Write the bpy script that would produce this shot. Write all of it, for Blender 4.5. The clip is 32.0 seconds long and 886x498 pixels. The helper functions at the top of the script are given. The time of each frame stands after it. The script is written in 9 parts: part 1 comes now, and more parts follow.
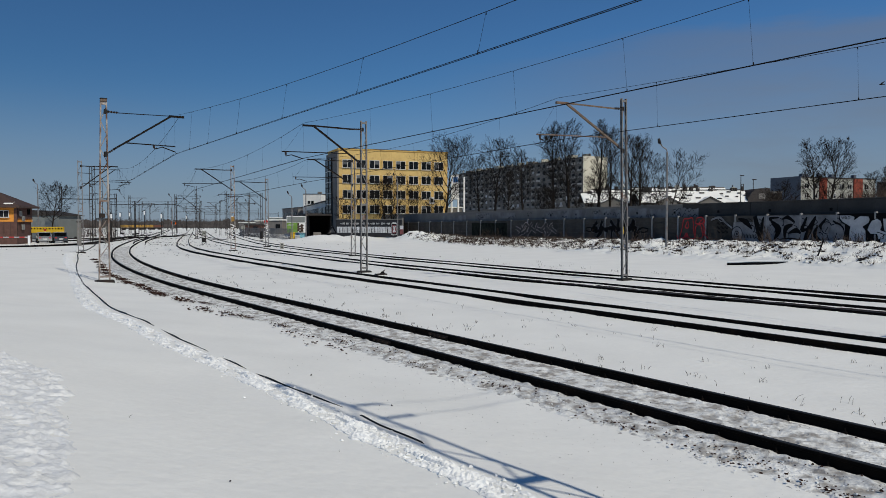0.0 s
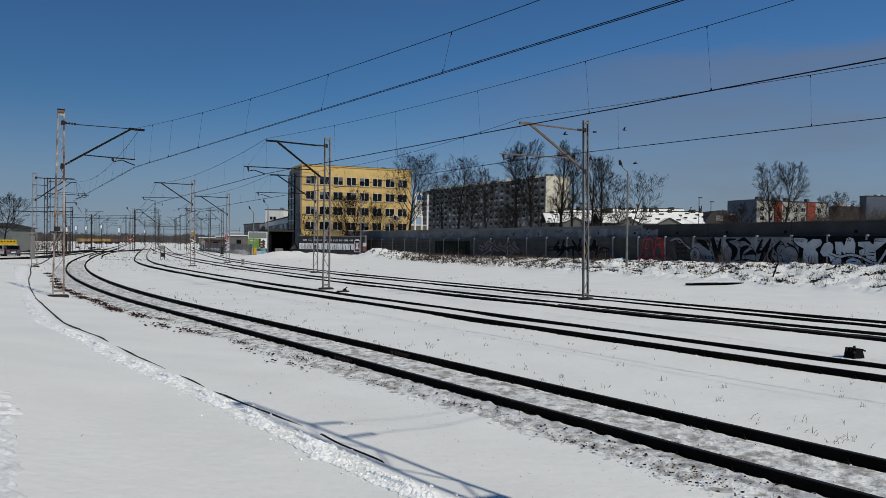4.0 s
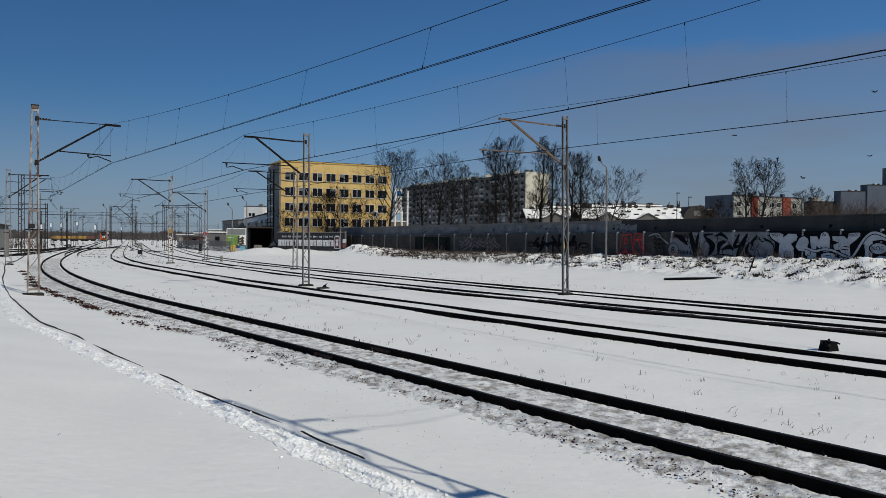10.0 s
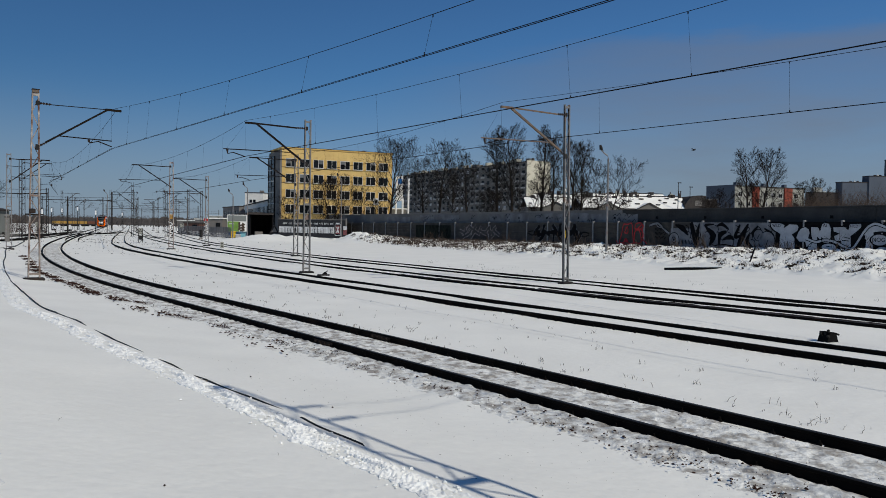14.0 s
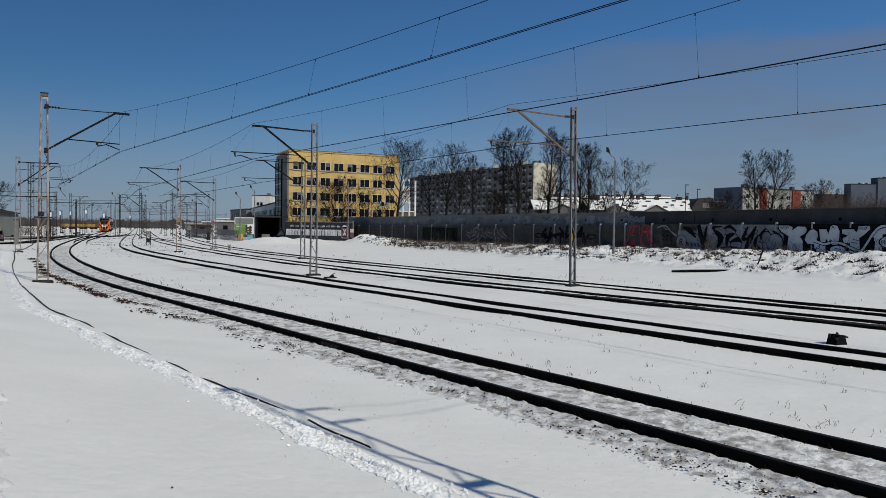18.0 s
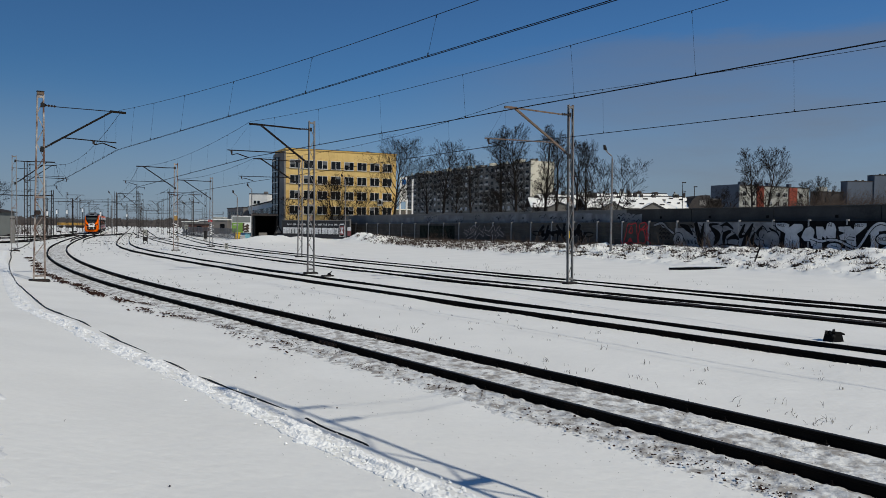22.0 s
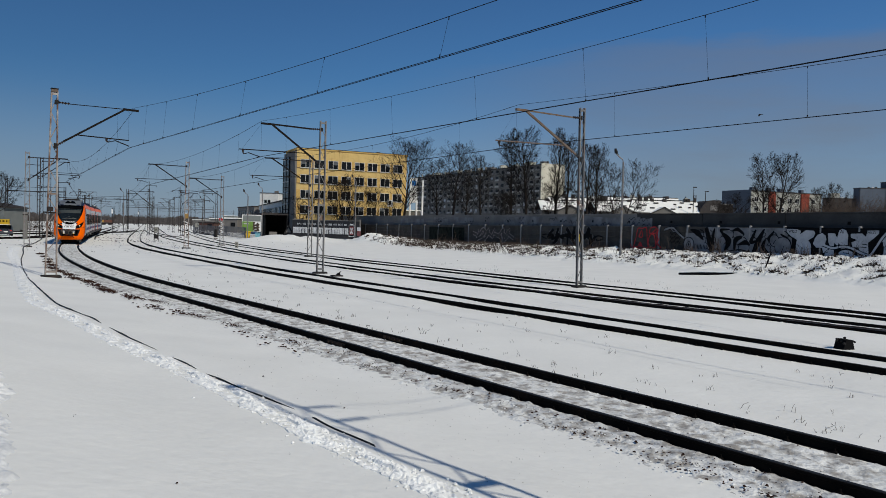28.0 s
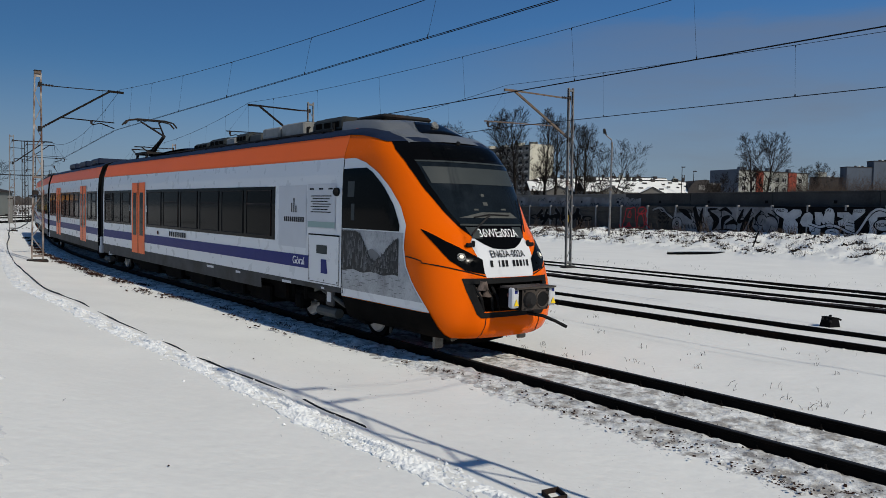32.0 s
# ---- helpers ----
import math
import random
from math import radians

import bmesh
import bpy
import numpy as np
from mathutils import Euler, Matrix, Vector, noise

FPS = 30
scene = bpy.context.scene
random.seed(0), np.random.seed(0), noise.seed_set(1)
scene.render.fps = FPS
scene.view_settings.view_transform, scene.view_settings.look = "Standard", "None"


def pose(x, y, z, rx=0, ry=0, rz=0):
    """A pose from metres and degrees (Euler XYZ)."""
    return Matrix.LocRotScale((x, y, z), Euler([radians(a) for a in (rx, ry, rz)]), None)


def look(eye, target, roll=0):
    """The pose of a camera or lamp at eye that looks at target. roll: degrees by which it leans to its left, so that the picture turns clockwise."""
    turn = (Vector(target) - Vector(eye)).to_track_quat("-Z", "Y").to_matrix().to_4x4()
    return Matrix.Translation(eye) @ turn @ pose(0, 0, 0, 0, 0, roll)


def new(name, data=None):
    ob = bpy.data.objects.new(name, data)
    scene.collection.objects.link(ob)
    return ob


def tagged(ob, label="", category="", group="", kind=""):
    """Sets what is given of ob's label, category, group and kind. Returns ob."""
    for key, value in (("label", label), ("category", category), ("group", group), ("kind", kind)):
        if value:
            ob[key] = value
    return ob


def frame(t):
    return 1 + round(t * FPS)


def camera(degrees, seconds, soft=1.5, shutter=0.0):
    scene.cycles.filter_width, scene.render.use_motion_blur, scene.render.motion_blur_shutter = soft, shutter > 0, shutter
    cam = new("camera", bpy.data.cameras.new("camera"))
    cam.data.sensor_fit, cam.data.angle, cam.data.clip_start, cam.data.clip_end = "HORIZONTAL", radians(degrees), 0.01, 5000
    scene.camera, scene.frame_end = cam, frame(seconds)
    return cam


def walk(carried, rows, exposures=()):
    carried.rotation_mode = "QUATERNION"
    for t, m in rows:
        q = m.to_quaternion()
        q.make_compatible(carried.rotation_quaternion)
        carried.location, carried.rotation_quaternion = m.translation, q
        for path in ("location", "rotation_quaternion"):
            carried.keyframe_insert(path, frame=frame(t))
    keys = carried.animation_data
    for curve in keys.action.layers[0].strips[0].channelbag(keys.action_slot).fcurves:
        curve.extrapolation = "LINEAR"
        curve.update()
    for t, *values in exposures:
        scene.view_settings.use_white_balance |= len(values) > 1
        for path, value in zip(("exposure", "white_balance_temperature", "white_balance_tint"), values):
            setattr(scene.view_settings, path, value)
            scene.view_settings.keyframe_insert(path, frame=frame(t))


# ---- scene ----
cam = camera(61.05, 32.0, 0.45)
EYE = 2.55  # height over the rail heads
# seconds, yaw, pitch, roll in degrees: a hand-held camera that pans from one spot
ROWS = [
    (0.0, -0.000, -1.938, 0.000), (0.5, -0.931, -2.020, 0.182), (1.0, -1.512, -1.915, -0.292), (1.5, -1.875, -1.710, -0.202),
    (2.0, -1.810, -0.618, 0.250), (2.5, -1.911, -0.028, 0.161), (3.0, -2.306, -0.138, 0.075), (3.5, -2.354, -0.418, -0.169),
    (4.0, -2.809, -0.564, -0.704), (4.5, -3.319, -0.808, -1.343), (6.5, -3.168, -0.558, -0.661), (7.0, -3.693, -0.691, -0.745),
    (7.5, -4.304, -0.902, -1.001), (8.0, -4.355, -1.213, -0.937), (8.5, -4.588, -1.286, -1.184), (9.0, -4.601, -1.411, -0.957),
    (9.5, -4.112, -1.190, -0.584), (10.0, -4.322, -0.854, -0.491), (10.5, -4.496, -1.063, -0.746), (11.0, -4.652, -0.653, -1.031),
    (11.5, -5.137, -0.565, -0.895), (12.0, -5.002, -1.215, -1.161), (12.5, -5.116, -1.533, -1.186), (13.0, -5.275, -1.502, -0.709),
    (13.5, -4.650, -1.931, -0.870), (14.0, -4.291, -1.769, -0.938), (14.5, -4.021, -1.243, -0.812), (16.5, -3.786, -1.284, -0.846),
    (17.0, -3.831, -1.225, -0.567), (17.5, -3.762, -1.516, -0.659), (18.0, -3.773, -1.588, -0.884), (18.5, -3.827, -1.707, -0.856),
    (19.0, -3.900, -1.686, -0.949), (19.5, -3.859, -1.810, -0.680), (20.0, -3.725, -1.952, -0.790), (20.5, -3.659, -1.912, -0.921),
    (21.0, -3.439, -1.941, -0.848), (21.5, -3.613, -1.551, -0.705), (22.0, -3.978, -1.736, -0.766), (22.5, -4.251, -2.277, -0.933),
    (23.0, -3.899, -2.278, -0.998), (23.5, -3.391, -2.034, -1.435), (24.0, -3.463, -1.708, -1.411), (24.5, -3.541, -1.456, -1.077),
    (25.0, -3.528, -1.537, -0.809), (25.5, -3.691, -1.727, -1.291), (27.5, -3.361, -1.331, -1.574), (28.0, -3.266, -1.632, -1.537),
    (28.5, -2.980, -1.976, -1.739), (29.0, -3.183, -2.307, -1.721), (29.5, -4.122, -2.392, -1.333), (30.0, -4.346, -2.719, -1.109),
    (30.5, -4.121, -3.008, -1.076), (31.0, -4.396, -2.822, -1.197), (31.5, -4.341, -2.918, -1.366), (32.0, -4.114, -3.033, -1.173),
]
walk(cam, [(t, pose(0, 0, EYE, 0, 0, yaw) @ pose(0, 0, 0, 90 + pitch) @ pose(0, 0, 0, 0, 0, -roll)) for t, yaw, pitch, roll in ROWS])

# ---- light: clear late-winter noon, sun behind the camera to its right ----
SUN_AZ, SUN_EL = 38.5, 40.0  # shadows run this far left of +y
to_sun = Vector((math.sin(radians(SUN_AZ)) * math.cos(radians(SUN_EL)), -math.cos(radians(SUN_AZ)) * math.cos(radians(SUN_EL)), math.sin(radians(SUN_EL))))
sun_data = bpy.data.lights.new("sun", "SUN")
sun_data.energy, sun_data.angle, sun_data.color = 3.12, radians(0.75), (1.0, 0.945, 0.84)
sun = new("sun", sun_data)
sun.matrix_world = look((0, 0, 0), -to_sun)
sky_world = bpy.data.worlds.new("sky")
scene.world = sky_world
sky_world.use_nodes = True
wn, wl = sky_world.node_tree.nodes, sky_world.node_tree.links
sky = wn.new("ShaderNodeTexSky")
sky.sky_type, sky.sun_disc = "NISHITA", False
sky.sun_elevation, sky.sun_rotation = radians(SUN_EL), radians(180 + SUN_AZ)
sky.air_density, sky.dust_density, sky.ozone_density = 1.0, 0.2, 3.3
# thin cirrus: faint streaks everywhere, and a veil that spreads to the right below a slanting edge
def sky_math(op, a, b, c=None):
    node = wn.new("ShaderNodeMath")
    node.operation = op
    for k, v in enumerate((a, b) if c is None else (a, b, c)):
        if isinstance(v, (int, float)):
            node.inputs[k].default_value = v
        else:
            wl.new(v, node.inputs[k])
    return node.outputs[0]


def sky_step(value, lo, hi, a, b):
    node = wn.new("ShaderNodeMapRange")
    node.interpolation_type = "SMOOTHSTEP"
    wl.new(value, node.inputs["Value"])
    for k, v in zip((1, 2, 3, 4), (lo, hi, a, b)):
        node.inputs[k].default_value = v
    return node.outputs["Result"]


wco = wn.new("ShaderNodeTexCoord")
wsep = wn.new("ShaderNodeSeparateXYZ")
wl.new(wco.outputs["Generated"], wsep.inputs["Vector"])
wmap = wn.new("ShaderNodeMapping")
wmap.inputs["Rotation"].default_value = (0.0, 0.16, 0.0)
wmap.inputs["Scale"].default_value = (1.6, 2.0, 8.0)
wnoise = wn.new("ShaderNodeTexNoise")
wnoise.inputs["Scale"].default_value, wnoise.inputs["Detail"].default_value, wnoise.inputs["Roughness"].default_value = 1.9, 7.0, 0.58
wl.new(wco.outputs["Generated"], wmap.inputs["Vector"])
wl.new(wmap.outputs["Vector"], wnoise.inputs["Vector"])
depth = sky_math("MAXIMUM", wsep.outputs["Y"], 0.05)
across, above = sky_math("DIVIDE", wsep.outputs["X"], depth), sky_math("DIVIDE", wsep.outputs["Z"], depth)
edge = sky_math("SUBTRACT", above, sky_math("MULTIPLY_ADD", across, 0.165, 0.172))
edge = sky_math("MULTIPLY_ADD", sky_math("SUBTRACT", wnoise.outputs["Fac"], 0.5), 0.16, edge)
veil = sky_math("MULTIPLY", sky_step(edge, 0.035, -0.012, 0.0, 1.0), sky_step(across, -0.12, 0.42, 0.0, 1.0))
veil = sky_math("MULTIPLY", veil, sky_step(edge, -0.24, 0.0, 0.82, 1.0))
veil = sky_math("MULTIPLY", veil, sky_step(wsep.outputs["Y"], 0.1, 0.5, 0.0, 1.0))
wisps = sky_step(wnoise.outputs["Fac"], 0.52, 0.9, 0.0, 0.10)
cirrus = sky_math("ADD", sky_math("MULTIPLY", veil, sky_step(wnoise.outputs["Fac"], 0.25, 0.75, 0.34, 0.58)), wisps)
wmix = wn.new("ShaderNodeMixRGB")
wmix.inputs["Color2"].default_value = (3.5, 3.65, 4.1, 1)
wl.new(cirrus, wmix.inputs["Fac"])
wtint = wn.new("ShaderNodeMixRGB")
wtint.blend_type = "MULTIPLY"
wtint.inputs["Fac"].default_value, wtint.inputs["Color2"].default_value = 1.0, (0.51, 0.915, 1.29, 1)
wl.new(sky.outputs["Color"], wtint.inputs["Color1"])
# pale haze low over the horizon
wlow = wn.new("ShaderNodeMapRange")
wlow.interpolation_type = "SMOOTHERSTEP"
for i, v in zip((1, 2, 3, 4), (-0.02, 0.21, 0.62, 0.0)):
    wlow.inputs[i].default_value = v
wl.new(wsep.outputs["Z"], wlow.inputs["Value"])
whaze = wn.new("ShaderNodeMixRGB")
whaze.inputs["Color2"].default_value = (5.2, 5.85, 7.9, 1)
wl.new(wlow.outputs["Result"], whaze.inputs["Fac"])
wl.new(wtint.outputs["Color"], whaze.inputs["Color1"])
wl.new(whaze.outputs["Color"], wmix.inputs["Color1"])
wl.new(wmix.outputs["Color"], wn["Background"].inputs["Color"])
wn["Background"].inputs["Strength"].default_value = 0.047
scene.view_settings.exposure = 0.0


# ---- materials ----
def mat(name, color, rough=0.7, metal=0.0, vary=0.12, scale=3.0, fine=40.0, bump=0.0, bump_scale=60.0, dirt_glint=None, dirt_glint_amount=0.0, dirt_glint_scale=1.2, spec=0.15, emit=0.0, per_piece=0.0, coat=0.0):
    """A surface with colour variation at two scales, optional stains or painted glints, relief and piece-to-piece
    variation.
    """
    m = bpy.data.materials.new(name)
    m.use_nodes = True
    n, l = m.node_tree.nodes, m.node_tree.links
    b = n["Principled BSDF"]
    b.inputs["Roughness"].default_value, b.inputs["Metallic"].default_value = rough, metal
    b.inputs["Specular IOR Level"].default_value = spec
    b.inputs["Coat Weight"].default_value = coat
    co = n.new("ShaderNodeTexCoord")

    def tex(s, d):
        t = n.new("ShaderNodeTexNoise")
        t.inputs["Scale"].default_value, t.inputs["Detail"].default_value = s, d
        l.new(co.outputs["Object"], t.inputs["Vector"])
        return t.outputs["Fac"]

    def mixed(kind, fac, a, c):
        x = n.new("ShaderNodeMixRGB")
        x.blend_type = kind
        for key, v in (("Fac", fac), ("Color1", a), ("Color2", c)):
            if isinstance(v, bpy.types.NodeSocket):
                l.new(v, x.inputs[key])
            else:
                x.inputs[key].default_value = v if key == "Fac" else (*v, 1)
        return x.outputs["Color"]

    def ramp(src, lo, hi, a, c):
        x = n.new("ShaderNodeMapRange")
        l.new(src, x.inputs["Value"])
        for i, v in zip((1, 2, 3, 4), (lo, hi, a, c)):
            x.inputs[i].default_value = v
        return x.outputs["Result"]

    big, small = tex(scale, 4), tex(fine, 3)
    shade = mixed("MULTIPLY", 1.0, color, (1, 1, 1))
    g = n.new("ShaderNodeMath")
    g.operation = "ADD"
    l.new(ramp(big, 0.3, 0.7, 1 - vary, 1 + vary * 0.5), g.inputs[0])
    l.new(ramp(small, 0.25, 0.75, -vary * 0.5, vary * 0.4), g.inputs[1])
    val = g.outputs[0]
    if per_piece:
        info = n.new("ShaderNodeObjectInfo")
        h = n.new("ShaderNodeMath")
        h.operation = "MULTIPLY"
        l.new(val, h.inputs[0])
        l.new(ramp(info.outputs["Random"], 0, 1, 1 - per_piece, 1 + per_piece * 0.6), h.inputs[1])
        val = h.outputs[0]
    comb = n.new("ShaderNodeCombineColor")
    for i in range(3):
        l.new(val, comb.inputs[i])
    colour = mixed("MULTIPLY", 1.0, shade, comb.outputs["Color"])
    if dirt_glint:
        colour = mixed("MIX", ramp(tex(dirt_glint_scale, 7), 0.62 - 0.35 * dirt_glint_amount, 0.75 - 0.25 * dirt_glint_amount, 0, min(1, 0.45 + dirt_glint_amount)), colour, dirt_glint)
    l.new(colour, b.inputs["Base Color"])
    l.new(ramp(small, 0.3, 0.7, max(0.02, rough - 0.08), min(1, rough + 0.08)), b.inputs["Roughness"])
    if emit:
        l.new(colour, b.inputs["Emission Color"])
        b.inputs["Emission Strength"].default_value = emit
    if bump:
        t = tex(bump_scale, 5)
        bp = n.new("ShaderNodeBump")
        bp.inputs["Strength"].default_value, bp.inputs["Distance"].default_value = 0.6, bump
        l.new(t, bp.inputs["Height"])
        l.new(bp.outputs["Normal"], b.inputs["Normal"])
    return m


SNOW = mat("snow", (0.838, 0.834, 0.777), 0.75, vary=0.05, scale=0.5, fine=14, bump=0.02, bump_scale=5.0, spec=0.22)
SNOW_TRODDEN = mat("trodden_snow", (0.80, 0.81, 0.79), 0.7, vary=0.10, scale=3, fine=25, bump=0.03, bump_scale=14, spec=0.3)
SNOW_DIRTY = mat("dirty_snow", (0.78, 0.785, 0.75), 0.8, vary=0.2, scale=3, fine=45, bump=0.05, bump_scale=16, dirt_glint=(0.30, 0.28, 0.25), dirt_glint_amount=0.47, dirt_glint_scale=5.0)
BALLAST = mat("brown_ballast", (0.040, 0.019, 0.013), 0.9, vary=0.5, scale=9, fine=40, per_piece=0.4)
RAIL = mat("rail_steel", (0.006, 0.0052, 0.0046), 0.85, vary=0.35, scale=4, fine=60, dirt_glint=(0.016, 0.010, 0.007), dirt_glint_amount=0.3, spec=0.06)
RAILHEAD = mat("worn_rail_head", (0.022, 0.021, 0.020), 0.55, 0.3, vary=0.25, scale=5, fine=70)
CONCRETE = mat("weathered_concrete", (0.175, 0.168, 0.156), 0.9, vary=0.3, scale=0.3, fine=8, bump=0.01, bump_scale=20, dirt_glint=(0.13, 0.123, 0.115), dirt_glint_amount=0.45, dirt_glint_scale=0.22)
PANEL = mat("fence_panel_concrete", (0.060, 0.054, 0.047), 0.92, vary=0.3, scale=1.2, fine=12, bump=0.01, bump_scale=25, dirt_glint=(0.07, 0.062, 0.052), dirt_glint_amount=0.45, dirt_glint_scale=0.9, per_piece=0.3)
PALERENDER = mat("dull_cream_render", (0.31, 0.31, 0.275), 0.85, vary=0.15, scale=0.4)
# darker concrete for the nearer bays of the retaining wall
DARKCONC = mat("darker_bay_concrete", (0.052, 0.050, 0.047), 0.9, vary=0.35, scale=0.5, fine=8, bump=0.01, bump_scale=20, dirt_glint=(0.043, 0.041, 0.039), dirt_glint_amount=0.4, dirt_glint_scale=0.3)
EARTH = mat("dark_wet_earth", (0.028, 0.021, 0.017), 0.95, vary=0.4, scale=5)
WALLGREY = mat("thin_grey_wall_paint", (0.19, 0.188, 0.19), 0.8, vary=0.35, scale=0.8, fine=9, dirt_glint=(0.12, 0.113, 0.105), dirt_glint_amount=0.4, dirt_glint_scale=0.9)
T_HILL = mat("pale_hill_print", (0.16, 0.165, 0.17), 0.45, vary=0.2, scale=4, spec=0.25)
RUST_PLATE = mat("rusty_joint_steel", (0.032, 0.021, 0.016), 0.8, vary=0.4, scale=12, fine=60, spec=0.15)
TRACKBED = mat("brown_track_bed", (0.018, 0.0125, 0.0105), 0.95, vary=0.45, scale=2.0, fine=30, bump=0.03, bump_scale=18, dirt_glint=(0.30, 0.29, 0.28), dirt_glint_amount=0.04, dirt_glint_scale=2.5)
# pale grey-brown with the distance haze put into the colour
FARWOOD = mat("hazy_far_woods", (0.085, 0.077, 0.075), 0.95, vary=0.25, scale=0.3)
OCHRE = mat("dusty_ochre_paint", (0.34, 0.20, 0.05), 0.7, vary=0.2)
# paler patches are painted glimpses of interior light in the panes
T_PANE = mat("train_window_glass", (0.003, 0.0034, 0.0036), 0.06, vary=0.3, scale=1.2, spec=0.03, dirt_glint=(0.008, 0.008, 0.0078), dirt_glint_amount=0.2, dirt_glint_scale=2.4)
POSTGREY = mat("pale_concrete_post", (0.26, 0.255, 0.245), 0.9, vary=0.25, scale=3, fine=20)
BINCYAN = mat("pale_cyan_plastic", (0.16, 0.36, 0.42), 0.5, vary=0.08)
HALLGREY = mat("pale_grey_sheet", (0.17, 0.185, 0.18), 0.8, vary=0.12, scale=0.6)
PAINT_WHITE = mat("graffiti_white", (0.44, 0.445, 0.45), 0.8, vary=0.22, scale=1.5, fine=9)
PAINT_BLACK = mat("graffiti_black", (0.007, 0.007, 0.0075), 0.8, vary=0.3, spec=0.05)
PAINT_RED = mat("graffiti_red", (0.46, 0.042, 0.045), 0.8, vary=0.35)
PAINT_DULL = mat("dull_white_mural_paint", (0.62, 0.62, 0.61), 0.85, vary=0.3, scale=2)
PAINT_SLATE = mat("dark_slate_wall_paint", (0.030, 0.031, 0.034), 0.85, vary=0.3, scale=0.8)
PAINT_FADED = mat("faded_red_mural_paint", (0.23, 0.085, 0.085), 0.85, vary=0.4, scale=3)
PAINT_PINK = mat("faded_pink_paint", (0.48, 0.39, 0.37), 0.8, vary=0.35, scale=2)
PAINT_MOSS = mat("green_black_spray", (0.016, 0.020, 0.015), 0.85, vary=0.7, scale=1.6, fine=9, spec=0.05)
PAINT_SILVER = mat("graffiti_silver", (0.19, 0.19, 0.195), 0.75, vary=0.4, scale=1.6)
MAST = mat("galvanised_mast_steel", (0.19, 0.19, 0.19), 0.55, 0.35, vary=0.25, scale=3, fine=25, dirt_glint=(0.17, 0.085, 0.05), dirt_glint_amount=0.25, dirt_glint_scale=2.2)
MAST_RUST = mat("peeling_white_mast_paint", (0.34, 0.31, 0.28), 0.75, vary=0.3, scale=4, fine=25, dirt_glint=(0.10, 0.050, 0.033), dirt_glint_amount=0.58, dirt_glint_scale=1.6)
MAST_DARK = mat("dark_weathered_steel", (0.024, 0.023, 0.023), 0.75, 0.1, vary=0.3, dirt_glint=(0.055, 0.033, 0.023), dirt_glint_amount=0.25, spec=0.1)
# far masts: distance haze mixed into the base colour, rusty patches over it
MAST_FAR = mat("haze_paled_mast_steel", (0.040, 0.036, 0.034), 0.85, vary=0.3, dirt_glint=(0.085, 0.055, 0.04), dirt_glint_amount=0.25, spec=0.1)
ARM = mat("brown_bracket_steel", (0.011, 0.009, 0.008), 0.8, vary=0.3, scale=6, spec=0.08)
ARM_PALE = mat("pale_rusty_bracket", (0.15, 0.115, 0.09), 0.75, 0.1, vary=0.3, scale=5, dirt_glint=(0.11, 0.055, 0.035), dirt_glint_amount=0.4, dirt_glint_scale=3)
INSUL = mat("brown_insulator", (0.02, 0.013, 0.011), 0.35, vary=0.2, spec=0.3)
WIRE = mat("oxidised_copper_wire", (0.006, 0.006, 0.007), 0.7, vary=0.2, spec=0.1)
CABLE = mat("black_cable", (0.015, 0.015, 0.016), 0.5, vary=0.2)
YELLOW = mat("yellow_cladding", (0.56, 0.40, 0.155), 0.7, vary=0.12, scale=0.5, fine=6, dirt_glint=(0.43, 0.29, 0.11), dirt_glint_amount=0.22)
YELLOW_TRIM = mat("ochre_band", (0.50, 0.325, 0.105), 0.7, vary=0.15)
GREYWALL = mat("grey_render", (0.16, 0.15, 0.14), 0.85, vary=0.15, scale=0.4)
PANELBLOCK = mat("grey_block_concrete", (0.138, 0.130, 0.118), 0.9, vary=0.2, scale=0.15, fine=1.5)
GABLE = mat("pale_gable_render", (0.47, 0.445, 0.36), 0.85, vary=0.12, scale=0.15, fine=1.5)
BALCONY = mat("balcony_front", (0.34, 0.33, 0.31), 0.85, vary=0.15, per_piece=0.6)
WINDOW = mat("dark_window_glass", (0.009, 0.011, 0.013), 0.2, vary=0.3, scale=2, spec=0.2, per_piece=0.6)
CURTAIN = mat("pale_curtain", (0.45, 0.46, 0.47), 0.8, vary=0.1, per_piece=0.3)
# flat grey that stands in for reflections in the window panes
PANE_SHEEN = mat("grey_pane_reflection", (0.12, 0.13, 0.14), 0.6, vary=0.15, per_piece=0.5)
FRAME = mat("white_window_frame", (0.50, 0.49, 0.46), 0.6, vary=0.12)
WHITEWALL = mat("white_render", (0.62, 0.62, 0.59), 0.85, vary=0.12, scale=0.4)
REDWALL = mat("brick_red_render", (0.21, 0.05, 0.032), 0.85, vary=0.12, scale=0.4)
BLUEGREY = mat("blue_grey_render", (0.074, 0.089, 0.113), 0.85, vary=0.1, scale=0.3)
DARKROOF = mat("dark_roofing", (0.045, 0.040, 0.038), 0.85, vary=0.25)
BROWNROOF = mat("brown_roof_sheet", (0.075, 0.05, 0.042), 0.7, vary=0.2)
ORANGEWALL = mat("ochre_wall_boarding", (0.66, 0.27, 0.05), 0.7, vary=0.12)
BROWNWALL = mat("brown_wall_boarding", (0.11, 0.06, 0.05), 0.8, vary=0.2)
SIGNBLUE = mat("sky_blue_sign_paint", (0.02, 0.13, 0.38), 0.5, vary=0.1)
SIGNYELLOW = mat("yellow_sheet", (0.62, 0.40, 0.03), 0.5, vary=0.1)
BARK = mat("grey_brown_bark", (0.026, 0.021, 0.018), 0.95, vary=0.3, scale=2, spec=0.03)
TWIG = mat("bare_twigs", (0.018, 0.015, 0.013), 0.95, vary=0.3, scale=0.6, spec=0.02)
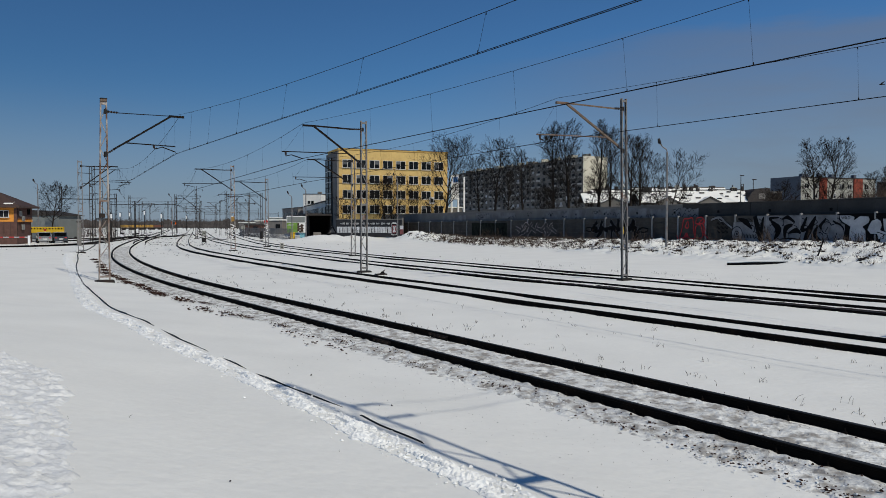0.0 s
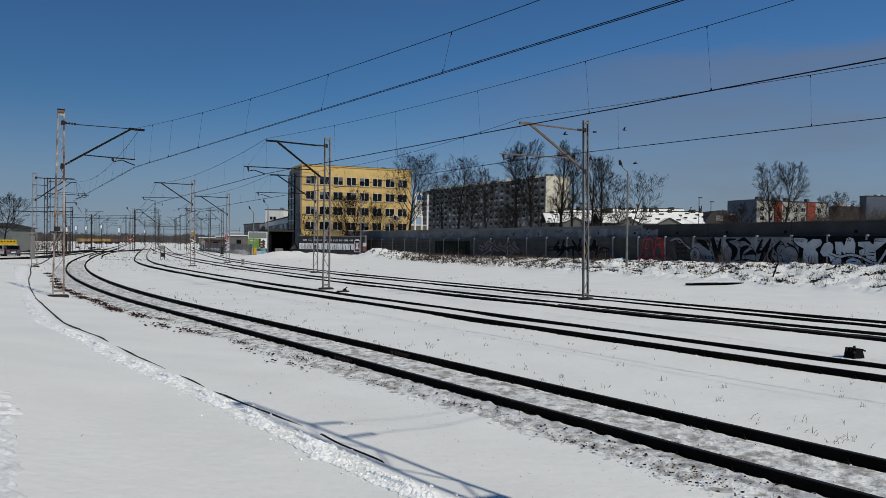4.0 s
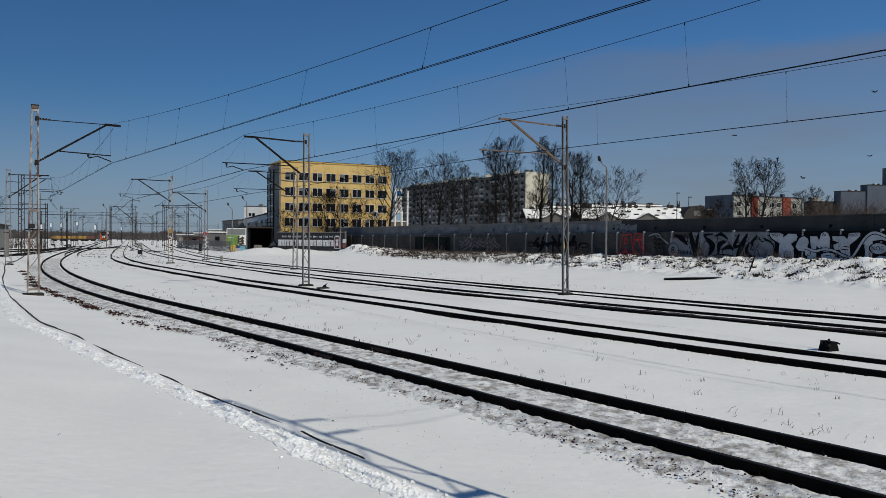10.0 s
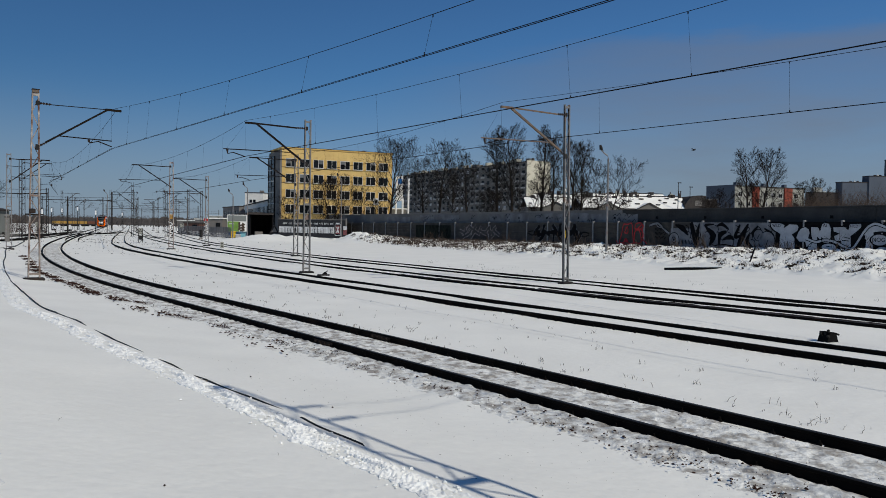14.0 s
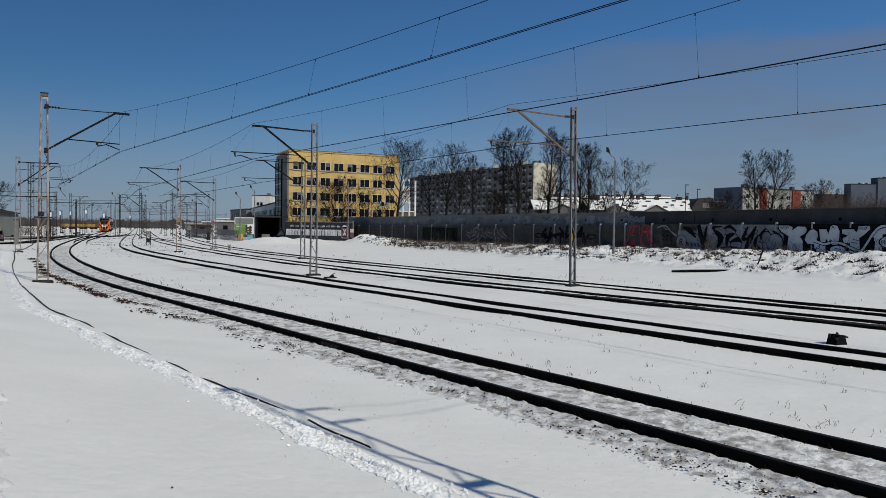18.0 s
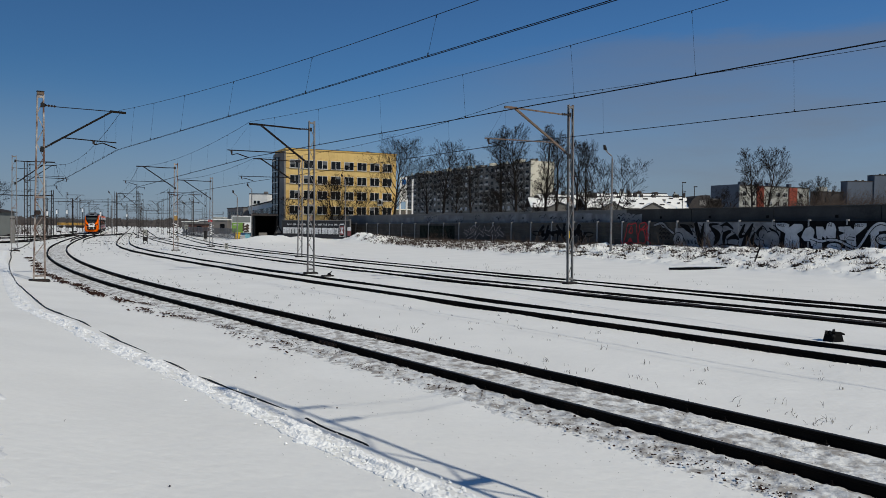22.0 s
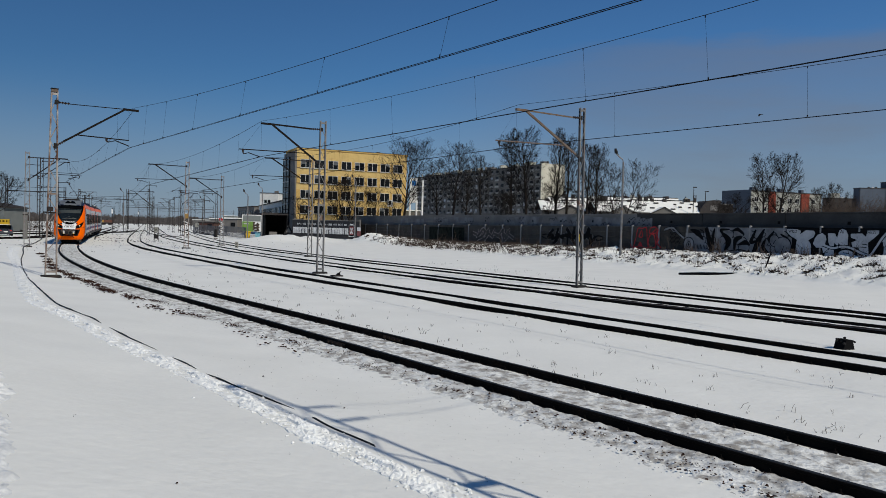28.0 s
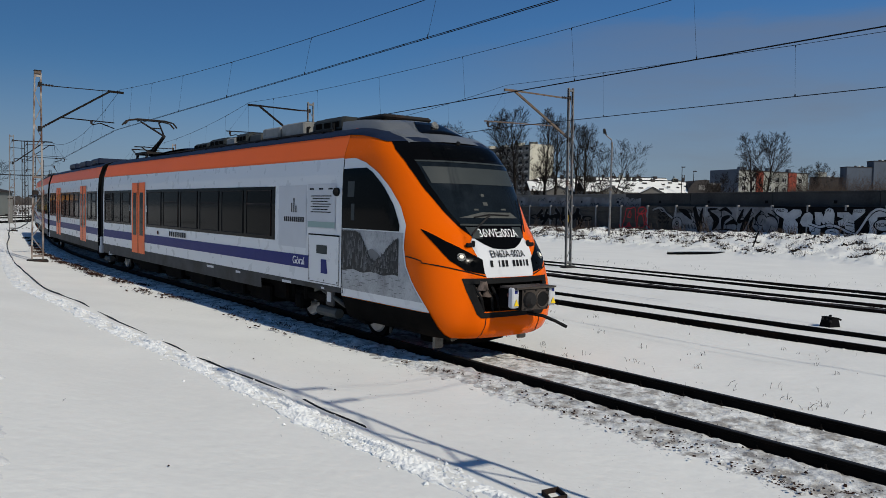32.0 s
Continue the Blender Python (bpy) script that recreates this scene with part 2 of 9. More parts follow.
BUSH = mat("dry_brown_shrub", (0.070, 0.052, 0.041), 0.95, vary=0.35, scale=1.5)
GRASS = mat("dry_straw_stalk", (0.050, 0.044, 0.034), 0.9, vary=0.3)
GREEN = mat("green_poster", (0.15, 0.27, 0.06), 0.6, vary=0.25, scale=0.8)
POSTERWHITE = mat("white_poster", (0.7, 0.7, 0.68), 0.6, vary=0.1)
FENCEGREY = mat("grey_fence_slats", (0.10, 0.105, 0.115), 0.7, 0.1, vary=0.15, per_piece=0.25)
CARPAINT = mat("dark_blue_car_paint", (0.05, 0.06, 0.075), 0.25, 0.3, vary=0.05, coat=0.5)
CARSILVER = mat("silver_car_paint", (0.30, 0.32, 0.34), 0.3, 0.5, vary=0.05, coat=0.5)
RUBBER = mat("black_rubber", (0.006, 0.006, 0.0062), 0.8, vary=0.2, spec=0.2)
LAMPWHITE = mat("white_lamp_plate", (0.75, 0.76, 0.76), 0.5, vary=0.05)
BEIGE = mat("beige_low_wall", (0.62, 0.5, 0.33), 0.8, vary=0.1)
BRICK = mat("dull_red_brick", (0.13, 0.06, 0.045), 0.9, vary=0.2)
CROW = mat("black_feathers", (0.012, 0.012, 0.014), 0.6, vary=0.2)
# rolling stock
T_ORANGE = mat("orange_train_paint", (0.80, 0.118, 0.0005), 0.22, vary=0.03, scale=0.7, spec=0.07, coat=0.03)
T_CORAL = mat("coral_train_paint", (0.93, 0.150, 0.022), 0.36, vary=0.03, scale=0.7, spec=0.12)
T_WHITE = mat("white_train_paint", (0.64, 0.65, 0.655), 0.32, vary=0.025, scale=0.3, fine=3, spec=0.3, coat=0.1)
T_SILVER = mat("silver_grey_train_paint", (0.17, 0.18, 0.185), 0.35, 0.2, vary=0.06, coat=0.1)
T_GREY = mat("grey_skirt_paint", (0.060, 0.061, 0.062), 0.6, vary=0.25, dirt_glint=(0.034, 0.031, 0.027), dirt_glint_amount=0.3, spec=0.1)
T_BLUE = mat("blue_stripe_paint", (0.018, 0.025, 0.15), 0.4, vary=0.05, spec=0.08)
T_NAVY = mat("navy_roof_paint", (0.014, 0.021, 0.042), 0.5, vary=0.2, spec=0.15)
T_BLACK = mat("gloss_black_mask", (0.003, 0.0032, 0.0036), 0.16, vary=0.1, spec=0.04)
# paler patches are painted reflections, not grime on the glass
T_GLASS = mat("dark_tinted_glass", (0.0025, 0.003, 0.0032), 0.06, vary=0.3, scale=1.2, spec=0.04, dirt_glint=(0.016, 0.017, 0.018), dirt_glint_amount=0.12, dirt_glint_scale=1.7)
T_VISOR = mat("grey_sun_visor", (0.036, 0.043, 0.044), 0.5, vary=0.08, scale=2, spec=0.15)
T_UNDER = mat("grimy_underframe", (0.0045, 0.0042, 0.004), 0.9, vary=0.4, dirt_glint=(0.012, 0.0095, 0.0075), dirt_glint_amount=0.22, spec=0.04)
T_EQUIP = mat("roof_equipment_grey", (0.075, 0.078, 0.072), 0.65, 0.1, vary=0.25, dirt_glint=(0.03, 0.03, 0.028), dirt_glint_amount=0.35, dirt_glint_scale=2.0, spec=0.3)
T_LENS = mat("clear_headlamp", (0.22, 0.235, 0.24), 0.12, vary=0.5, scale=14, spec=0.6)
T_LAMP = mat("lit_headlamp", (0.2, 0.2, 0.19), 0.15, vary=0.7, scale=24, emit=0.05)
T_LED = mat("lit_lamp_core", (0.8, 0.76, 0.62), 0.3, vary=0.05, emit=0.35)
# bluish base and paler patches paint the reflected sky into the windscreen
T_SCREEN = mat("blue_grey_windscreen_glass", (0.0085, 0.0125, 0.0165), 0.05, vary=0.45, scale=1.3, spec=0.06, dirt_glint=(0.022, 0.028, 0.034), dirt_glint_amount=0.2, dirt_glint_scale=1.6)
T_CLOTH = mat("grimy_tan_hose_wrap", (0.13, 0.10, 0.085), 0.9, vary=0.4, scale=7, dirt_glint=(0.02, 0.017, 0.015), dirt_glint_amount=0.4, dirt_glint_scale=6)
T_STEP = mat("dusty_tan_step_plate", (0.21, 0.19, 0.16), 0.7, vary=0.25, scale=5, dirt_glint=(0.05, 0.042, 0.035), dirt_glint_amount=0.3, dirt_glint_scale=6)
T_ROCK = mat("grey_cliff_print", (0.085, 0.087, 0.092), 0.45, vary=0.5, scale=7, fine=50, spec=0.25)
T_WHEEL = mat("bright_wheel_disc", (0.42, 0.40, 0.38), 0.5, 0.4, vary=0.25, dirt_glint=(0.12, 0.1, 0.08), dirt_glint_amount=0.3)
T_TEXTW = mat("white_lettering", (0.8, 0.8, 0.8), 0.5, vary=0.02)
T_TEXTB = mat("black_lettering", (0.008, 0.008, 0.009), 0.5, vary=0.02)
T_DECAL = mat("grey_landscape_print", (0.36, 0.37, 0.38), 0.4, vary=0.3, scale=2.5, fine=30, dirt_glint=(0.18, 0.185, 0.19), dirt_glint_amount=0.2, dirt_glint_scale=9, spec=0.3)
T_FOREST = mat("dark_forest_print", (0.020, 0.021, 0.023), 0.45, vary=0.6, scale=9, fine=60, spec=0.25)
T_COUPLER = mat("worn_coupler_steel", (0.075, 0.062, 0.053), 0.6, 0.3, vary=0.3, scale=6)
T_HUMP = mat("dark_tarnished_roof_cover", (0.028, 0.031, 0.028), 0.6, vary=0.3, scale=2.5, spec=0.3)
T_PALEBOX = mat("pale_grey_roof_locker", (0.25, 0.252, 0.24), 0.6, vary=0.15, dirt_glint=(0.09, 0.088, 0.08), dirt_glint_amount=0.25, dirt_glint_scale=2.5)
T_MINT = mat("pale_green_notice_band", (0.28, 0.38, 0.35), 0.5, vary=0.05)
T_PAPER = mat("pale_notice_sheet", (0.54, 0.55, 0.565), 0.5, vary=0.03)
WARN = mat("warning_yellow", (0.8, 0.55, 0.02), 0.5, vary=0.05)


# ---- mesh helpers ----
class Shape:
    """Collects vertices and faces for one mesh."""

    def __init__(self):
        self.v, self.f, self.m = [], [], []

    def add(self, verts, faces, slot=0):
        o = len(self.v)
        self.v += [tuple(p) for p in verts]
        self.f += [tuple(i + o for i in q) for q in faces]
        self.m += [slot] * len(faces)
        return self

    def box(self, c, s, m=None, slot=0, bevel=0.0):
        x, y, z = (a / 2 for a in s)
        if bevel:
            b = min(bevel, x * 0.9, y * 0.9, z * 0.9)
            ring = [(x - b, y), (x, y - b), (x, -y + b), (x - b, -y), (-x + b, -y), (-x, -y + b), (-x, y - b), (-x + b, y)]
            inner = [(p * (x - b) / x, q * (y - b) / y) for p, q in ring]
            rows = [(inner, -z), (ring, -z + b), (ring, z - b), (inner, z)]
            verts = [Vector((p, q, h)) for r, h in rows for p, q in r]
            faces = []
            for k in range(3):
                faces += [(k * 8 + i, k * 8 + 8 + i, k * 8 + 8 + (i + 1) % 8, k * 8 + (i + 1) % 8) for i in range(8)]
            faces += [tuple(range(8)), tuple(range(31, 23, -1))]
        else:
            verts = [Vector((i * x, j * y, k * z)) for k in (-1, 1) for j in (-1, 1) for i in (-1, 1)]
            faces = [(0, 2, 3, 1), (4, 5, 7, 6), (0, 1, 5, 4), (2, 6, 7, 3), (0, 4, 6, 2), (1, 3, 7, 5)]
        c = Vector(c)
        verts = [(m @ p if m else p) + c for p in verts]
        return self.add(verts, faces, slot)

    def tube(self, pts, r, n=6, slot=0, cap=True):
        """A tube along points; r is one radius or one for each point."""
        pts = [Vector(p) for p in pts]
        rs = r if isinstance(r, (list, tuple)) else [r] * len(pts)
        verts, faces = [], []
        for i, p in enumerate(pts):
            d = (pts[min(i + 1, len(pts) - 1)] - pts[max(i - 1, 0)]).normalized()
            a = d.cross(Vector((0, 0, 1)) if abs(d.z) < 0.9 else Vector((1, 0, 0))).normalized()
            b = d.cross(a)
            verts += [p + rs[i] * (math.cos(2 * math.pi * k / n) * a + math.sin(2 * math.pi * k / n) * b) for k in range(n)]
            if i:
                o = (i - 1) * n
                faces += [(o + k, o + (k + 1) % n, o + n + (k + 1) % n, o + n + k) for k in range(n)]
        if cap:
            faces += [tuple(range(n - 1, -1, -1)), tuple(range(len(verts) - n, len(verts)))]
        return self.add(verts, faces, slot)

    def bar(self, p, q, w, h, slot=0):
        """A flat bar from p to q."""
        p, q = Vector(p), Vector(q)
        d = q - p
        m = d.to_track_quat("X", "Z").to_matrix()
        return self.box((p + q) / 2, (d.length, w, h), m, slot)

    def grid(self, rows, slot=0, flip=False, closed=False):
        """A sheet through rows of points."""
        n = len(rows[0])
        verts = [p for r in rows for p in r]
        faces = []
        for i in range(len(rows) - 1):
            for j in range(n if closed else n - 1):
                q = (i * n + j, i * n + (j + 1) % n, (i + 1) * n + (j + 1) % n, (i + 1) * n + j)
                faces.append(q[::-1] if flip else q)
        return self.add(verts, faces, slot)

    def prism(self, outline, h, m=None, slot=0):
        """An outline in the xy plane, raised by h along z, then placed by m."""
        n = len(outline)
        verts = [Vector((x, y, z)) for z in (0, h) for x, y in outline]
        if m:
            verts = [m @ p for p in verts]
        faces = [tuple(range(n - 1, -1, -1)), tuple(range(n, 2 * n))] + [(i, (i + 1) % n, n + (i + 1) % n, n + i) for i in range(n)]
        return self.add(verts, faces, slot)

    def mesh(self, name, *mats, smooth=False):
        me = bpy.data.meshes.new(name)
        me.from_pydata(self.v, [], self.f)
        for m in mats:
            me.materials.append(m)
        if len(mats) > 1:
            me.polygons.foreach_set("material_index", self.m)
        if smooth:
            me.polygons.foreach_set("use_smooth", [True] * len(me.polygons))
        me.update()
        return me


def part(name, shape, material, parent, label="", smooth=False, m=None):
    """One mesh object under a thing or a part."""
    me = shape if isinstance(shape, bpy.types.Mesh) else shape.mesh(name, *(material if isinstance(material, (list, tuple)) else (material,)), smooth=smooth)
    ob = new(name, me)
    ob.parent = parent
    if m:
        ob.matrix_basis = m
    if label:
        tagged(ob, label)
    return ob


def thing(name, label, category, m=None, group="", kind=""):
    ob = new(name)
    ob.empty_display_size = 0.2
    tagged(ob, label, category, group, kind)
    if m:
        ob.matrix_basis = m
    return ob


def solid(name, shape, material, label, category, group="", kind="", m=None, smooth=False):
    ob = new(name, shape.mesh(name, *(material if isinstance(material, (list, tuple)) else (material,)), smooth=smooth))
    tagged(ob, label, category, group, kind)
    if m:
        ob.matrix_basis = m
    return ob


def text_mesh(body, size, depth=0.002):
    """Letters in the built-in font as a mesh, centred on the origin in the xy plane."""
    cu = bpy.data.curves.new("lettering", "FONT")
    cu.body, cu.size, cu.align_x, cu.align_y, cu.extrude = body, size, "CENTER", "CENTER", depth
    ob = bpy.data.objects.new("lettering", cu)
    me = bpy.data.meshes.new_from_object(ob)
    bpy.data.objects.remove(ob)
    return me


# ---- the lines of the tracks ----
class Line:
    """A track's centre line: a start, and headings (degrees left of +y) at distances along it."""

    def __init__(self, x0, y0, headings, back, length):
        self.ds, self.back = 0.25, back
        s = np.arange(0, length + back, self.ds)
        a = np.radians(np.interp(s - back, [k for k, _ in headings], [h for _, h in headings]))
        x = np.concatenate([[0], np.cumsum(-np.sin(a[:-1]) * self.ds)])
        y = np.concatenate([[0], np.cumsum(np.cos(a[:-1]) * self.ds)])
        i = int(back / self.ds)
        self.x, self.y, self.a = x - x[i] + x0, y - y[i] + y0, a

    def at(self, s, off=0.0):
        """The place at s metres along, off metres to the right looking away, and the heading."""
        k = (s + self.back) / self.ds
        i = int(min(max(k, 0), len(self.x) - 2))
        w = k - i
        x, y, a = (self.x[i] * (1 - w) + self.x[i + 1] * w, self.y[i] * (1 - w) + self.y[i + 1] * w, self.a[i])
        return x + off * math.cos(a), y + off * math.sin(a), a


TRACKS = [
    Line(6.02, 7.0, ((0, 33.46), (12, 33.6), (25, 34.2), (40, 29.3), (60, 24.8), (90, 20.5), (130, 18.6), (200, 18.8), (520, 19.2)), 45, 600),
    Line(10.76, 14.0, ((0, 34.3), (12, 32.9), (25, 32.2), (40, 29.8), (60, 27.4), (90, 19.4), (130, 18.1), (320, 18.2)), 30, 420),
    Line(14.53, 20.0, ((0, 36.5), (12, 34.3), (25, 31.6), (40, 28.7), (60, 25.2), (90, 22.6), (130, 18.3), (300, 18.3)), 30, 300),
    Line(16.38, 24.0, ((0, 33.7), (12, 32.2), (25, 31.0), (40, 29.5), (60, 25.5), (90, 19.5), (130, 17.5), (300, 18.2)), 25, 240),
]


def from_track(x, y, line=TRACKS[0]):
    """How far a place lies to the right of a line, looking away."""
    i = int(np.argmin((line.x - x) ** 2 + (line.y - y) ** 2))
    return (x - line.x[i]) * math.cos(line.a[i]) + (y - line.y[i]) * math.sin(line.a[i])


def smooth_step(a, b, v):
    t = min(1.0, max(0.0, (v - a) / (b - a)))
    return t * t * (3 - 2 * t)


WALL_P, WALL_D = Vector((27.5, 50.0)), Vector((-0.376, 0.927))  # foot of the fence and its run


def wall_side(x, y):
    """Distance in front of the fence, towards the tracks."""
    v = Vector((x, y)) - WALL_P
    return -(v.x * WALL_D.y - v.y * WALL_D.x)


def ground_z(x, y):
    z = -0.15
    if y < 160 and -60 < x < 75:
        d = -from_track(x, y)
        if d > 0:
            near = 1 - smooth_step(8, 34, y)
            far = 1 - smooth_step(64, 78, y)
            z += far * smooth_step(2.0, 5.0, d) * (0.22 + 0.05 * near) + far * smooth_step(4.6, 10.5, d) * (0.30 + 0.45 * near)
        z += 0.06 * smooth_step(6.0, 9.5, -d)
        w = wall_side(x, y)
        run = (Vector((x, y)) - WALL_P).dot(WALL_D)
        if w < 16 and run < 90:
            z += (1 - smooth_step(0.5, 11.0, w)) * (1.24 - 0.0125 * max(0, run) - 0.035 * min(0, run)) * (1 - smooth_step(62, 92, run))
        z += 0.05 * noise.noise((x * 0.25, y * 0.25, 0.3)) * smooth_step(2.2, 4.0, abs(d)) + 0.012 * noise.noise((x * 1.1, y * 1.1, 1.7))
        if w < 9.5 and run < 90:
            z += (0.22 * noise.noise((x * 0.7, y * 0.7, 4.0)) + 0.14 * noise.noise((x * 2.1, y * 2.1, 7.0))) * (1 - smooth_step(6, 9.5, w))
    # shovelled heaps by the mural wall
    for hx, hy, hh, ra, rb in ((-18.5, 113.0, 0.95, 4.2, 4.0), (-13.0, 116.0, 0.7, 4.0, 4.0), (-4.4, 113.0, 1.05, 2.4, 4.0), (-1.5, 108.0, 0.7, 3.0, 4.0)):
        e = ((x - hx) / ra) ** 2 + ((y - hy) / rb) ** 2
        if e < 6:
            z += hh * math.exp(-e) * (1 + 0.35 * noise.noise((x * 0.8, y * 0.8, 11.0)))
    return z


def bank_z(x, y):
    """The rough top of the bank below the fence."""
    return ground_z(x, y) + 0.08 + 0.16 * abs(noise.noise((x * 1.5, y * 1.5, 21.0))) + 0.07 * noise.noise((x * 3.7, y * 3.7, 3.0))


# ---- ground and tracks ----
def build_ground():
    az = [radians(a) for a in np.arange(-48, 48.01, 0.4)] + [radians(a) for a in np.arange(54, 312, 6)]
    radii = [0.0, 0.8, 1.6]
    while radii[-1] < 3600:
        radii.append(radii[-1] + max(0.12, radii[-1] * 0.028))
    sh = Shape()
    rows = []
    for r in radii:
        rows.append([(r * math.sin(a), r * math.cos(a), ground_z(r * math.sin(a), r * math.cos(a))) for a in az])
    sh.grid(rows, flip=True, closed=True)
    solid("ground", sh, SNOW, "snow-covered open railway ground with soft drifts", "ground", kind="structure", smooth=True)


def strip(line, s0, s1, o0, o1, step, n, lift, rough, freq):
    """A sheet of lumpy snow laid along a track between two offsets."""
    rows, s = [], s0
    while s < s1:
        row = []
        for k in range(n + 1):
            o = o0 + (o1 - o0) * k / n
            x, y, _ = line.at(s, o)
            edge = min(k, n - k) / n * 2
            inner = (1 - k / n) if o1 < 0 else 0.0
            fall = smooth_step(0.0, 0.75, 1 - inner) if o1 < 0 else min(1, edge * 4)
            row.append((x, y, -0.185 + (0.035 + lift) * fall + rough * noise.noise((x * freq, y * freq, 2.0)) * (0.45 + 0.55 * fall) + 0.4 * rough * noise.noise((x * freq * 2.7, y * freq * 2.7, 5.0)) + 0.35 * rough * abs(noise.noise((x * freq * 6.1, y * freq * 6.1, 8.0))) - 0.04 * (k in (0, n))))
        rows.append(row)
        s += step * (1 + max(0, s) / 30)
    return rows


RAIL_PROFILE = [(-0.075, -0.165), (-0.075, -0.15), (-0.02, -0.13), (-0.012, -0.05), (-0.036, -0.04), (-0.036, -0.008), (-0.028, 0.0), (0.028, 0.0), (0.036, -0.008), (0.036, -0.04), (0.012, -0.05), (0.02, -0.13), (0.075, -0.15), (0.075, -0.165)]
CLIP = Shape().box((0, 0, 0.01), (0.04, 0.06, 0.05), bevel=0.012).tube([(0, 0, 0.03), (0, 0, 0.065)], 0.012, 6).box((-0.02, 0, -0.02), (0.05, 0.10, 0.02)).mesh("rail_clip", RAIL)


def build_track(i, line, s0, s1, label):
    t = thing("railway_track", label, "railway track", group="railway tracks")
    for o in (-0.7525, 0.7525):
        rows, s = [], s0
        while s < s1:
            x, y, a = line.at(s, o)
            rows.append([(x + p * math.cos(a), y + p * math.sin(a), q) for p, q in RAIL_PROFILE])
            s += 0.75 if s < 40 else 2.0
        sh = Shape()
        sh.grid(rows, closed=True)
        n = len(RAIL_PROFILE)
        for k in range(len(sh.f)):
            sh.m[k] = 1 if k % n in (5, 6, 7) else 0
        part("rail", sh, (RAIL, RAILHEAD), t)
    return t


def build_tracks():
    labels = ("rusty-sided curving rails with greyish packed snow between them", "dark rails of a curving track half sunk in clean snow", "dark rails of a curving track deep in snow", "dark curving rails beside the snowy bank")
    ends = ((-40, 590), (-25, 400), (-25, 260), (-20, 220))
    for i, line in enumerate(TRACKS):
        t = build_track(i, line, *ends[i], labels[i])
        if i == 0:
            FIRST = t
            k = 0
            rng = random.Random(3)
            s = -3.0
            while s < 52:
                for o, turn in ((-0.7525, 180), (0.7525, 180)):
                    x, y, a = line.at(s, o - 0.075)
                    part("rail_clip", CLIP, RAIL, t, m=pose(x, y, -0.14, 0, 0, math.degrees(a) + turn))
                s += 0.62 if k % 2 else 0.78
                k += 1
        if i == 1:
            s = -4.0
            while s < 26:
                x, y, a = line.at(s, -0.83)
                part("rail_clip", CLIP, RAIL, t, m=pose(x, y, -0.14, 0, 0, math.degrees(a) + 180))
                s += 0.7
    plate = Shape().box((0, 0, -0.085), (0.03, 0.82, 0.085), bevel=0.01)
    for k in range(4):
        plate.tube([(-0.02, -0.3 + 0.2 * k, -0.085), (-0.045, -0.3 + 0.2 * k, -0.085)], 0.022, 6)
    plate = plate.mesh("fishplate", RUST_PLATE)
    for s in (-13.0, 12.2, 37.0):
        for o in (-0.7525, 0.7525):
            x, y, a = TRACKS[0].at(s, o - 0.03)
            part("fishplate", plate, RUST_PLATE, FIRST, "rusty bolted joint bar", m=pose(x, y, 0, 0, 0, math.degrees(a)))
    # uneven snow heaped against the other rails
    rng, rim = random.Random(61), Shape()
    for i, far in ((1, 44), (2, 40), (3, 40)):
        for _ in range(1500):
            s = -8 + (far + 8) * rng.random()
            o = rng.choice((-1, 1)) * 0.7525 + rng.choice((-1, 1, -1)) * rng.uniform(0.07, 0.13)
            x, y, _a = TRACKS[i].at(s, o)
            rock(rim, (x, y, ground_z(x, y) - 0.01), 0.01 + 0.045 * rng.random() ** 2.5, rng, flat=0.4)
    solid("snow_rim", rim, SNOW, "crumbled snow heaped unevenly against the rails", "snow", kind="stuff")
    sh = Shape()
    sh.grid(strip(TRACKS[0], -6, 90, -0.68, 0.68, 0.05, 30, 0.045, 0.032, 6.6))
    solid("packed_snow", sh, SNOW_DIRTY, "greyish packed snow lying between the rails", "snow", kind="stuff", smooth=True)
    sh = Shape()
    sh.grid(strip(TRACKS[0], -6, 75, -2.1, -0.82, 0.05, 34, 0.03, 0.035, 6.0))
    solid("packed_snow", sh, SNOW_DIRTY, "grey trodden snow and grit beside the rail", "snow", kind="stuff", smooth=True)


def build_bare_bed():
    """The third track has thawed: brown ballast lies open between its rails."""
    sh = Shape()
    for s0, s1, o1 in ((-22, 14, 0.10), (14, 24, -0.15), (24, 33, -0.35), (33, 42, -0.52)):
        sh.grid(strip(TRACKS[2], s0, s1, -0.70, o1, 0.22, 10, 0.115, 0.03, 3.0))
    solid("bare_ballast", sh, TRACKBED, "thawed brown ballast lying open between the rails", "gravel", kind="stuff", smooth=False)


def rock(sh, c, r, rng, slot=0, flat=0.6):
    """One small broken stone or clod."""
    n = 5
    top = [(c[0] + r * 0.6 * math.cos(k * 2 * math.pi / n + rng.random()), c[1] + r * 0.6 * math.sin(k * 2 * math.pi / n + rng.random()), c[2] + r * flat * (0.7 + 0.6 * rng.random())) for k in range(n)]
    low = [(c[0] + r * (0.8 + 0.4 * rng.random()) * math.cos(k * 2 * math.pi / n), c[1] + r * (0.8 + 0.4 * rng.random()) * math.sin(k * 2 * math.pi / n), c[2] - r * 0.2) for k in range(n)]
    faces = [(k, (k + 1) % n, n + (k + 1) % n, n + k) for k in range(n)] + [tuple(range(2 * n - 1, n - 1, -1))]
    sh.add(low + top, [f if len(f) == 4 else tuple(reversed(f)) for f in faces], slot)


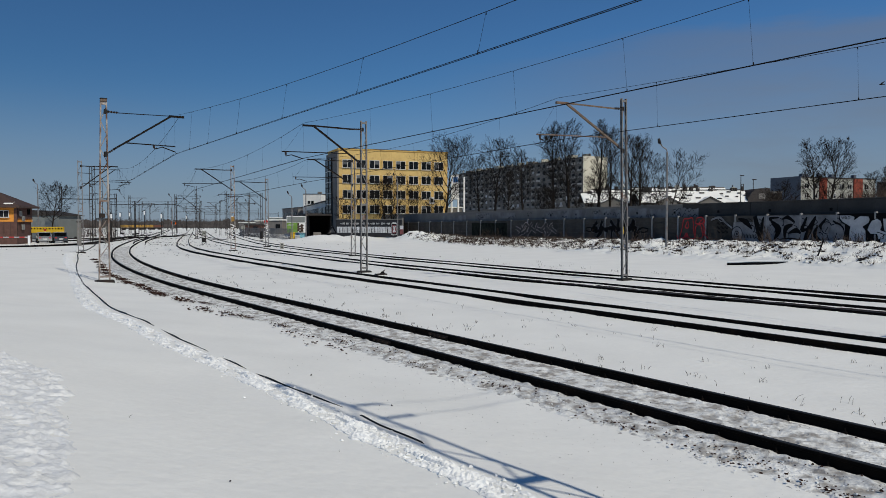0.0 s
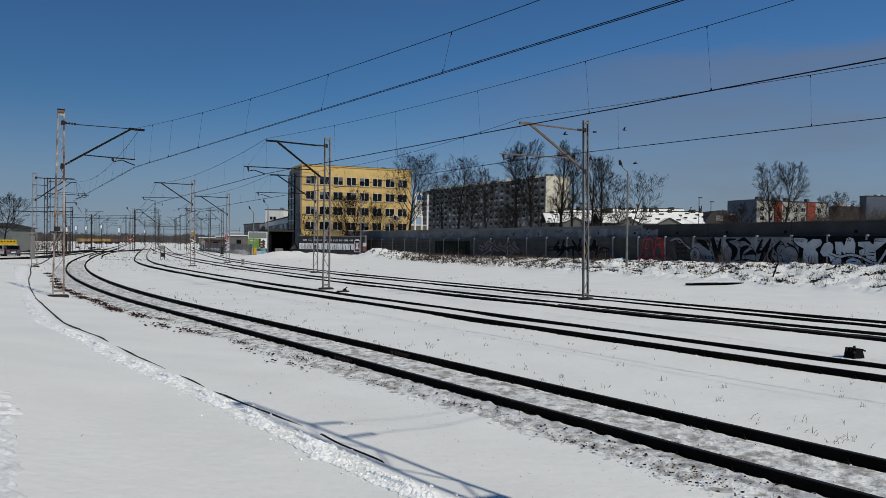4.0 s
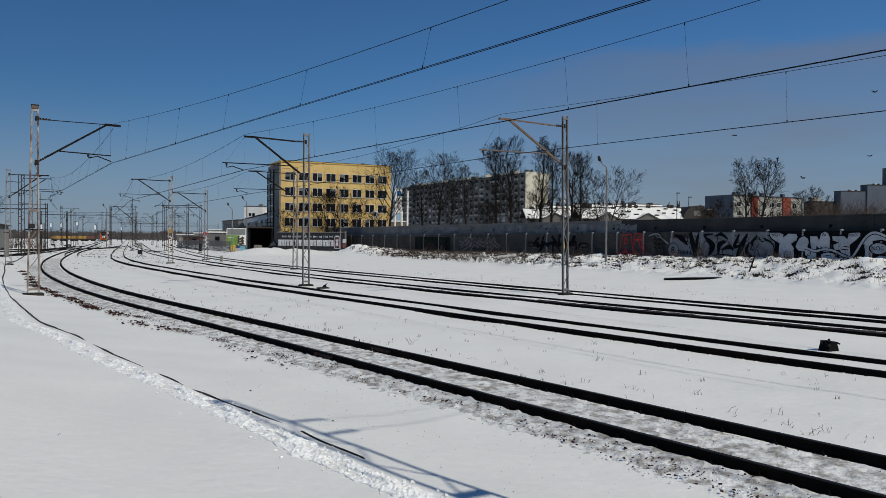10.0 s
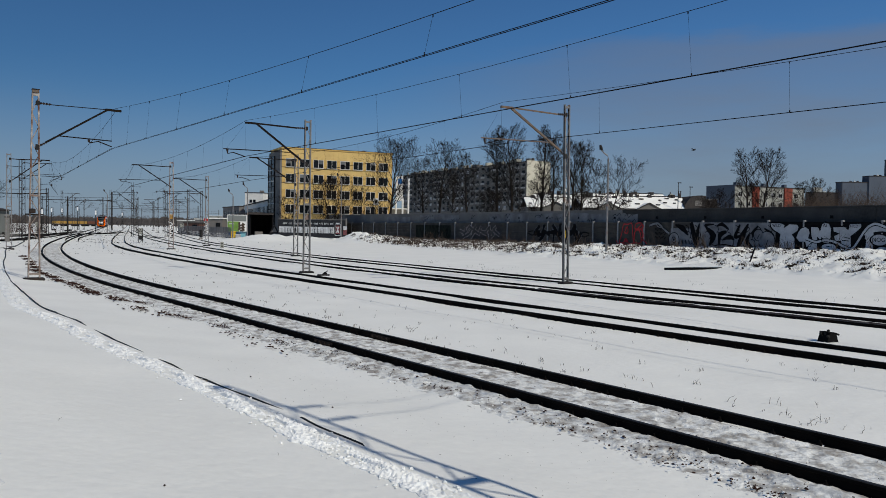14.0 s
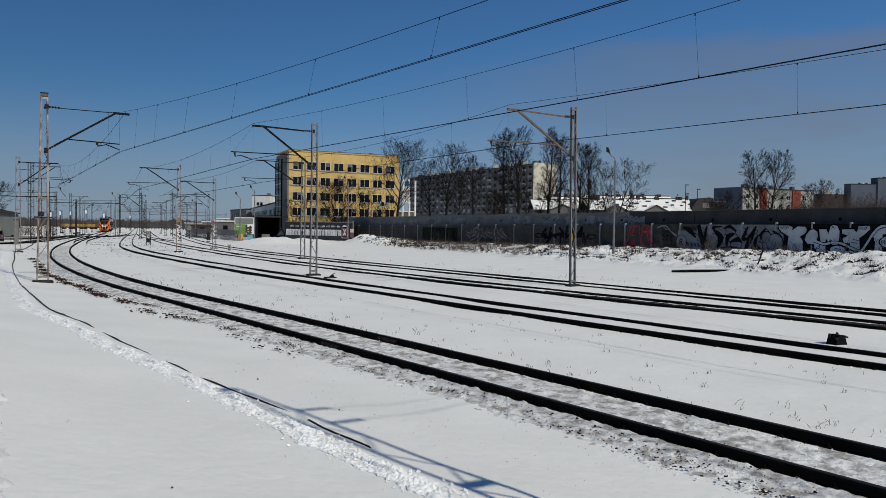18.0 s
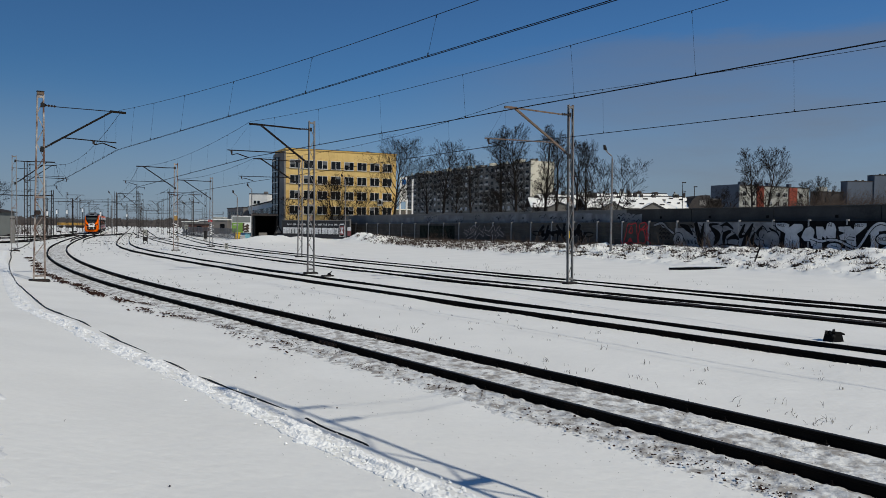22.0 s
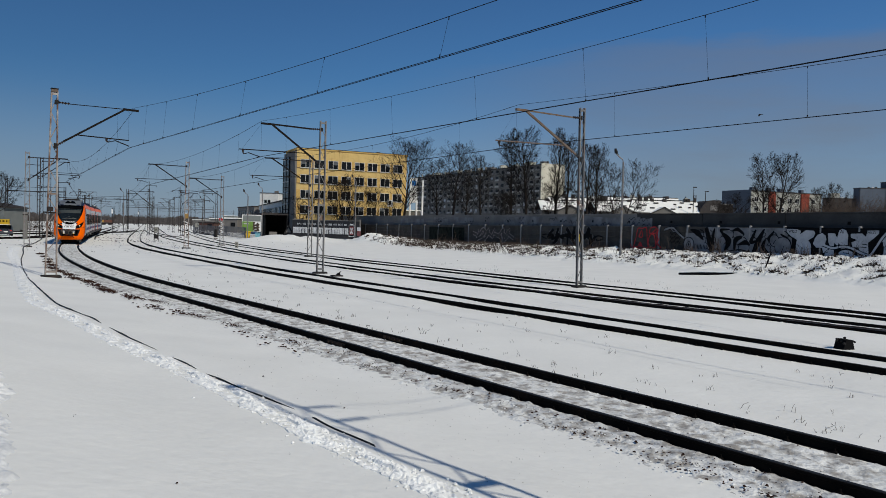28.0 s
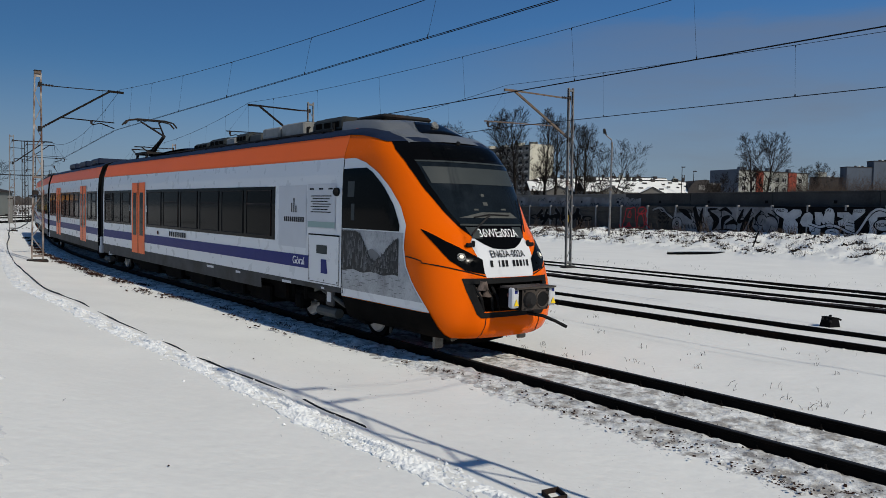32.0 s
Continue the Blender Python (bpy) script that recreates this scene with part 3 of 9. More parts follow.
def build_ballast():
    rng = random.Random(11)
    line = TRACKS[0]
    sh = Shape()
    # dense brown patches where the snow has thawed, and loose grit along the rail
    for s0, n in ((12.5, 26), (14.3, 26), (19.5, 60), (21.2, 60), (24.5, 140), (27.2, 200), (29.5, 120), (31.6, 160), (33.5, 130), (36.0, 160), (38.5, 150), (41.0, 160), (44.0, 150), (47.0, 150), (50.0, 130), (54.0, 120), (58.0, 100), (2.6, 22), (1.2, 18), (-0.2, 30), (4.3, 8)):
        o0 = -1.75 - 0.5 * rng.random()
        if s0 < 5:
            o0 = -1.55
        for _ in range(n):
            s, o = rng.gauss(s0, 0.55), rng.gauss(o0, 0.13)
            x, y, _a = line.at(s, o)
            rock(sh, (x, y, -0.115 + 0.02 * rng.random()), (0.010 + 0.022 * rng.random()) * (0.75 if s0 < 6 else 1.15 + 0.014 * s0), rng, flat=0.3)
    for _ in range(450):
        s, o = -2 + 42 * rng.random() ** 1.4, rng.gauss(-1.2, 0.3)
        if -0.9 < o:
            continue
        x, y, _a = line.at(s, o)
        rock(sh, (x, y, -0.10), 0.006 + 0.018 * rng.random() ** 2, rng)
    for _ in range(1300):
        s, o = -3 + 26 * rng.random() ** 1.5, rng.choice((rng.gauss(-1.25, 0.28), rng.gauss(-0.35, 0.25), rng.gauss(0.5, 0.12)))
        if abs(abs(o) - 0.7525) < 0.12:
            continue
        x, y, _a = line.at(s, o)
        rock(sh, (x, y, -0.105), 0.003 + 0.009 * rng.random() ** 2, rng, flat=0.8)
    # flat thawed patches close beside the rail
    for s0, o0, n in ((-0.8, -1.5, 60), (0.3, -1.35, 70), (1.3, -1.6, 45), (2.7, -1.25, 40), (4.6, -1.5, 30), (7.2, -1.3, 40), (9.6, -1.5, 40), (13.0, -1.4, 60), (16.2, -1.55, 70), (18.4, -1.75, 80), (23.0, -1.6, 90), (-1.6, -1.2, 50), (11.3, -1.15, 30)):
        for _ in range(n):
            s, o = rng.gauss(s0, 0.30), rng.gauss(o0, 0.085)
            x, y, _a = line.at(s, o)
            rock(sh, (x, y, -0.118 + 0.012 * rng.random()), 0.006 + 0.011 * rng.random() ** 1.5 + 0.0004 * max(0, s0), rng, flat=0.35)
    for s0, o0, n, ws, wo in ((0.85, -1.31, 260, 0.16, 0.05), (0.55, -1.26, 180, 0.14, 0.04), (1.5, -1.5, 130, 0.14, 0.03), (1.15, -1.62, 30, 0.2, 0.05), (5.6, -1.5, 22, 0.2, 0.05), (1.05, -1.15, 40, 0.12, 0.02)):
        for _ in range(n):
            s, o = rng.gauss(s0, ws), rng.gauss(o0, wo)
            x, y, _a = line.at(s, o)
            rock(sh, (x, y, ground_z(x, y) + 0.012 * rng.random()), 0.006 + 0.014 * rng.random() ** 1.5, rng, flat=0.5)
    for _ in range(520):
        s, o = -2.5 + 14 * rng.random() ** 1.3, -1.7 - 2.6 * rng.random() ** 1.4
        x, y, _a = line.at(s, o)
        rock(sh, (x, y, ground_z(x, y) + 0.002), 0.0025 + 0.0045 * rng.random() ** 2, rng, flat=0.4)
    solid("ballast_stones", sh, BALLAST, "reddish-brown ballast stones showing through thawed snow", "gravel", kind="stuff")
    clods = Shape()
    for _ in range(4200):
        s, o = -3 + 30 * rng.random(), rng.choice((rng.gauss(-1.15, 0.22), rng.gauss(-1.3, 0.25), rng.gauss(0.0, 0.4)))
        if abs(o + 0.7525) < 0.12 or abs(o - 0.7525) < 0.12:
            continue
        x, y, _a = line.at(s, o)
        rock(clods, (x, y, -0.12), 0.004 + 0.016 * rng.random() ** 3, rng, flat=0.3)
    solid("snow_clods", clods, SNOW_TRODDEN, "loose lumps of icy snow beside the rails", "snow", kind="stuff")


TRAIL = [(-31.5, 63.5), (-26.0, 52.0), (-21.2, 43.0), (-16.1, 33.0), (-10.9, 23.1), (-7.5, 18.0), (-5.1, 14.5), (-3.0, 11.65), (-1.57, 9.65), (-0.75, 8.4), (-0.1, 7.5), (0.5, 6.7), (1.5, 5.2), (2.4, 3.6)]
CABLE_RUN = [(-50, 106), (-44, 95), (-38.5, 82), (-32.0, 66), (-26.5, 54.5), (-22.0, 45.0), (-16.0, 33.2), (-10.2, 22.8), (-7.6, 18.9), (-5.75, 16.1), (-4.66, 14.5), (-3.6, 12.95), (-2.75, 11.75), (-2.08, 10.85), (-1.24, 9.8), (-0.72, 8.98), (-0.15, 8.2), (0.6, 7.2)]


def spline(pts, n):
    """A smooth run through points."""
    out = []
    for i in range(len(pts) - 1):
        p = [Vector(pts[min(max(i + k, 0), len(pts) - 1)]) for k in (-1, 0, 1, 2)]
        for j in range(n):
            t = j / n
            out.append(0.5 * ((2 * p[1]) + (p[2] - p[0]) * t + (2 * p[0] - 5 * p[1] + 4 * p[2] - p[3]) * t * t + (3 * p[1] - p[0] - 3 * p[2] + p[3]) * t ** 3))
    return out + [Vector(pts[-1])]


def build_trail():
    rng = random.Random(5)
    path = spline(TRAIL, 90)
    sh, prev = Shape(), None
    rows = []
    for i, p in enumerate(path):
        d = (path[min(i + 1, len(path) - 1)] - path[max(i - 1, 0)]).normalized()
        nrm = Vector((-d.y, d.x))
        far = p.length
        w = 0.19 + 0.05 * noise.noise((p.x * 2, p.y * 2, 8.0)) + 0.0025 * far
        row = []
        for k in range(25):
            e = k / 12 - 1
            q = p + nrm * (w * e * (1 + 0.22 * noise.noise((p.x * 3.1, p.y * 3.1, 5.0 + (e > 0))) + 0.3 * noise.noise((p.x * 9.0, p.y * 9.0, 15.0 + (e > 0)))))
            lump = noise.noise((q.x * 8, q.y * 8, 0)) * 0.035 + abs(noise.noise((q.x * 19, q.y * 19, 3))) * 0.05 + 0.02 * abs(noise.noise((q.x * 43, q.y * 43, 5))) - 0.02
            tread = -0.03 * math.cos(p.length * 4 + 1.5 * (e > 0) * math.pi) * (1 - e * e)
            row.append((q.x, q.y, ground_z(q.x, q.y) + 0.008 + (lump + tread + 0.012) * (1 - e ** 4) - 0.06 * (abs(e) > 0.99)))
        rows.append(row)
    sh.grid(rows)
    for _ in range(700):
        p = path[int(len(path) * (0.45 + 0.53 * rng.random()))]
        q = p + Vector((rng.gauss(0, 0.15), rng.gauss(0, 0.15)))
        rock(sh, (q.x, q.y, ground_z(q.x, q.y) + 0.01), 0.006 + 0.022 * rng.random() ** 3, rng, flat=0.6)
    solid("footprint_trail", sh, SNOW_TRODDEN, "narrow trodden footprint trail with crumbled snow", "trail", kind="stuff", smooth=False)
    # trodden patch on the bank
    sh, rows = Shape(), []
    n = 200
    for i in range(n + 1):
        y = 4.6 + 8.2 * i / n
        row = []
        for k in range(n + 1):
            edge = -2.47 - (y - 5.27) * 0.52 + 0.25 * noise.noise((y * 1.3, 0, 0)) - max(0, y - 10) * 0.8
            x = edge - 5.0 * k / n
            e = min(1, k / 8) * min(1, (n - i) / 12)
            lump = noise.noise((x * 5, y * 5, 0)) * 0.035 + abs(noise.noise((x * 11, y * 11, 3))) * 0.05 + abs(noise.noise((x * 24, y * 24, 9))) * 0.018 - 0.02
            row.append((x, y, ground_z(x, y) + (lump + 0.02) * e - 0.05 * (1 - e)))
        rows.append(row)
    sh.grid(rows, flip=True)
    solid("trodden_snow", sh, SNOW_TRODDEN, "churned trodden snow on the bank", "snow", kind="stuff", smooth=True)
    # the cable lying on the snow
    pts = spline(CABLE_RUN, 14)
    sh = Shape()

    def lift(q):
        """Bare far off and for a stretch beside the trail, elsewhere dipping under the snow."""
        if q.length > 22:
            return 0.004 + 0.03 * noise.noise((q.x * 0.5, q.y * 0.5, 2))
        if 8.3 < q.y < 9.5:
            return 0.005
        return 0.035 * noise.noise((q.x * 0.9 + 0.5, q.y * 0.9, 6)) - (0.008 if q.length > 9 else 0.02)

    sh.tube([(p.x, p.y, ground_z(p.x, p.y) + lift(p) + 0.0004 * p.length) for p in pts], [0.007 + 0.0005 * p.length for p in pts], 6)
    solid("black_cable", sh, CABLE, "black cable lying half buried along the trail", "cable", smooth=True)


# ---- fence and retaining wall ----
def wall_point(run, side=0.0):
    p = WALL_P + WALL_D * run + Vector((-WALL_D.y, WALL_D.x)) * side
    return p.x, p.y


def stroke(sh, pts, w, slot, frame_m, lift):
    """A painted stroke: a flat ribbon along points in a wall's own plane."""
    pts = [Vector(p) for p in pts]
    L, R = [], []
    for i, p in enumerate(pts):
        d = (pts[min(i + 1, len(pts) - 1)] - pts[max(i - 1, 0)])
        d = d.normalized() if d.length else Vector((1, 0))
        nrm = Vector((-d.y, d.x)) * (w[i] if isinstance(w, list) else w) / 2
        L.append(frame_m(p + nrm, lift))
        R.append(frame_m(p - nrm, lift))
    sh.grid([L, R], slot)


LETTERS = {
    "E": [[(0.85, 0.8), (-0.6, 0.85), (-0.75, 0.0), (-0.7, -0.85), (0.85, -0.8)], [(-0.6, 0.0), (0.6, 0.02)]],
    "S": [[(0.85, 0.85), (-0.4, 0.9), (-0.75, 0.35), (0.3, 0.0), (0.75, -0.45), (0.2, -0.9), (-0.85, -0.8)]],
    "T": [[(-0.95, 0.75), (0.0, 0.85), (0.95, 0.75)], [(0.0, 0.8), (0.05, -0.95)]],
    "V": [[(-0.9, 0.9), (-0.2, -0.95), (0.25, -0.2), (0.9, 0.95)]],
    "K": [[(-0.8, 0.95), (-0.7, -0.95)], [(0.9, 0.95), (-0.3, 0.0), (0.2, -0.3), (0.95, -0.95)]],
    "Z": [[(-0.9, 0.7), (0.9, 0.9), (-0.2, 0.1), (0.5, 0.0), (-0.9, -0.9), (0.9, -0.75)]],
}


def on_fence(p, lift):
    x, y = wall_point(p.x, 0.085 + lift)
    return (x, y, p.y)


def paint_disc(sh, c, r, slot, lift, squash=1.0):
    o = [on_fence(Vector(c) + Vector((r * squash * math.cos(a), r * math.sin(a))), lift) for a in np.linspace(0, 2 * math.pi, 18)[:-1]]
    sh.add(o, [tuple(range(len(o)))], slot)


def tangled_piece(parent, run0, run1, z0, z1, seed, mats, fat, line, label):
    """A tangle of turned and mirrored letter forms, dark fill with a thin bright outline; no word can be read."""
    rng = random.Random(seed)
    sh = Shape()
    count = 6
    mid, half = (z0 + z1) / 2, (z1 - z0) / 2
    for k in range(count):
        c = Vector((run0 + (run1 - run0) * (k + 0.5) / count, mid + rng.uniform(-0.1, 0.1)))
        tw, flip = rng.choice((-1, 1)) * rng.uniform(0.7, 1.3), rng.choice((-1, 1))
        for pts in LETTERS[rng.choice("SKZETV")]:
            run = spline([c + Vector((flip * abs(run1 - run0) / count * 0.62 * (q * math.cos(tw) - w * math.sin(tw)), (half - fat * 0.4) * (w * math.cos(tw) + q * math.sin(tw)))) for q, w in pts], 6)
            wide = [fat * rng.uniform(0.75, 1.25) for _ in run]
            stroke(sh, run, [w + 2 * line for w in wide], 1, on_fence, 0.004 + 0.001 * k)
            stroke(sh, run, wide, 0, on_fence, 0.0075 + 0.001 * k)
    for s in (-1, 1):
        c = Vector((run0 if s > 0 else run1, mid))
        for dz in (-0.3, 0.15):
            stroke(sh, spline([c, c + Vector((s * 0.7, dz)), c + Vector((s * 1.5, dz * 0.3))], 5), 0.12, 0, on_fence, 0.004)
    part("painted_graffiti", sh, mats, parent, label)


def bubble_letters(parent):
    """Two long painted pieces: black wedges and curls over silver, then fat white forms with black outlines."""
    mats = (PAINT_WHITE, PAINT_BLACK, PAINT_RED, PAINT_SILVER)
    sh = Shape()

    def at(u, v):
        """u runs from 0 to 6 along the silver piece, v down it from 0 to 1.4."""
        return Vector((11.1 - 1.86 * u + 0.021 * u * u, 3.14 - 1.36 * v))

    for k in range(10):
        stroke(sh, [at(0.35 + 0.58 * k, 0.0 if k > 1 else 0.35), at(0.33 + 0.58 * k, 1.5)], 1.2, 3, on_fence, 0.002 + 0.0004 * (k % 2))
    # broad black wedges: points and the widths at start, middle and end
    for k, (pts, w) in enumerate((
            (((0.3, 0.15), (0.75, 0.35), (1.1, 0.75)), (0.1, 0.5, 0.1)), (((1.25, 0.0), (1.4, 0.6), (1.62, 1.4)), (0.35, 0.5, 0.45)),
            (((1.75, 0.05), (1.66, 0.5), (1.6, 1.2)), (0.1, 0.3, 0.5)), (((2.15, 0.3), (2.55, 0.75), (2.35, 1.3)), (0.15, 0.62, 0.1)),
            (((2.2, 0.35), (2.1, 0.15), (2.6, 0.1)), (0.1, 0.22, 0.1)), (((2.75, 0.2), (3.05, 0.1), (3.4, 0.35)), (0.1, 0.3, 0.15)),
            (((3.3, 0.5), (2.95, 0.7), (2.9, 1.25)), (0.2, 0.45, 0.12)), (((3.1, 0.95), (3.5, 0.8), (3.75, 0.95)), (0.1, 0.4, 0.1)),
            (((4.05, 0.1), (3.8, 0.75), (4.1, 0.7)), (0.12, 0.35, 0.1)), (((4.5, 0.05), (4.2, 0.7), (3.95, 1.35)), (0.1, 0.5, 0.3)),
            (((4.6, 0.55), (4.45, 1.0), (4.75, 1.35)), (0.1, 0.35, 0.2)), (((5.0, 0.2), (4.75, 0.55), (4.9, 0.75)), (0.1, 0.3, 0.1)),
            (((5.35, 0.3), (5.75, 0.6), (5.85, 1.1)), (0.1, 0.25, 0.12)), (((2.6, 1.3), (3.2, 1.22), (3.8, 1.32)), (0.06, 0.1, 0.06)))):
        run = spline([at(*p) for p in pts], 7)
        m = len(run) - 1
        stroke(sh, run, [float(np.interp(i / m, (0, 0.5, 1), w)) for i in range(m + 1)], 1, on_fence, 0.006 + 0.0007 * k)
    # thin outlines curling through the silver
    rng = random.Random(6)
    for k in range(34):
        u, v = 0.9 + 0.145 * k, 0.15 + 0.36 * (k % 4)
        a = rng.uniform(-0.4, 0.4)
        stroke(sh, spline([at(u, v), at(u + 0.16 + 0.1 * a, v + 0.1), at(u + 0.2, v + 0.28 + a * 0.2), at(u + 0.06 + a * 0.3, v + 0.42)], 5), 0.055, 1, on_fence, 0.017 + 0.0001 * k)
    for r, slot, lift in ((0.62, 1, 0.024), (0.56, 3, 0.0255), (0.26, 1, 0.027), (0.2, 3, 0.0285), (0.1, 1, 0.030)):
        paint_disc(sh, (10.65, 1.72), r, slot, lift)
    for c, r in ((at(5.5, 0.95), 0.72), (at(5.05, 0.65), 0.45)):
        paint_disc(sh, c, r, 1, 0.0235)
        paint_disc(sh, c, r - 0.06, 3, 0.025)
        stroke(sh, [c + Vector((0.1, -r * 0.6)), c + Vector((-0.1, r * 0.1))], 0.05, 1, on_fence, 0.0265)
    for k in range(9):
        stroke(sh, [at(0.62 + 0.085 * k, 1.02 + 0.05 * (k % 2)), at(0.60 + 0.085 * k, 1.27)], 0.06, 1, on_fence, 0.0245)
    for k in range(9):
        y, x = 2.5 - 0.34 * (k % 3), 12.9 - 0.45 * (k // 3)
        stroke(sh, spline([(x, y), (x - 0.12, y + 0.16), (x - 0.25, y - 0.06), (x - 0.38, y + 0.12)], 4), 0.055, 1, on_fence, 0.006)
    for pts, w in (([(13.6, 2.85), (12.6, 3.05), (11.9, 2.6), (11.2, 2.2)], 0.17), ([(12.9, 3.1), (12.5, 2.75), (12.0, 2.75)], 0.08)):
        stroke(sh, spline(pts, 6), w + 0.08, 1, on_fence, 0.007)
        stroke(sh, spline(pts, 6), w, 3, on_fence, 0.009)
    part("painted_graffiti", sh, mats, parent, "black wedges and curls over silver paint")

    sh = Shape()

    def bt(u, v):
        """u runs from 2.1 to 9 along the white piece, v down it from 0.7 to 2.1."""
        return Vector((1.49 - 1.60 * (u - 2.1) + 0.03 * (u - 2.1) ** 2, 3.22 - 1.29 * (v - 0.68)))

    for k in range(17):
        stroke(sh, [bt(2.3 + 0.42 * k, 0.68), bt(2.3 + 0.42 * k, 2.2)], 0.75, 1, on_fence, 0.002 + 0.0003 * (k % 2))

    def sheet(p):
        """A place on the painter's sketch, 86 units to one step of u or v."""
        return bt(2.6 + (p[0] - 683) / 86, 0.92 + (p[1] - 90) / 86)

    forked = [(655, 76), (700, 76), (718, 84), (715, 98), (740, 80), (775, 82), (782, 95), (776, 112), (752, 128), (765, 145), (766, 198), (695, 198), (697, 140), (700, 128), (668, 108), (655, 92)]
    blob = [(790, 100), (812, 92), (828, 104), (832, 122), (826, 140), (842, 160), (838, 178), (818, 182), (812, 160), (786, 160), (771, 142), (778, 120)]
    arch = [(835, 92), (868, 92), (876, 112), (884, 80), (898, 72), (916, 78), (926, 100), (924, 160), (894, 162), (890, 140), (878, 148), (866, 136), (866, 202), (822, 204), (826, 175), (846, 160), (838, 130)]
    stepped = [(934, 92), (985, 90), (1000, 104), (1006, 78), (1056, 76), (1058, 92), (1036, 112), (1012, 130), (1016, 178), (976, 178), (970, 152), (944, 152), (938, 130), (962, 120), (936, 112)]
    stemmed = [(1058, 108), (1075, 94), (1120, 84), (1171, 92), (1171, 112), (1150, 108), (1112, 112), (1112, 194), (1074, 194), (1074, 124), (1060, 130)]
    corner = [(1122, 180), (1140, 170), (1186, 172), (1190, 212), (1122, 212)]
    for k, outline in enumerate((forked, blob, arch, stepped, stemmed, corner)):
        pts = [sheet(p) for p in outline]
        stroke(sh, pts + pts[:2], 0.16, 1, on_fence, 0.004 + 0.0005 * k)
        sh.add([on_fence(p, 0.0085 + 0.0005 * k) for p in pts], [tuple(range(len(pts)))], 0)
        stroke(sh, pts + pts[:2], 0.045, 1, on_fence, 0.0125 + 0.0002 * k)
    for c, r, squash in (((918, 180), 0.24, 2.2), ((1137, 143), 0.33, 1.6), ((1215, 140), 0.42, 1.2)):
        paint_disc(sh, sheet(c), r + 0.06, 1, 0.0215, squash)
        paint_disc(sh, sheet(c), r, 0, 0.0235, squash)
    vine = spline([sheet(p) for p in ((830, 150), (862, 158), (900, 150), (940, 155), (985, 175), (1020, 182), (1045, 150), (1070, 110), (1095, 85), (1125, 78), (1175, 95))], 8)
    stroke(sh, vine, 0.24, 1, on_fence, 0.0250)
    stroke(sh, vine, 0.14, 0, on_fence, 0.0265)
    for u, v, du, dv in ((3.05, 1.75, 0.02, 0.4), (3.2, 1.7, 0.02, 0.4), (6.0, 1.6, 0.35, 0.02), (6.1, 1.45, 0.3, 0.04), (4.95, 1.45, 0.02, 0.3), (5.2, 1.92, 0.3, 0.03), (4.1, 1.62, 0.25, 0.08), (7.2, 1.5, -0.02, 0.4)):
        stroke(sh, [bt(u, v), bt(u + du, v + dv)], 0.05, 1, on_fence, 0.0285)
    part("painted_graffiti", sh, mats, parent, "fat white block forms with black outlines")


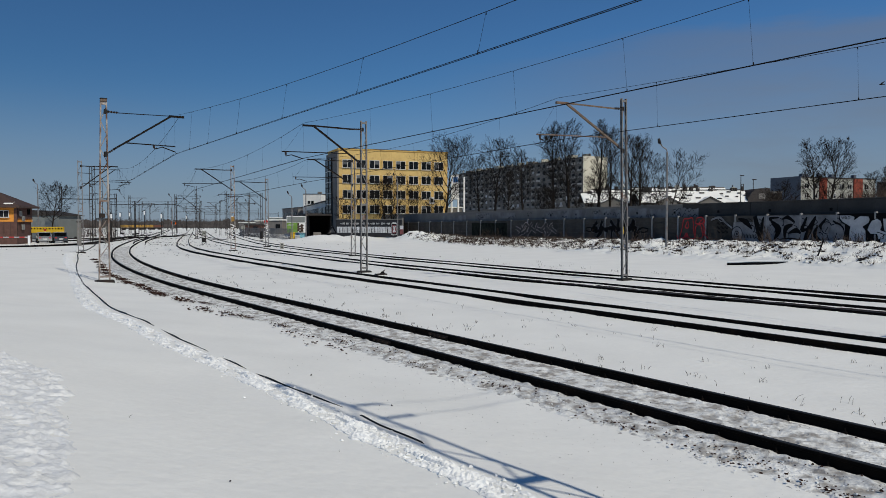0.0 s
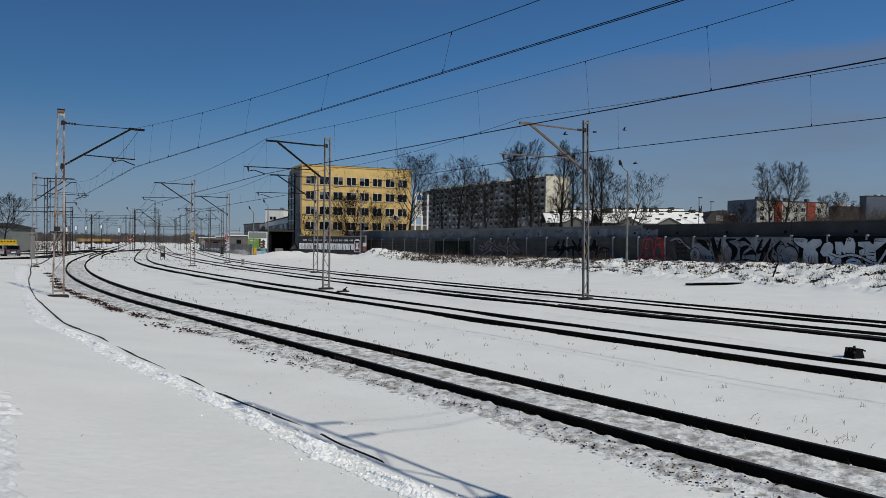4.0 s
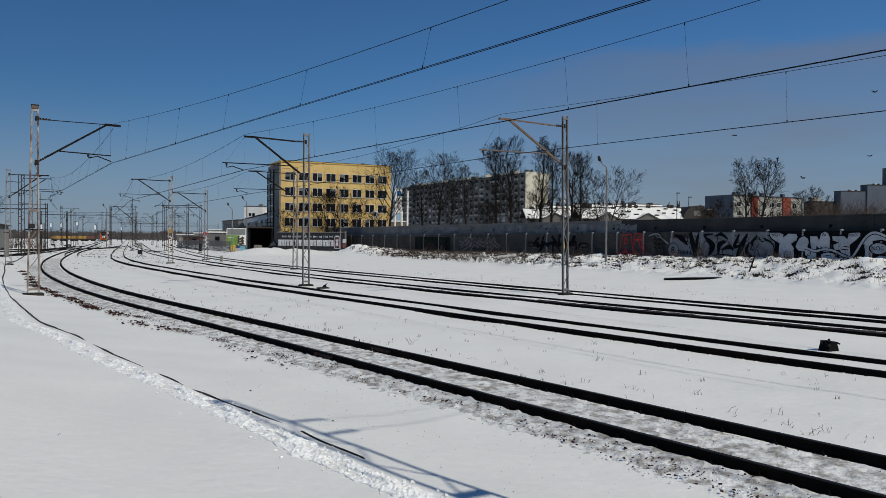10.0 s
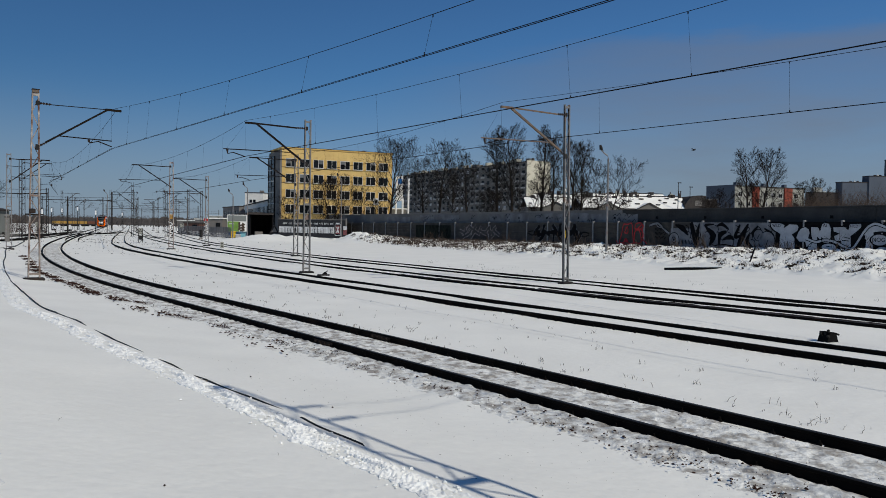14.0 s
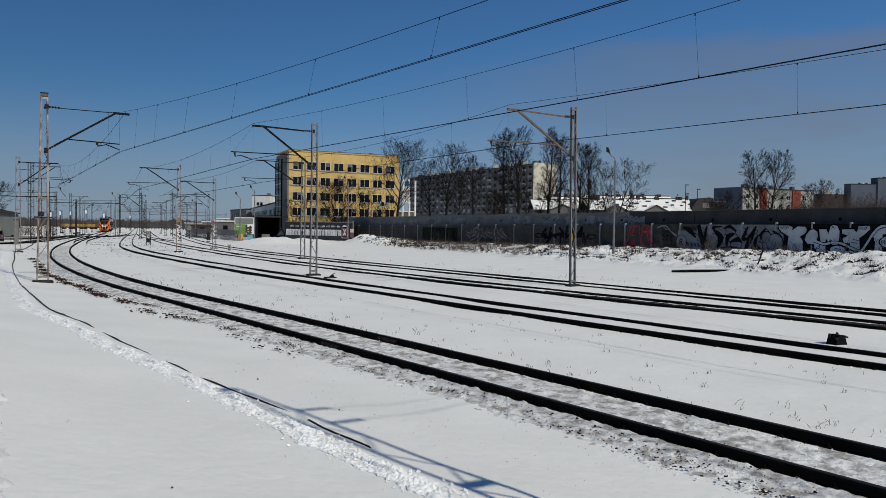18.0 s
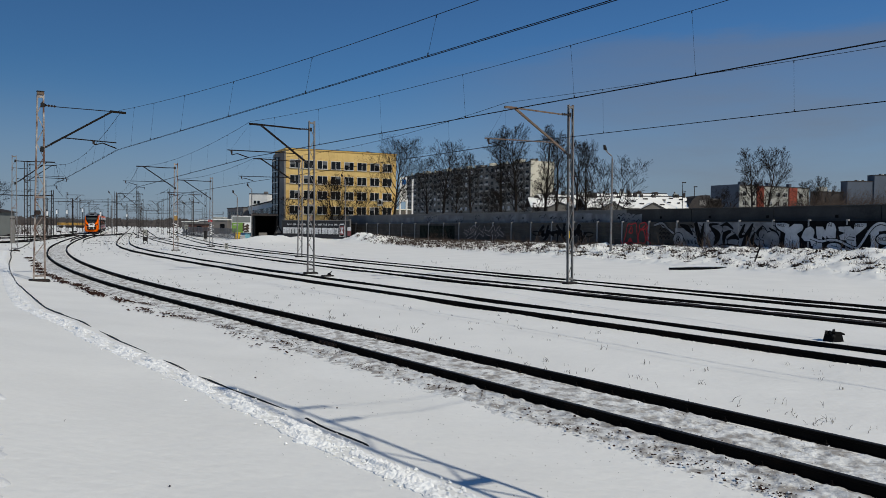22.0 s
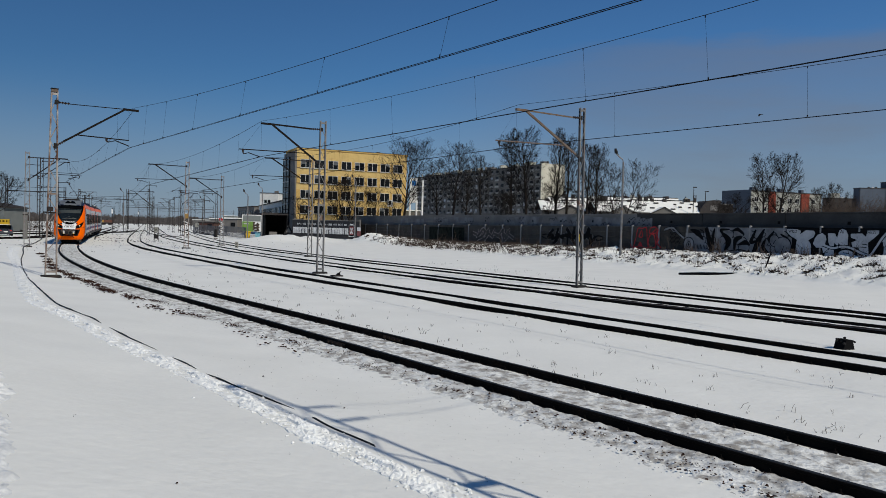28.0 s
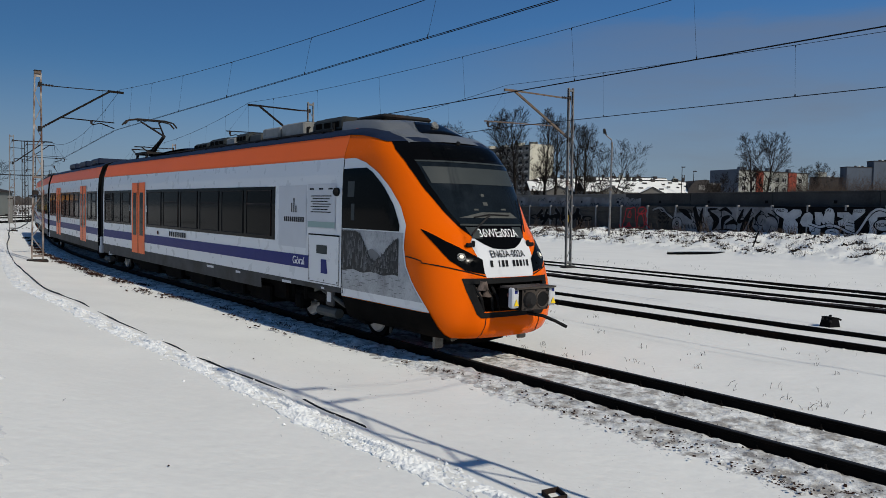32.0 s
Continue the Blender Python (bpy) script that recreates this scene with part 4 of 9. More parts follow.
def build_wall():
    # high retaining wall behind, one thickness, cast in long bays
    w = thing("retaining_wall", "long weathered grey concrete retaining wall", "wall", kind="structure")
    for k in range(18):
        sh = Shape()
        a, b = -30 + k * 8.0, -30 + k * 8.0 + 7.97
        (x0, y0), (x1, y1) = wall_point(a, -0.75), wall_point(b, -0.75)
        top = 4.18
        m = Matrix.Rotation(math.atan2(y1 - y0, x1 - x0), 3, "Z")
        sh.box(((x0 + x1) / 2, (y0 + y1) / 2, (top + 0.3) / 2), (7.97, 0.3, top - 0.3), m, bevel=0.02)
        sh.box(((x0 + x1) / 2, (y0 + y1) / 2, top + 0.05), (7.97, 0.38, 0.10), m, bevel=0.02)
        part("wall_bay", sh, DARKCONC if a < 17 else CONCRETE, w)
    patch = Shape()

    def on_wall(p, lift):
        x, y = wall_point(p.x, -0.595 + lift)
        return (x, y, p.y)

    rng = random.Random(19)
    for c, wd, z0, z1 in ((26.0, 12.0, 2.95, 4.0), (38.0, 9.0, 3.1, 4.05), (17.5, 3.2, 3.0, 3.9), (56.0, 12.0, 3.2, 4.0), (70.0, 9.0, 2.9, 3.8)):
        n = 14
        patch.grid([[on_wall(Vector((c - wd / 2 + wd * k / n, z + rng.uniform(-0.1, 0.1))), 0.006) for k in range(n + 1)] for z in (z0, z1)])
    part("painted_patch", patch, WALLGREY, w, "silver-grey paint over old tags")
    tags = Shape()
    for k in range(26):
        x, z = rng.uniform(16, 62), rng.uniform(3.0, 3.8)
        stroke(tags, spline([(x, z), (x - 0.3, z + rng.uniform(0.1, 0.35)), (x - 0.5, z - rng.uniform(0.0, 0.3)), (x - 0.9, z + 0.2), (x - 1.1, z)], 4), 0.05, 0, on_wall, 0.012)
    part("painted_tags", tags, PAINT_BLACK, w, "thin dark unreadable tags")
    for k in range(12):
        x, y = wall_point(-14 + 5.5 * k, -0.592)
        part("drain_hole", Shape().box((x, y, 3.55), (0.22, 0.03, 0.2), Matrix.Rotation(math.atan2(WALL_D.y, WALL_D.x), 3, "Z")), PAINT_BLACK, w)
    # panel fence in front: posts and panels
    f = thing("panel_fence", "low concrete panel fence covered in graffiti", "fence", kind="structure")
    post = Shape().box((0, 0, 1.2), (0.16, 0.18, 2.9), bevel=0.02).mesh("fence_post", POSTGREY)
    panel = Shape()
    for k in range(5):
        panel.box((0, 0, 0.2 + k * 0.485), (2.82, 0.07, 0.475), bevel=0.015)
    panel = panel.mesh("fence_panel", PANEL)
    turn = math.degrees(math.atan2(WALL_D.y, WALL_D.x))
    for k in range(-6, 26):
        run, nxt = -6.9 + 2.62 * k + 0.058 * k * k, -4.22 + 2.736 * k + 0.058 * k * k
        x, y = wall_point(run)
        zb = 0.83 - 0.0055 * max(0, run)
        part("fence_post", post, PANEL, f, m=pose(x, y, zb - 0.15, 0, 0, turn))
        x, y = wall_point((run + nxt) / 2)
        part("fence_panel", panel, PANEL, f, m=pose(x, y, zb, 0, 0, turn) @ Matrix.Diagonal(((nxt - run - 0.18) / 2.82, 1, 1, 1)))
    tangled_piece(f, 31.0, 23.4, 1.15, 2.85, 14, (PAINT_BLACK, PAINT_SILVER), 0.40, 0.035, "fat black tangled graffiti with a thin silver outline")
    tangled_piece(f, 48.0, 38.5, 1.1, 2.55, 21, (PANEL, PAINT_PINK), 0.34, 0.055, "jagged graffiti in faded pink outline")
    bubble_letters(f)
    for body, run, z, size in (("WILD", 0.72, 2.93, 0.28), ("Ai", -3.05, 2.97, 0.34), ("CHILD", -5.0, 2.94, 0.255), ("NOG", -6.72, 2.12, 0.36)):
        me = text_mesh(body, size, 0.002)
        me.materials.append(PAINT_BLACK)
        x, y = wall_point(run, 0.122)
        part("painted_word", me, PAINT_BLACK, f, m=pose(x, y, z, 90, 0, turn + 180))
    # red lettered piece
    red = Shape()

    def to_world(p, lift):
        x, y = wall_point(p.x, 0.085 + lift)
        return (x, y, p.y)

    for pts in ([(17.5, 1.3), (17.15, 2.2), (16.95, 2.92), (16.4, 2.95), (15.85, 3.0), (15.7, 2.1), (15.55, 1.3)], [(17.5, 1.3), (16.95, 1.32), (16.6, 1.72), (16.2, 1.3), (15.55, 1.3)], [(16.8, 2.2), (16.45, 2.75), (16.35, 2.2), (16.8, 2.2)],
                [(15.5, 1.35), (15.42, 2.3), (14.85, 2.4), (14.62, 1.4), (15.5, 1.35)], [(15.45, 2.55), (15.3, 2.98), (14.7, 3.08), (14.45, 2.8), (14.7, 2.55), (15.45, 2.55)], [(15.4, 2.3), (14.9, 2.7), (14.55, 2.95)],
                [(14.6, 2.5), (14.25, 2.0), (14.6, 1.7), (14.15, 1.5), (13.9, 1.3)], [(17.6, 1.22), (15.8, 1.16), (13.9, 1.12)], [(17.9, 1.5), (17.75, 1.2), (17.95, 1.0)], [(14.3, 2.9), (14.5, 2.2), (14.2, 1.5)]):
        stroke(red, spline(pts, 5), 0.095, 0, to_world, 0.006)
    red.add([to_world(Vector(q), 0.0065) for q in ((16.85, 1.34), (16.6, 1.66), (16.3, 1.34))], [(0, 1, 2)])
    part("painted_graffiti", red, PAINT_RED, f, "red outline graffiti on the panels")
    # dark sprayed block
    blk = Shape()
    stroke(blk, [(62.0, 1.75), (51.0, 1.75)], 1.75, 0, to_world, 0.003)
    part("painted_graffiti", blk, PAINT_MOSS, f, "black sprayed patch on the panels")


def build_mural():
    """The dark wall with a white mural band in front of the yellow office."""
    w = thing("mural_wall", "dark painted wall with a white mural frieze", "wall", kind="structure")
    a, b = Vector((-6.8, 126.5)), Vector((-18.9, 133.1))
    d = (b - a).normalized()
    m = Matrix.Rotation(math.atan2(d.y, d.x), 3, "Z")
    L = (b - a).length
    c = (a + b) / 2
    part("wall_panel", Shape().box((c.x, c.y, 1.7), (L, 0.3, 3.0), m, bevel=0.02), PAINT_SLATE, w)
    part("coping", Shape().box((c.x, c.y, 3.25), (L + 0.1, 0.4, 0.12), m, bevel=0.02), CONCRETE, w)
    n = Vector((d.y, -d.x))
    if n.y > 0:
        n = -n
    rng = random.Random(2)
    sh = Shape()

    def to_world(p, lift):
        q = a + d * p.x + n * (0.16 + lift)
        return (q.x, q.y, p.y)

    x = 2.4
    while x < L - 0.6:
        wd = rng.uniform(0.3, 0.62)
        if rng.random() < 0.96:
            stroke(sh, [(x, 0.95), (x, 2.0)], wd * 0.55, 0, to_world, 0.006)
            stroke(sh, [(x + wd * 0.5, 0.95), (x + wd * 0.5, 2.0)], wd * 0.3, 0, to_world, 0.006)
            stroke(sh, [(x - 0.1, 1.45 + rng.uniform(-0.4, 0.4)), (x + wd * 0.6, 1.45)], 0.16, 0, to_world, 0.010)
        x += wd + 0.07
    for k in range(44):
        x = 2.5 + k * 0.235
        if k % 9 not in (3, 8):
            stroke(sh, [(x, 2.38), (x, 2.72)], 0.07, 0, to_world, 0.006)
            stroke(sh, [(x - 0.04, 2.55 + rng.uniform(-0.14, 0.14)), (x + 0.12, 2.55)], 0.07, 0, to_world, 0.008)
    for k in range(30):
        x = 2.3 + (L - 2.9) * k / 29
        stroke(sh, [(x, 1.85), (x + 0.25, 1.85)], 0.3, 0, to_world, 0.007)
    stroke(sh, [(0.1, 0.75), (0.1, 1.6)], 0.7, 1, to_world, 0.006)
    stroke(sh, [(0.1, 1.6), (0.1, 2.2)], 0.7, 0, to_world, 0.006)
    stroke(sh, [(1.55, 0.6), (1.55, 2.6)], 1.1, 0, to_world, 0.006)
    stroke(sh, [(1.55, 0.7), (1.55, 2.5)], 0.95, 2, to_world, 0.008)
    stroke(sh, [(1.55, 0.9), (1.55, 2.3)], 0.8, 1, to_world, 0.010)
    stroke(sh, [(1.35, 1.1), (1.75, 2.1)], 0.22, 0, to_world, 0.012)
    stroke(sh, [(1.75, 1.1), (1.35, 2.1)], 0.22, 0, to_world, 0.012)
    stroke(sh, [(1.2, 2.65), (1.9, 2.65)], 0.2, 0, to_world, 0.012)
    part("painted_mural", sh, (PAINT_DULL, PAINT_FADED, PAINT_BLACK), w, "white bars and a red and white crest")
    # the gap up to the fence
    e = Vector(wall_point(94.0))
    c2 = (a + e) / 2
    v = (a - e)
    part("wall_panel", Shape().box((c2.x, c2.y, 1.9), (v.length + 0.2, 0.3, 3.2), Matrix.Rotation(math.atan2(v.y, v.x), 3, "Z"), bevel=0.02), CONCRETE, w)


def build_bank_lumps():
    """Broken snow, clods and earth on the bank below the fence."""
    rng = random.Random(77)
    snow, earth, sheet = Shape(), Shape(), Shape()
    rows = []
    for i in range(521):
        row = []
        for k in range(47):
            side = 0.12 + 9.3 * k / 46
            x, y = wall_point(-24 + 0.2 * i, side)
            row.append((x, y, bank_z(x, y) * (1 - smooth_step(7.6, 9.4, side)) + (ground_z(x, y) - 0.16) * smooth_step(7.6, 9.4, side)))
        rows.append(row)
    sheet.grid(rows)
    for f, face in enumerate(sheet.f):
        x, y, _z = sheet.v[face[0]]
        side = wall_side(x, y)
        patch = noise.noise((x * 0.33, y * 0.33, 9.0)) + 0.5 * noise.noise((x * 1.9, y * 1.9, 2.0)) + 0.6 * noise.noise((x * 4.6, y * 4.6, 6.0))
        if 0.8 < side < 7.4 and patch > 0.80:
            sheet.m[f] = 1
    solid("snow_bank", sheet, (SNOW, EARTH), "rough thawing snow bank with bare earth patches", "snow bank", kind="stuff", smooth=True)
    for _ in range(6500):
        run, side = rng.uniform(-22, 78), rng.uniform(0.4, 8.0)
        x, y = wall_point(run, side)
        rock(snow, (x, y, bank_z(x, y)), 0.02 + 0.085 * rng.random() ** 3, rng, flat=0.45)
    clumps = [(-20 + 90 * rng.random(), rng.uniform(0.9, 7.6), 0.10 + 0.34 * rng.random() ** 2) for _ in range(420)]
    for _ in range(9000):
        c = rng.choice(clumps)
        run, side = rng.gauss(c[0], c[2] * 1.3), rng.gauss(c[1], c[2] * 0.8)
        x, y = wall_point(run, max(0.5, side))
        rock(earth, (x, y, bank_z(x, y) + 0.01), 0.015 + 0.075 * rng.random() ** 2.5, rng, flat=0.9)
    twigs = Shape()
    for c in clumps:
        for _ in range(int(8 + 50 * c[2])):
            x, y = wall_point(rng.gauss(c[0], c[2]), max(0.5, rng.gauss(c[1], c[2])))
            p = Vector((x, y, bank_z(x, y)))
            h, a, b = rng.uniform(0.06, 0.34), rng.gauss(0, 0.5), rng.gauss(0, 0.5)
            twigs.tube([p, p + Vector((a * h * 0.4, b * h * 0.4, h * 0.6)), p + Vector((a * h, b * h, h))], [0.008, 0.006, 0.004], 3, cap=False)
    solid("dry_weeds", twigs, BUSH, "short dry weed clumps on the thawing bank", "weeds", kind="stuff")
    solid("snow_lumps", snow, SNOW, "broken snow lumps on the bank below the fence", "snow", kind="stuff")
    solid("earth_clods", earth, EARTH, "dark earth and rubble showing on the snowy bank", "earth", kind="stuff")


build_ground()
build_bank_lumps()
build_tracks()
build_bare_bed()
build_ballast()
build_trail()
build_wall()
build_mural()


# ---- overhead line ----
def lattice(t, h, w0, w1, material, foot=True):
    """Two channel legs and their zigzag bracing; local x runs across the pair."""
    for sgn in (-1, 1):
        leg = Shape()
        b, c = sgn * w0 / 2, sgn * w1 / 2
        n = 10
        rows = []
        for k in range(n + 1):
            x, z = b + (c - b) * k / n, h * k / n
            rows.append([(x - 0.03, -0.055, z), (x + 0.03, -0.055, z), (x + 0.03, -0.04, z), (x - 0.015, -0.04, z), (x - 0.015, 0.04, z), (x + 0.03, 0.04, z), (x + 0.03, 0.055, z), (x - 0.03, 0.055, z)])
        leg.grid(rows, closed=True)
        leg.add(rows[-1], [tuple(range(8))])
        part("leg", leg, material, t)
    z, k = 0.45, 0
    while z < h - 0.5:
        dz = 0.62
        a, b = (w0 + (w1 - w0) * z / h) / 2, (w0 + (w1 - w0) * (z + dz) / h) / 2
        s = 1 if k % 2 else -1
        part("brace", Shape().bar((-s * a, 0.05, z), (s * b, 0.05, z + dz), 0.012, 0.032), material, t)
        z, k = z + dz, k + 1
    for z in (0.25, h * 0.45, h - 0.12):
        a = w0 + (w1 - w0) * z / h
        part("batten", Shape().box((0, 0, z), (a, 0.10, 0.09)), material, t)
    if foot:
        part("footing", Shape().box((0, 0, 0.02), (w0 + 0.38, 0.42, 0.16), bevel=0.04), MAST_DARK, t)


def insulator(sh, p, q, slot=0):
    p, q = Vector(p), Vector(q)
    n = 4
    pts, rs = [p], [0.025]
    for k in range(n):
        pts += [p.lerp(q, (k + 0.15) / n), p.lerp(q, (k + 0.4) / n), p.lerp(q, (k + 0.8) / n)]
        rs += [0.03, 0.062, 0.03]
    sh.tube(pts + [q], rs + [0.025], 8, slot)


def bracket(t, h, L, material, pull=True, tie_w=0.075):
    """A cantilever over local +x: insulated tie and strut that meet short of the tip, the registration tube below and its steady arm."""
    zt, zs, zr, knee = h - 0.47, h - 2.38, h - 1.86, L - 0.62
    part("tie", Shape().bar((0.62, 0, zt - 0.02), (knee + 0.08, 0, zt + 0.02), tie_w, tie_w), material, t)
    part("strut", Shape().bar((0.42, 0, zs + 0.24), (knee, 0, zt - 0.01), 0.085, 0.085), material, t)
    part("tip_bar", Shape().bar((knee - 0.06, 0, zt + 0.015), (L, 0, zt + 0.01), 0.095, 0.095), material, t)
    for p, q in (((0.16, 0, zt), (0.62, 0, zt - 0.01)), ((0.12, 0, zs + 0.03), (0.46, 0, zs + 0.26))):
        ins = Shape()
        insulator(ins, p, q)
        part("insulator", ins, INSUL, t, "dark brown ribbed insulator")
    if pull:
        end, run = L + 1.12, [(L + 0.92, zr), (L + 0.9, zr - 0.23), (L + 0.62, zr - 0.15), (L + 0.02, zr - 0.32)]
        start = (1.0, zs + 0.58)
    else:
        end, run = L - 0.4, [(L - 1.36, zr), (L - 1.3, zr - 0.16), (L - 0.98, zr - 0.06), (L - 0.39, zr - 0.26)]
        start = (0.95, zs + 0.56)
    part("registration_tube", Shape().tube([(start[0], 0, start[1]), (end, 0, zr)], 0.028, 6), material, t)
    part("steady_arm", Shape().tube([(x, 0, z) for x, z in run], 0.026, 6), ARM, t)
    part("drop_insulator", Shape().tube([(run[0][0], 0, zr), (run[0][0], 0, zr - 0.1), (run[1][0], 0, run[1][1])], [0.06, 0.05, 0.025], 6), INSUL, t)
    for x in ((L - 0.03, L + 0.98) if pull else (L - 0.42, L - 0.9)):
        part("hanger", Shape().tube([(min(x, L - 0.03), 0, zt), (x, 0, zr)], 0.0035, 4), WIRE, t)
    for z, hh in ((zt, 0.2), (zs, 0.24)):
        part("base_bracket", Shape().box((0.09, 0, z), (0.16, 0.13, hh), bevel=0.02), MAST_DARK, t)


def cat_mast(x, y, h, turn, L, w0, w1, legs, arms, label, cap=False, z=None, lean=0.0, pull=True, tie_w=0.075):
    t = thing("overhead_line_mast", label, "mast", pose(x, y, ground_z(x, y) if z is None else z, 0, lean, turn), group="overhead line masts")
    lattice(t, h, w0, w1, legs)
    bracket(t, h, L, arms, pull, tie_w)
    if cap:
        part("cap_box", Shape().box((0, 0, h + 0.02), (w1 + 0.04, 0.2, 0.14), bevel=0.02), ARM_PALE, t, "faded ochre cap box")
        part("cap_lid", Shape().box((0, 0, h + 0.105), (w1 + 0.07, 0.24, 0.03)), MAST_DARK, t)
    return t


def heading(i, s):
    return math.degrees(TRACKS[i].at(s)[2])


pale, grey, dark = "tall lattice mast with peeling white paint and a rusty bracket arm", "grey galvanised lattice mast with a long bracket arm", "dark weathered lattice mast with a bracket arm"
M1 = cat_mast(-15.30, 33.9, 8.15, heading(0, 34), 3.5, 0.44, 0.23, MAST_RUST, ARM, pale, cap=True, lean=0.45, pull=False, tie_w=0.032)
# a rusty switch box hangs on the first mast
part("switch_box", Shape().box((-0.1, -0.12, 3.0), (0.24, 0.22, 0.2), bevel=0.03).box((0, 0, 2.85), (0.7, 0.05, 0.06)), MAST_DARK, M1, "rusty box on a cross bar")
M2 = cat_mast(-4.29, 40.8, 8.2, heading(1, 34) + 180, 3.45, 0.36, 0.30, MAST, ARM, grey)
M3 = cat_mast(8.35, 34.5, 8.3, heading(2, 16) + 180, 4.1, 0.30, 0.28, MAST, ARM_PALE, grey, lean=1.05, tie_w=0.06)
cat_mast(-7.25, 60.7, 8.1, heading(2, 47) + 180, 3.8, 0.34, 0.28, MAST, ARM, grey, tie_w=0.06)
# small plates on the third mast
part("number_plate", Shape().box((0, -0.09, 4.35), (0.30, 0.02, 0.12), bevel=0.005), LAMPWHITE, M3, "small white plate")
part("warning_plate", Shape().box((0, -0.09, 2.3), (0.14, 0.02, 0.34), bevel=0.005), SIGNYELLOW, M3, "yellow warning plate")
M4 = cat_mast(-20.4, 73.0, 8.3, heading(1, 72) + 180, 3.5, 0.42, 0.28, MAST_RUST, ARM, pale)
M5 = cat_mast(-19.9, 85.0, 7.75, heading(2, 75) + 180, 3.55, 0.36, 0.28, MAST, ARM, grey)
cat_mast(-32.2, 66.8, 8.2, heading(0, 70), 3.1, 0.42, 0.3, MAST, ARM, grey)
cat_mast(-45.5, 98.0, 10.2, heading(0, 105), 3.2, 0.4, 0.34, MAST_DARK, ARM, dark)
cat_mast(-43.0, 131.0, 7.9, heading(1, 135) + 180, 3.0, 0.36, 0.3, MAST_DARK, ARM, dark)
cat_mast(-38.0, 133.0, 7.9, heading(2, 135), 2.6, 0.36, 0.3, MAST_DARK, ARM, dark)
# the mast behind the camera whose shadow lies on the snow
MN = thing("overhead_line_mast", "tall lattice mast with thin rod arms beside the track", "mast", pose(3.55, 3.75, ground_z(3.55, 3.75), 0, 0, heading(0, -2)), group="overhead line masts")
lattice(MN, 8.2, 0.56, 0.25, MAST_RUST)
for za, zb, r in ((6.68, 6.95, 0.006), (6.02, 6.5, 0.008)):
    rod = part("arm_rod", Shape().tube([(0.05, 0, za), (4.1, 0, zb)], r, 6), ARM, MN)
    stub = Shape()
    insulator(stub, (0.15, 0, za), (0.75, 0, za + (zb - za) * 0.16))
    part("insulator", stub, INSUL, rod)
for i, s, side in ((0, 150, -1), (0, 190, -1), (0, 232, -1), (1, 175, 1), (1, 215, 1), (1, 260, 1), (1, 310, 1), (2, 170, 1), (2, 210, 1), (3, 120, 1), (3, 160, 1), (3, 200, 1)):
    x, y, a = TRACKS[i].at(s, 3.0 * side)
    cat_mast(x, y, 8.0, math.degrees(a) + (0 if side < 0 else 180), 2.9, 0.4, 0.3, MAST_FAR, MAST_FAR, dark)


def head_span(p, q, h0, h1, cross, label, matl, n=6):
    """Two tall masts with cross wires between them."""
    t = thing("head_span", label, "gantry", group="head spans")
    for (x, y), h in ((p, h0), (q, h1)):
        mast = part("tower", Shape().box((-0.16, 0, h / 2), (0.09, 0.12, h)).box((0.16, 0, h / 2), (0.09, 0.12, h)), matl, t, m=pose(x, y, -0.15))
        for k in range(int(h / 0.75)):
            part("rung", Shape().bar((-0.16, 0, 0.4 + 0.75 * k), (0.16, 0, 0.75 + 0.75 * k), 0.05, 0.06), matl, mast)
    for z, r in ((cross + 0.75, 0.035), (cross, 0.085)):
        part("cross_wire", Shape().tube([(*p, z), ((p[0] + q[0]) / 2, (p[1] + q[1]) / 2, z - 0.08), (*q, z)], r, 5), matl, t)
    for k in range(1, n):
        x, y = p[0] + (q[0] - p[0]) * k / n, p[1] + (q[1] - p[1]) * k / n
        part("dropper", Shape().tube([(x, y, cross + 0.1), (x, y, cross - 0.9), (x + 1.2, y, cross - 0.7)], 0.03, 4), matl, t)


head_span((-70.2, 138.2), (-60.0, 138.0), 9.5, 8.2, 7.1, "dark overhead head span across several tracks", MAST_DARK)
head_span((-93.2, 211.0), (-74.9, 211.4), 9.0, 10.5, 7.95, "dark overhead head span across several tracks", MAST_DARK)
head_span((-112.0, 310.0), (-78.0, 318.0), 9.2, 9.2, 7.4, "brown overhead head span across several tracks", MAST_FAR)
head_span((-130.0, 410.0), (-92.0, 420.0), 9.2, 9.2, 7.4, "brown overhead head span across several tracks", MAST_FAR)
ps = thing("line_post", "single dark post beside the sidings", "post", pose(-57.7, 140.9, -0.15))
part("shaft", Shape().tube([(0, 0, 0), (0, 0, 6.9)], [0.17, 0.12], 8), MAST_DARK, ps)
part("collar", Shape().tube([(0, 0, 5.2), (0, 0, 5.5)], 0.2, 8), MAST_DARK, ps)
cc = thing("concrete_post", "short grey concrete post beside the siding", "post", pose(-44.6, 92.1, -0.15, 0, 0, 20))
part("shaft", Shape().box((0, 0, 1.6), (0.5, 0.36, 3.2), bevel=0.04), CONCRETE, cc)
part("iron_band", Shape().box((0, 0, 2.9), (0.54, 0.40, 0.12), bevel=0.01), MAST_DARK, cc)


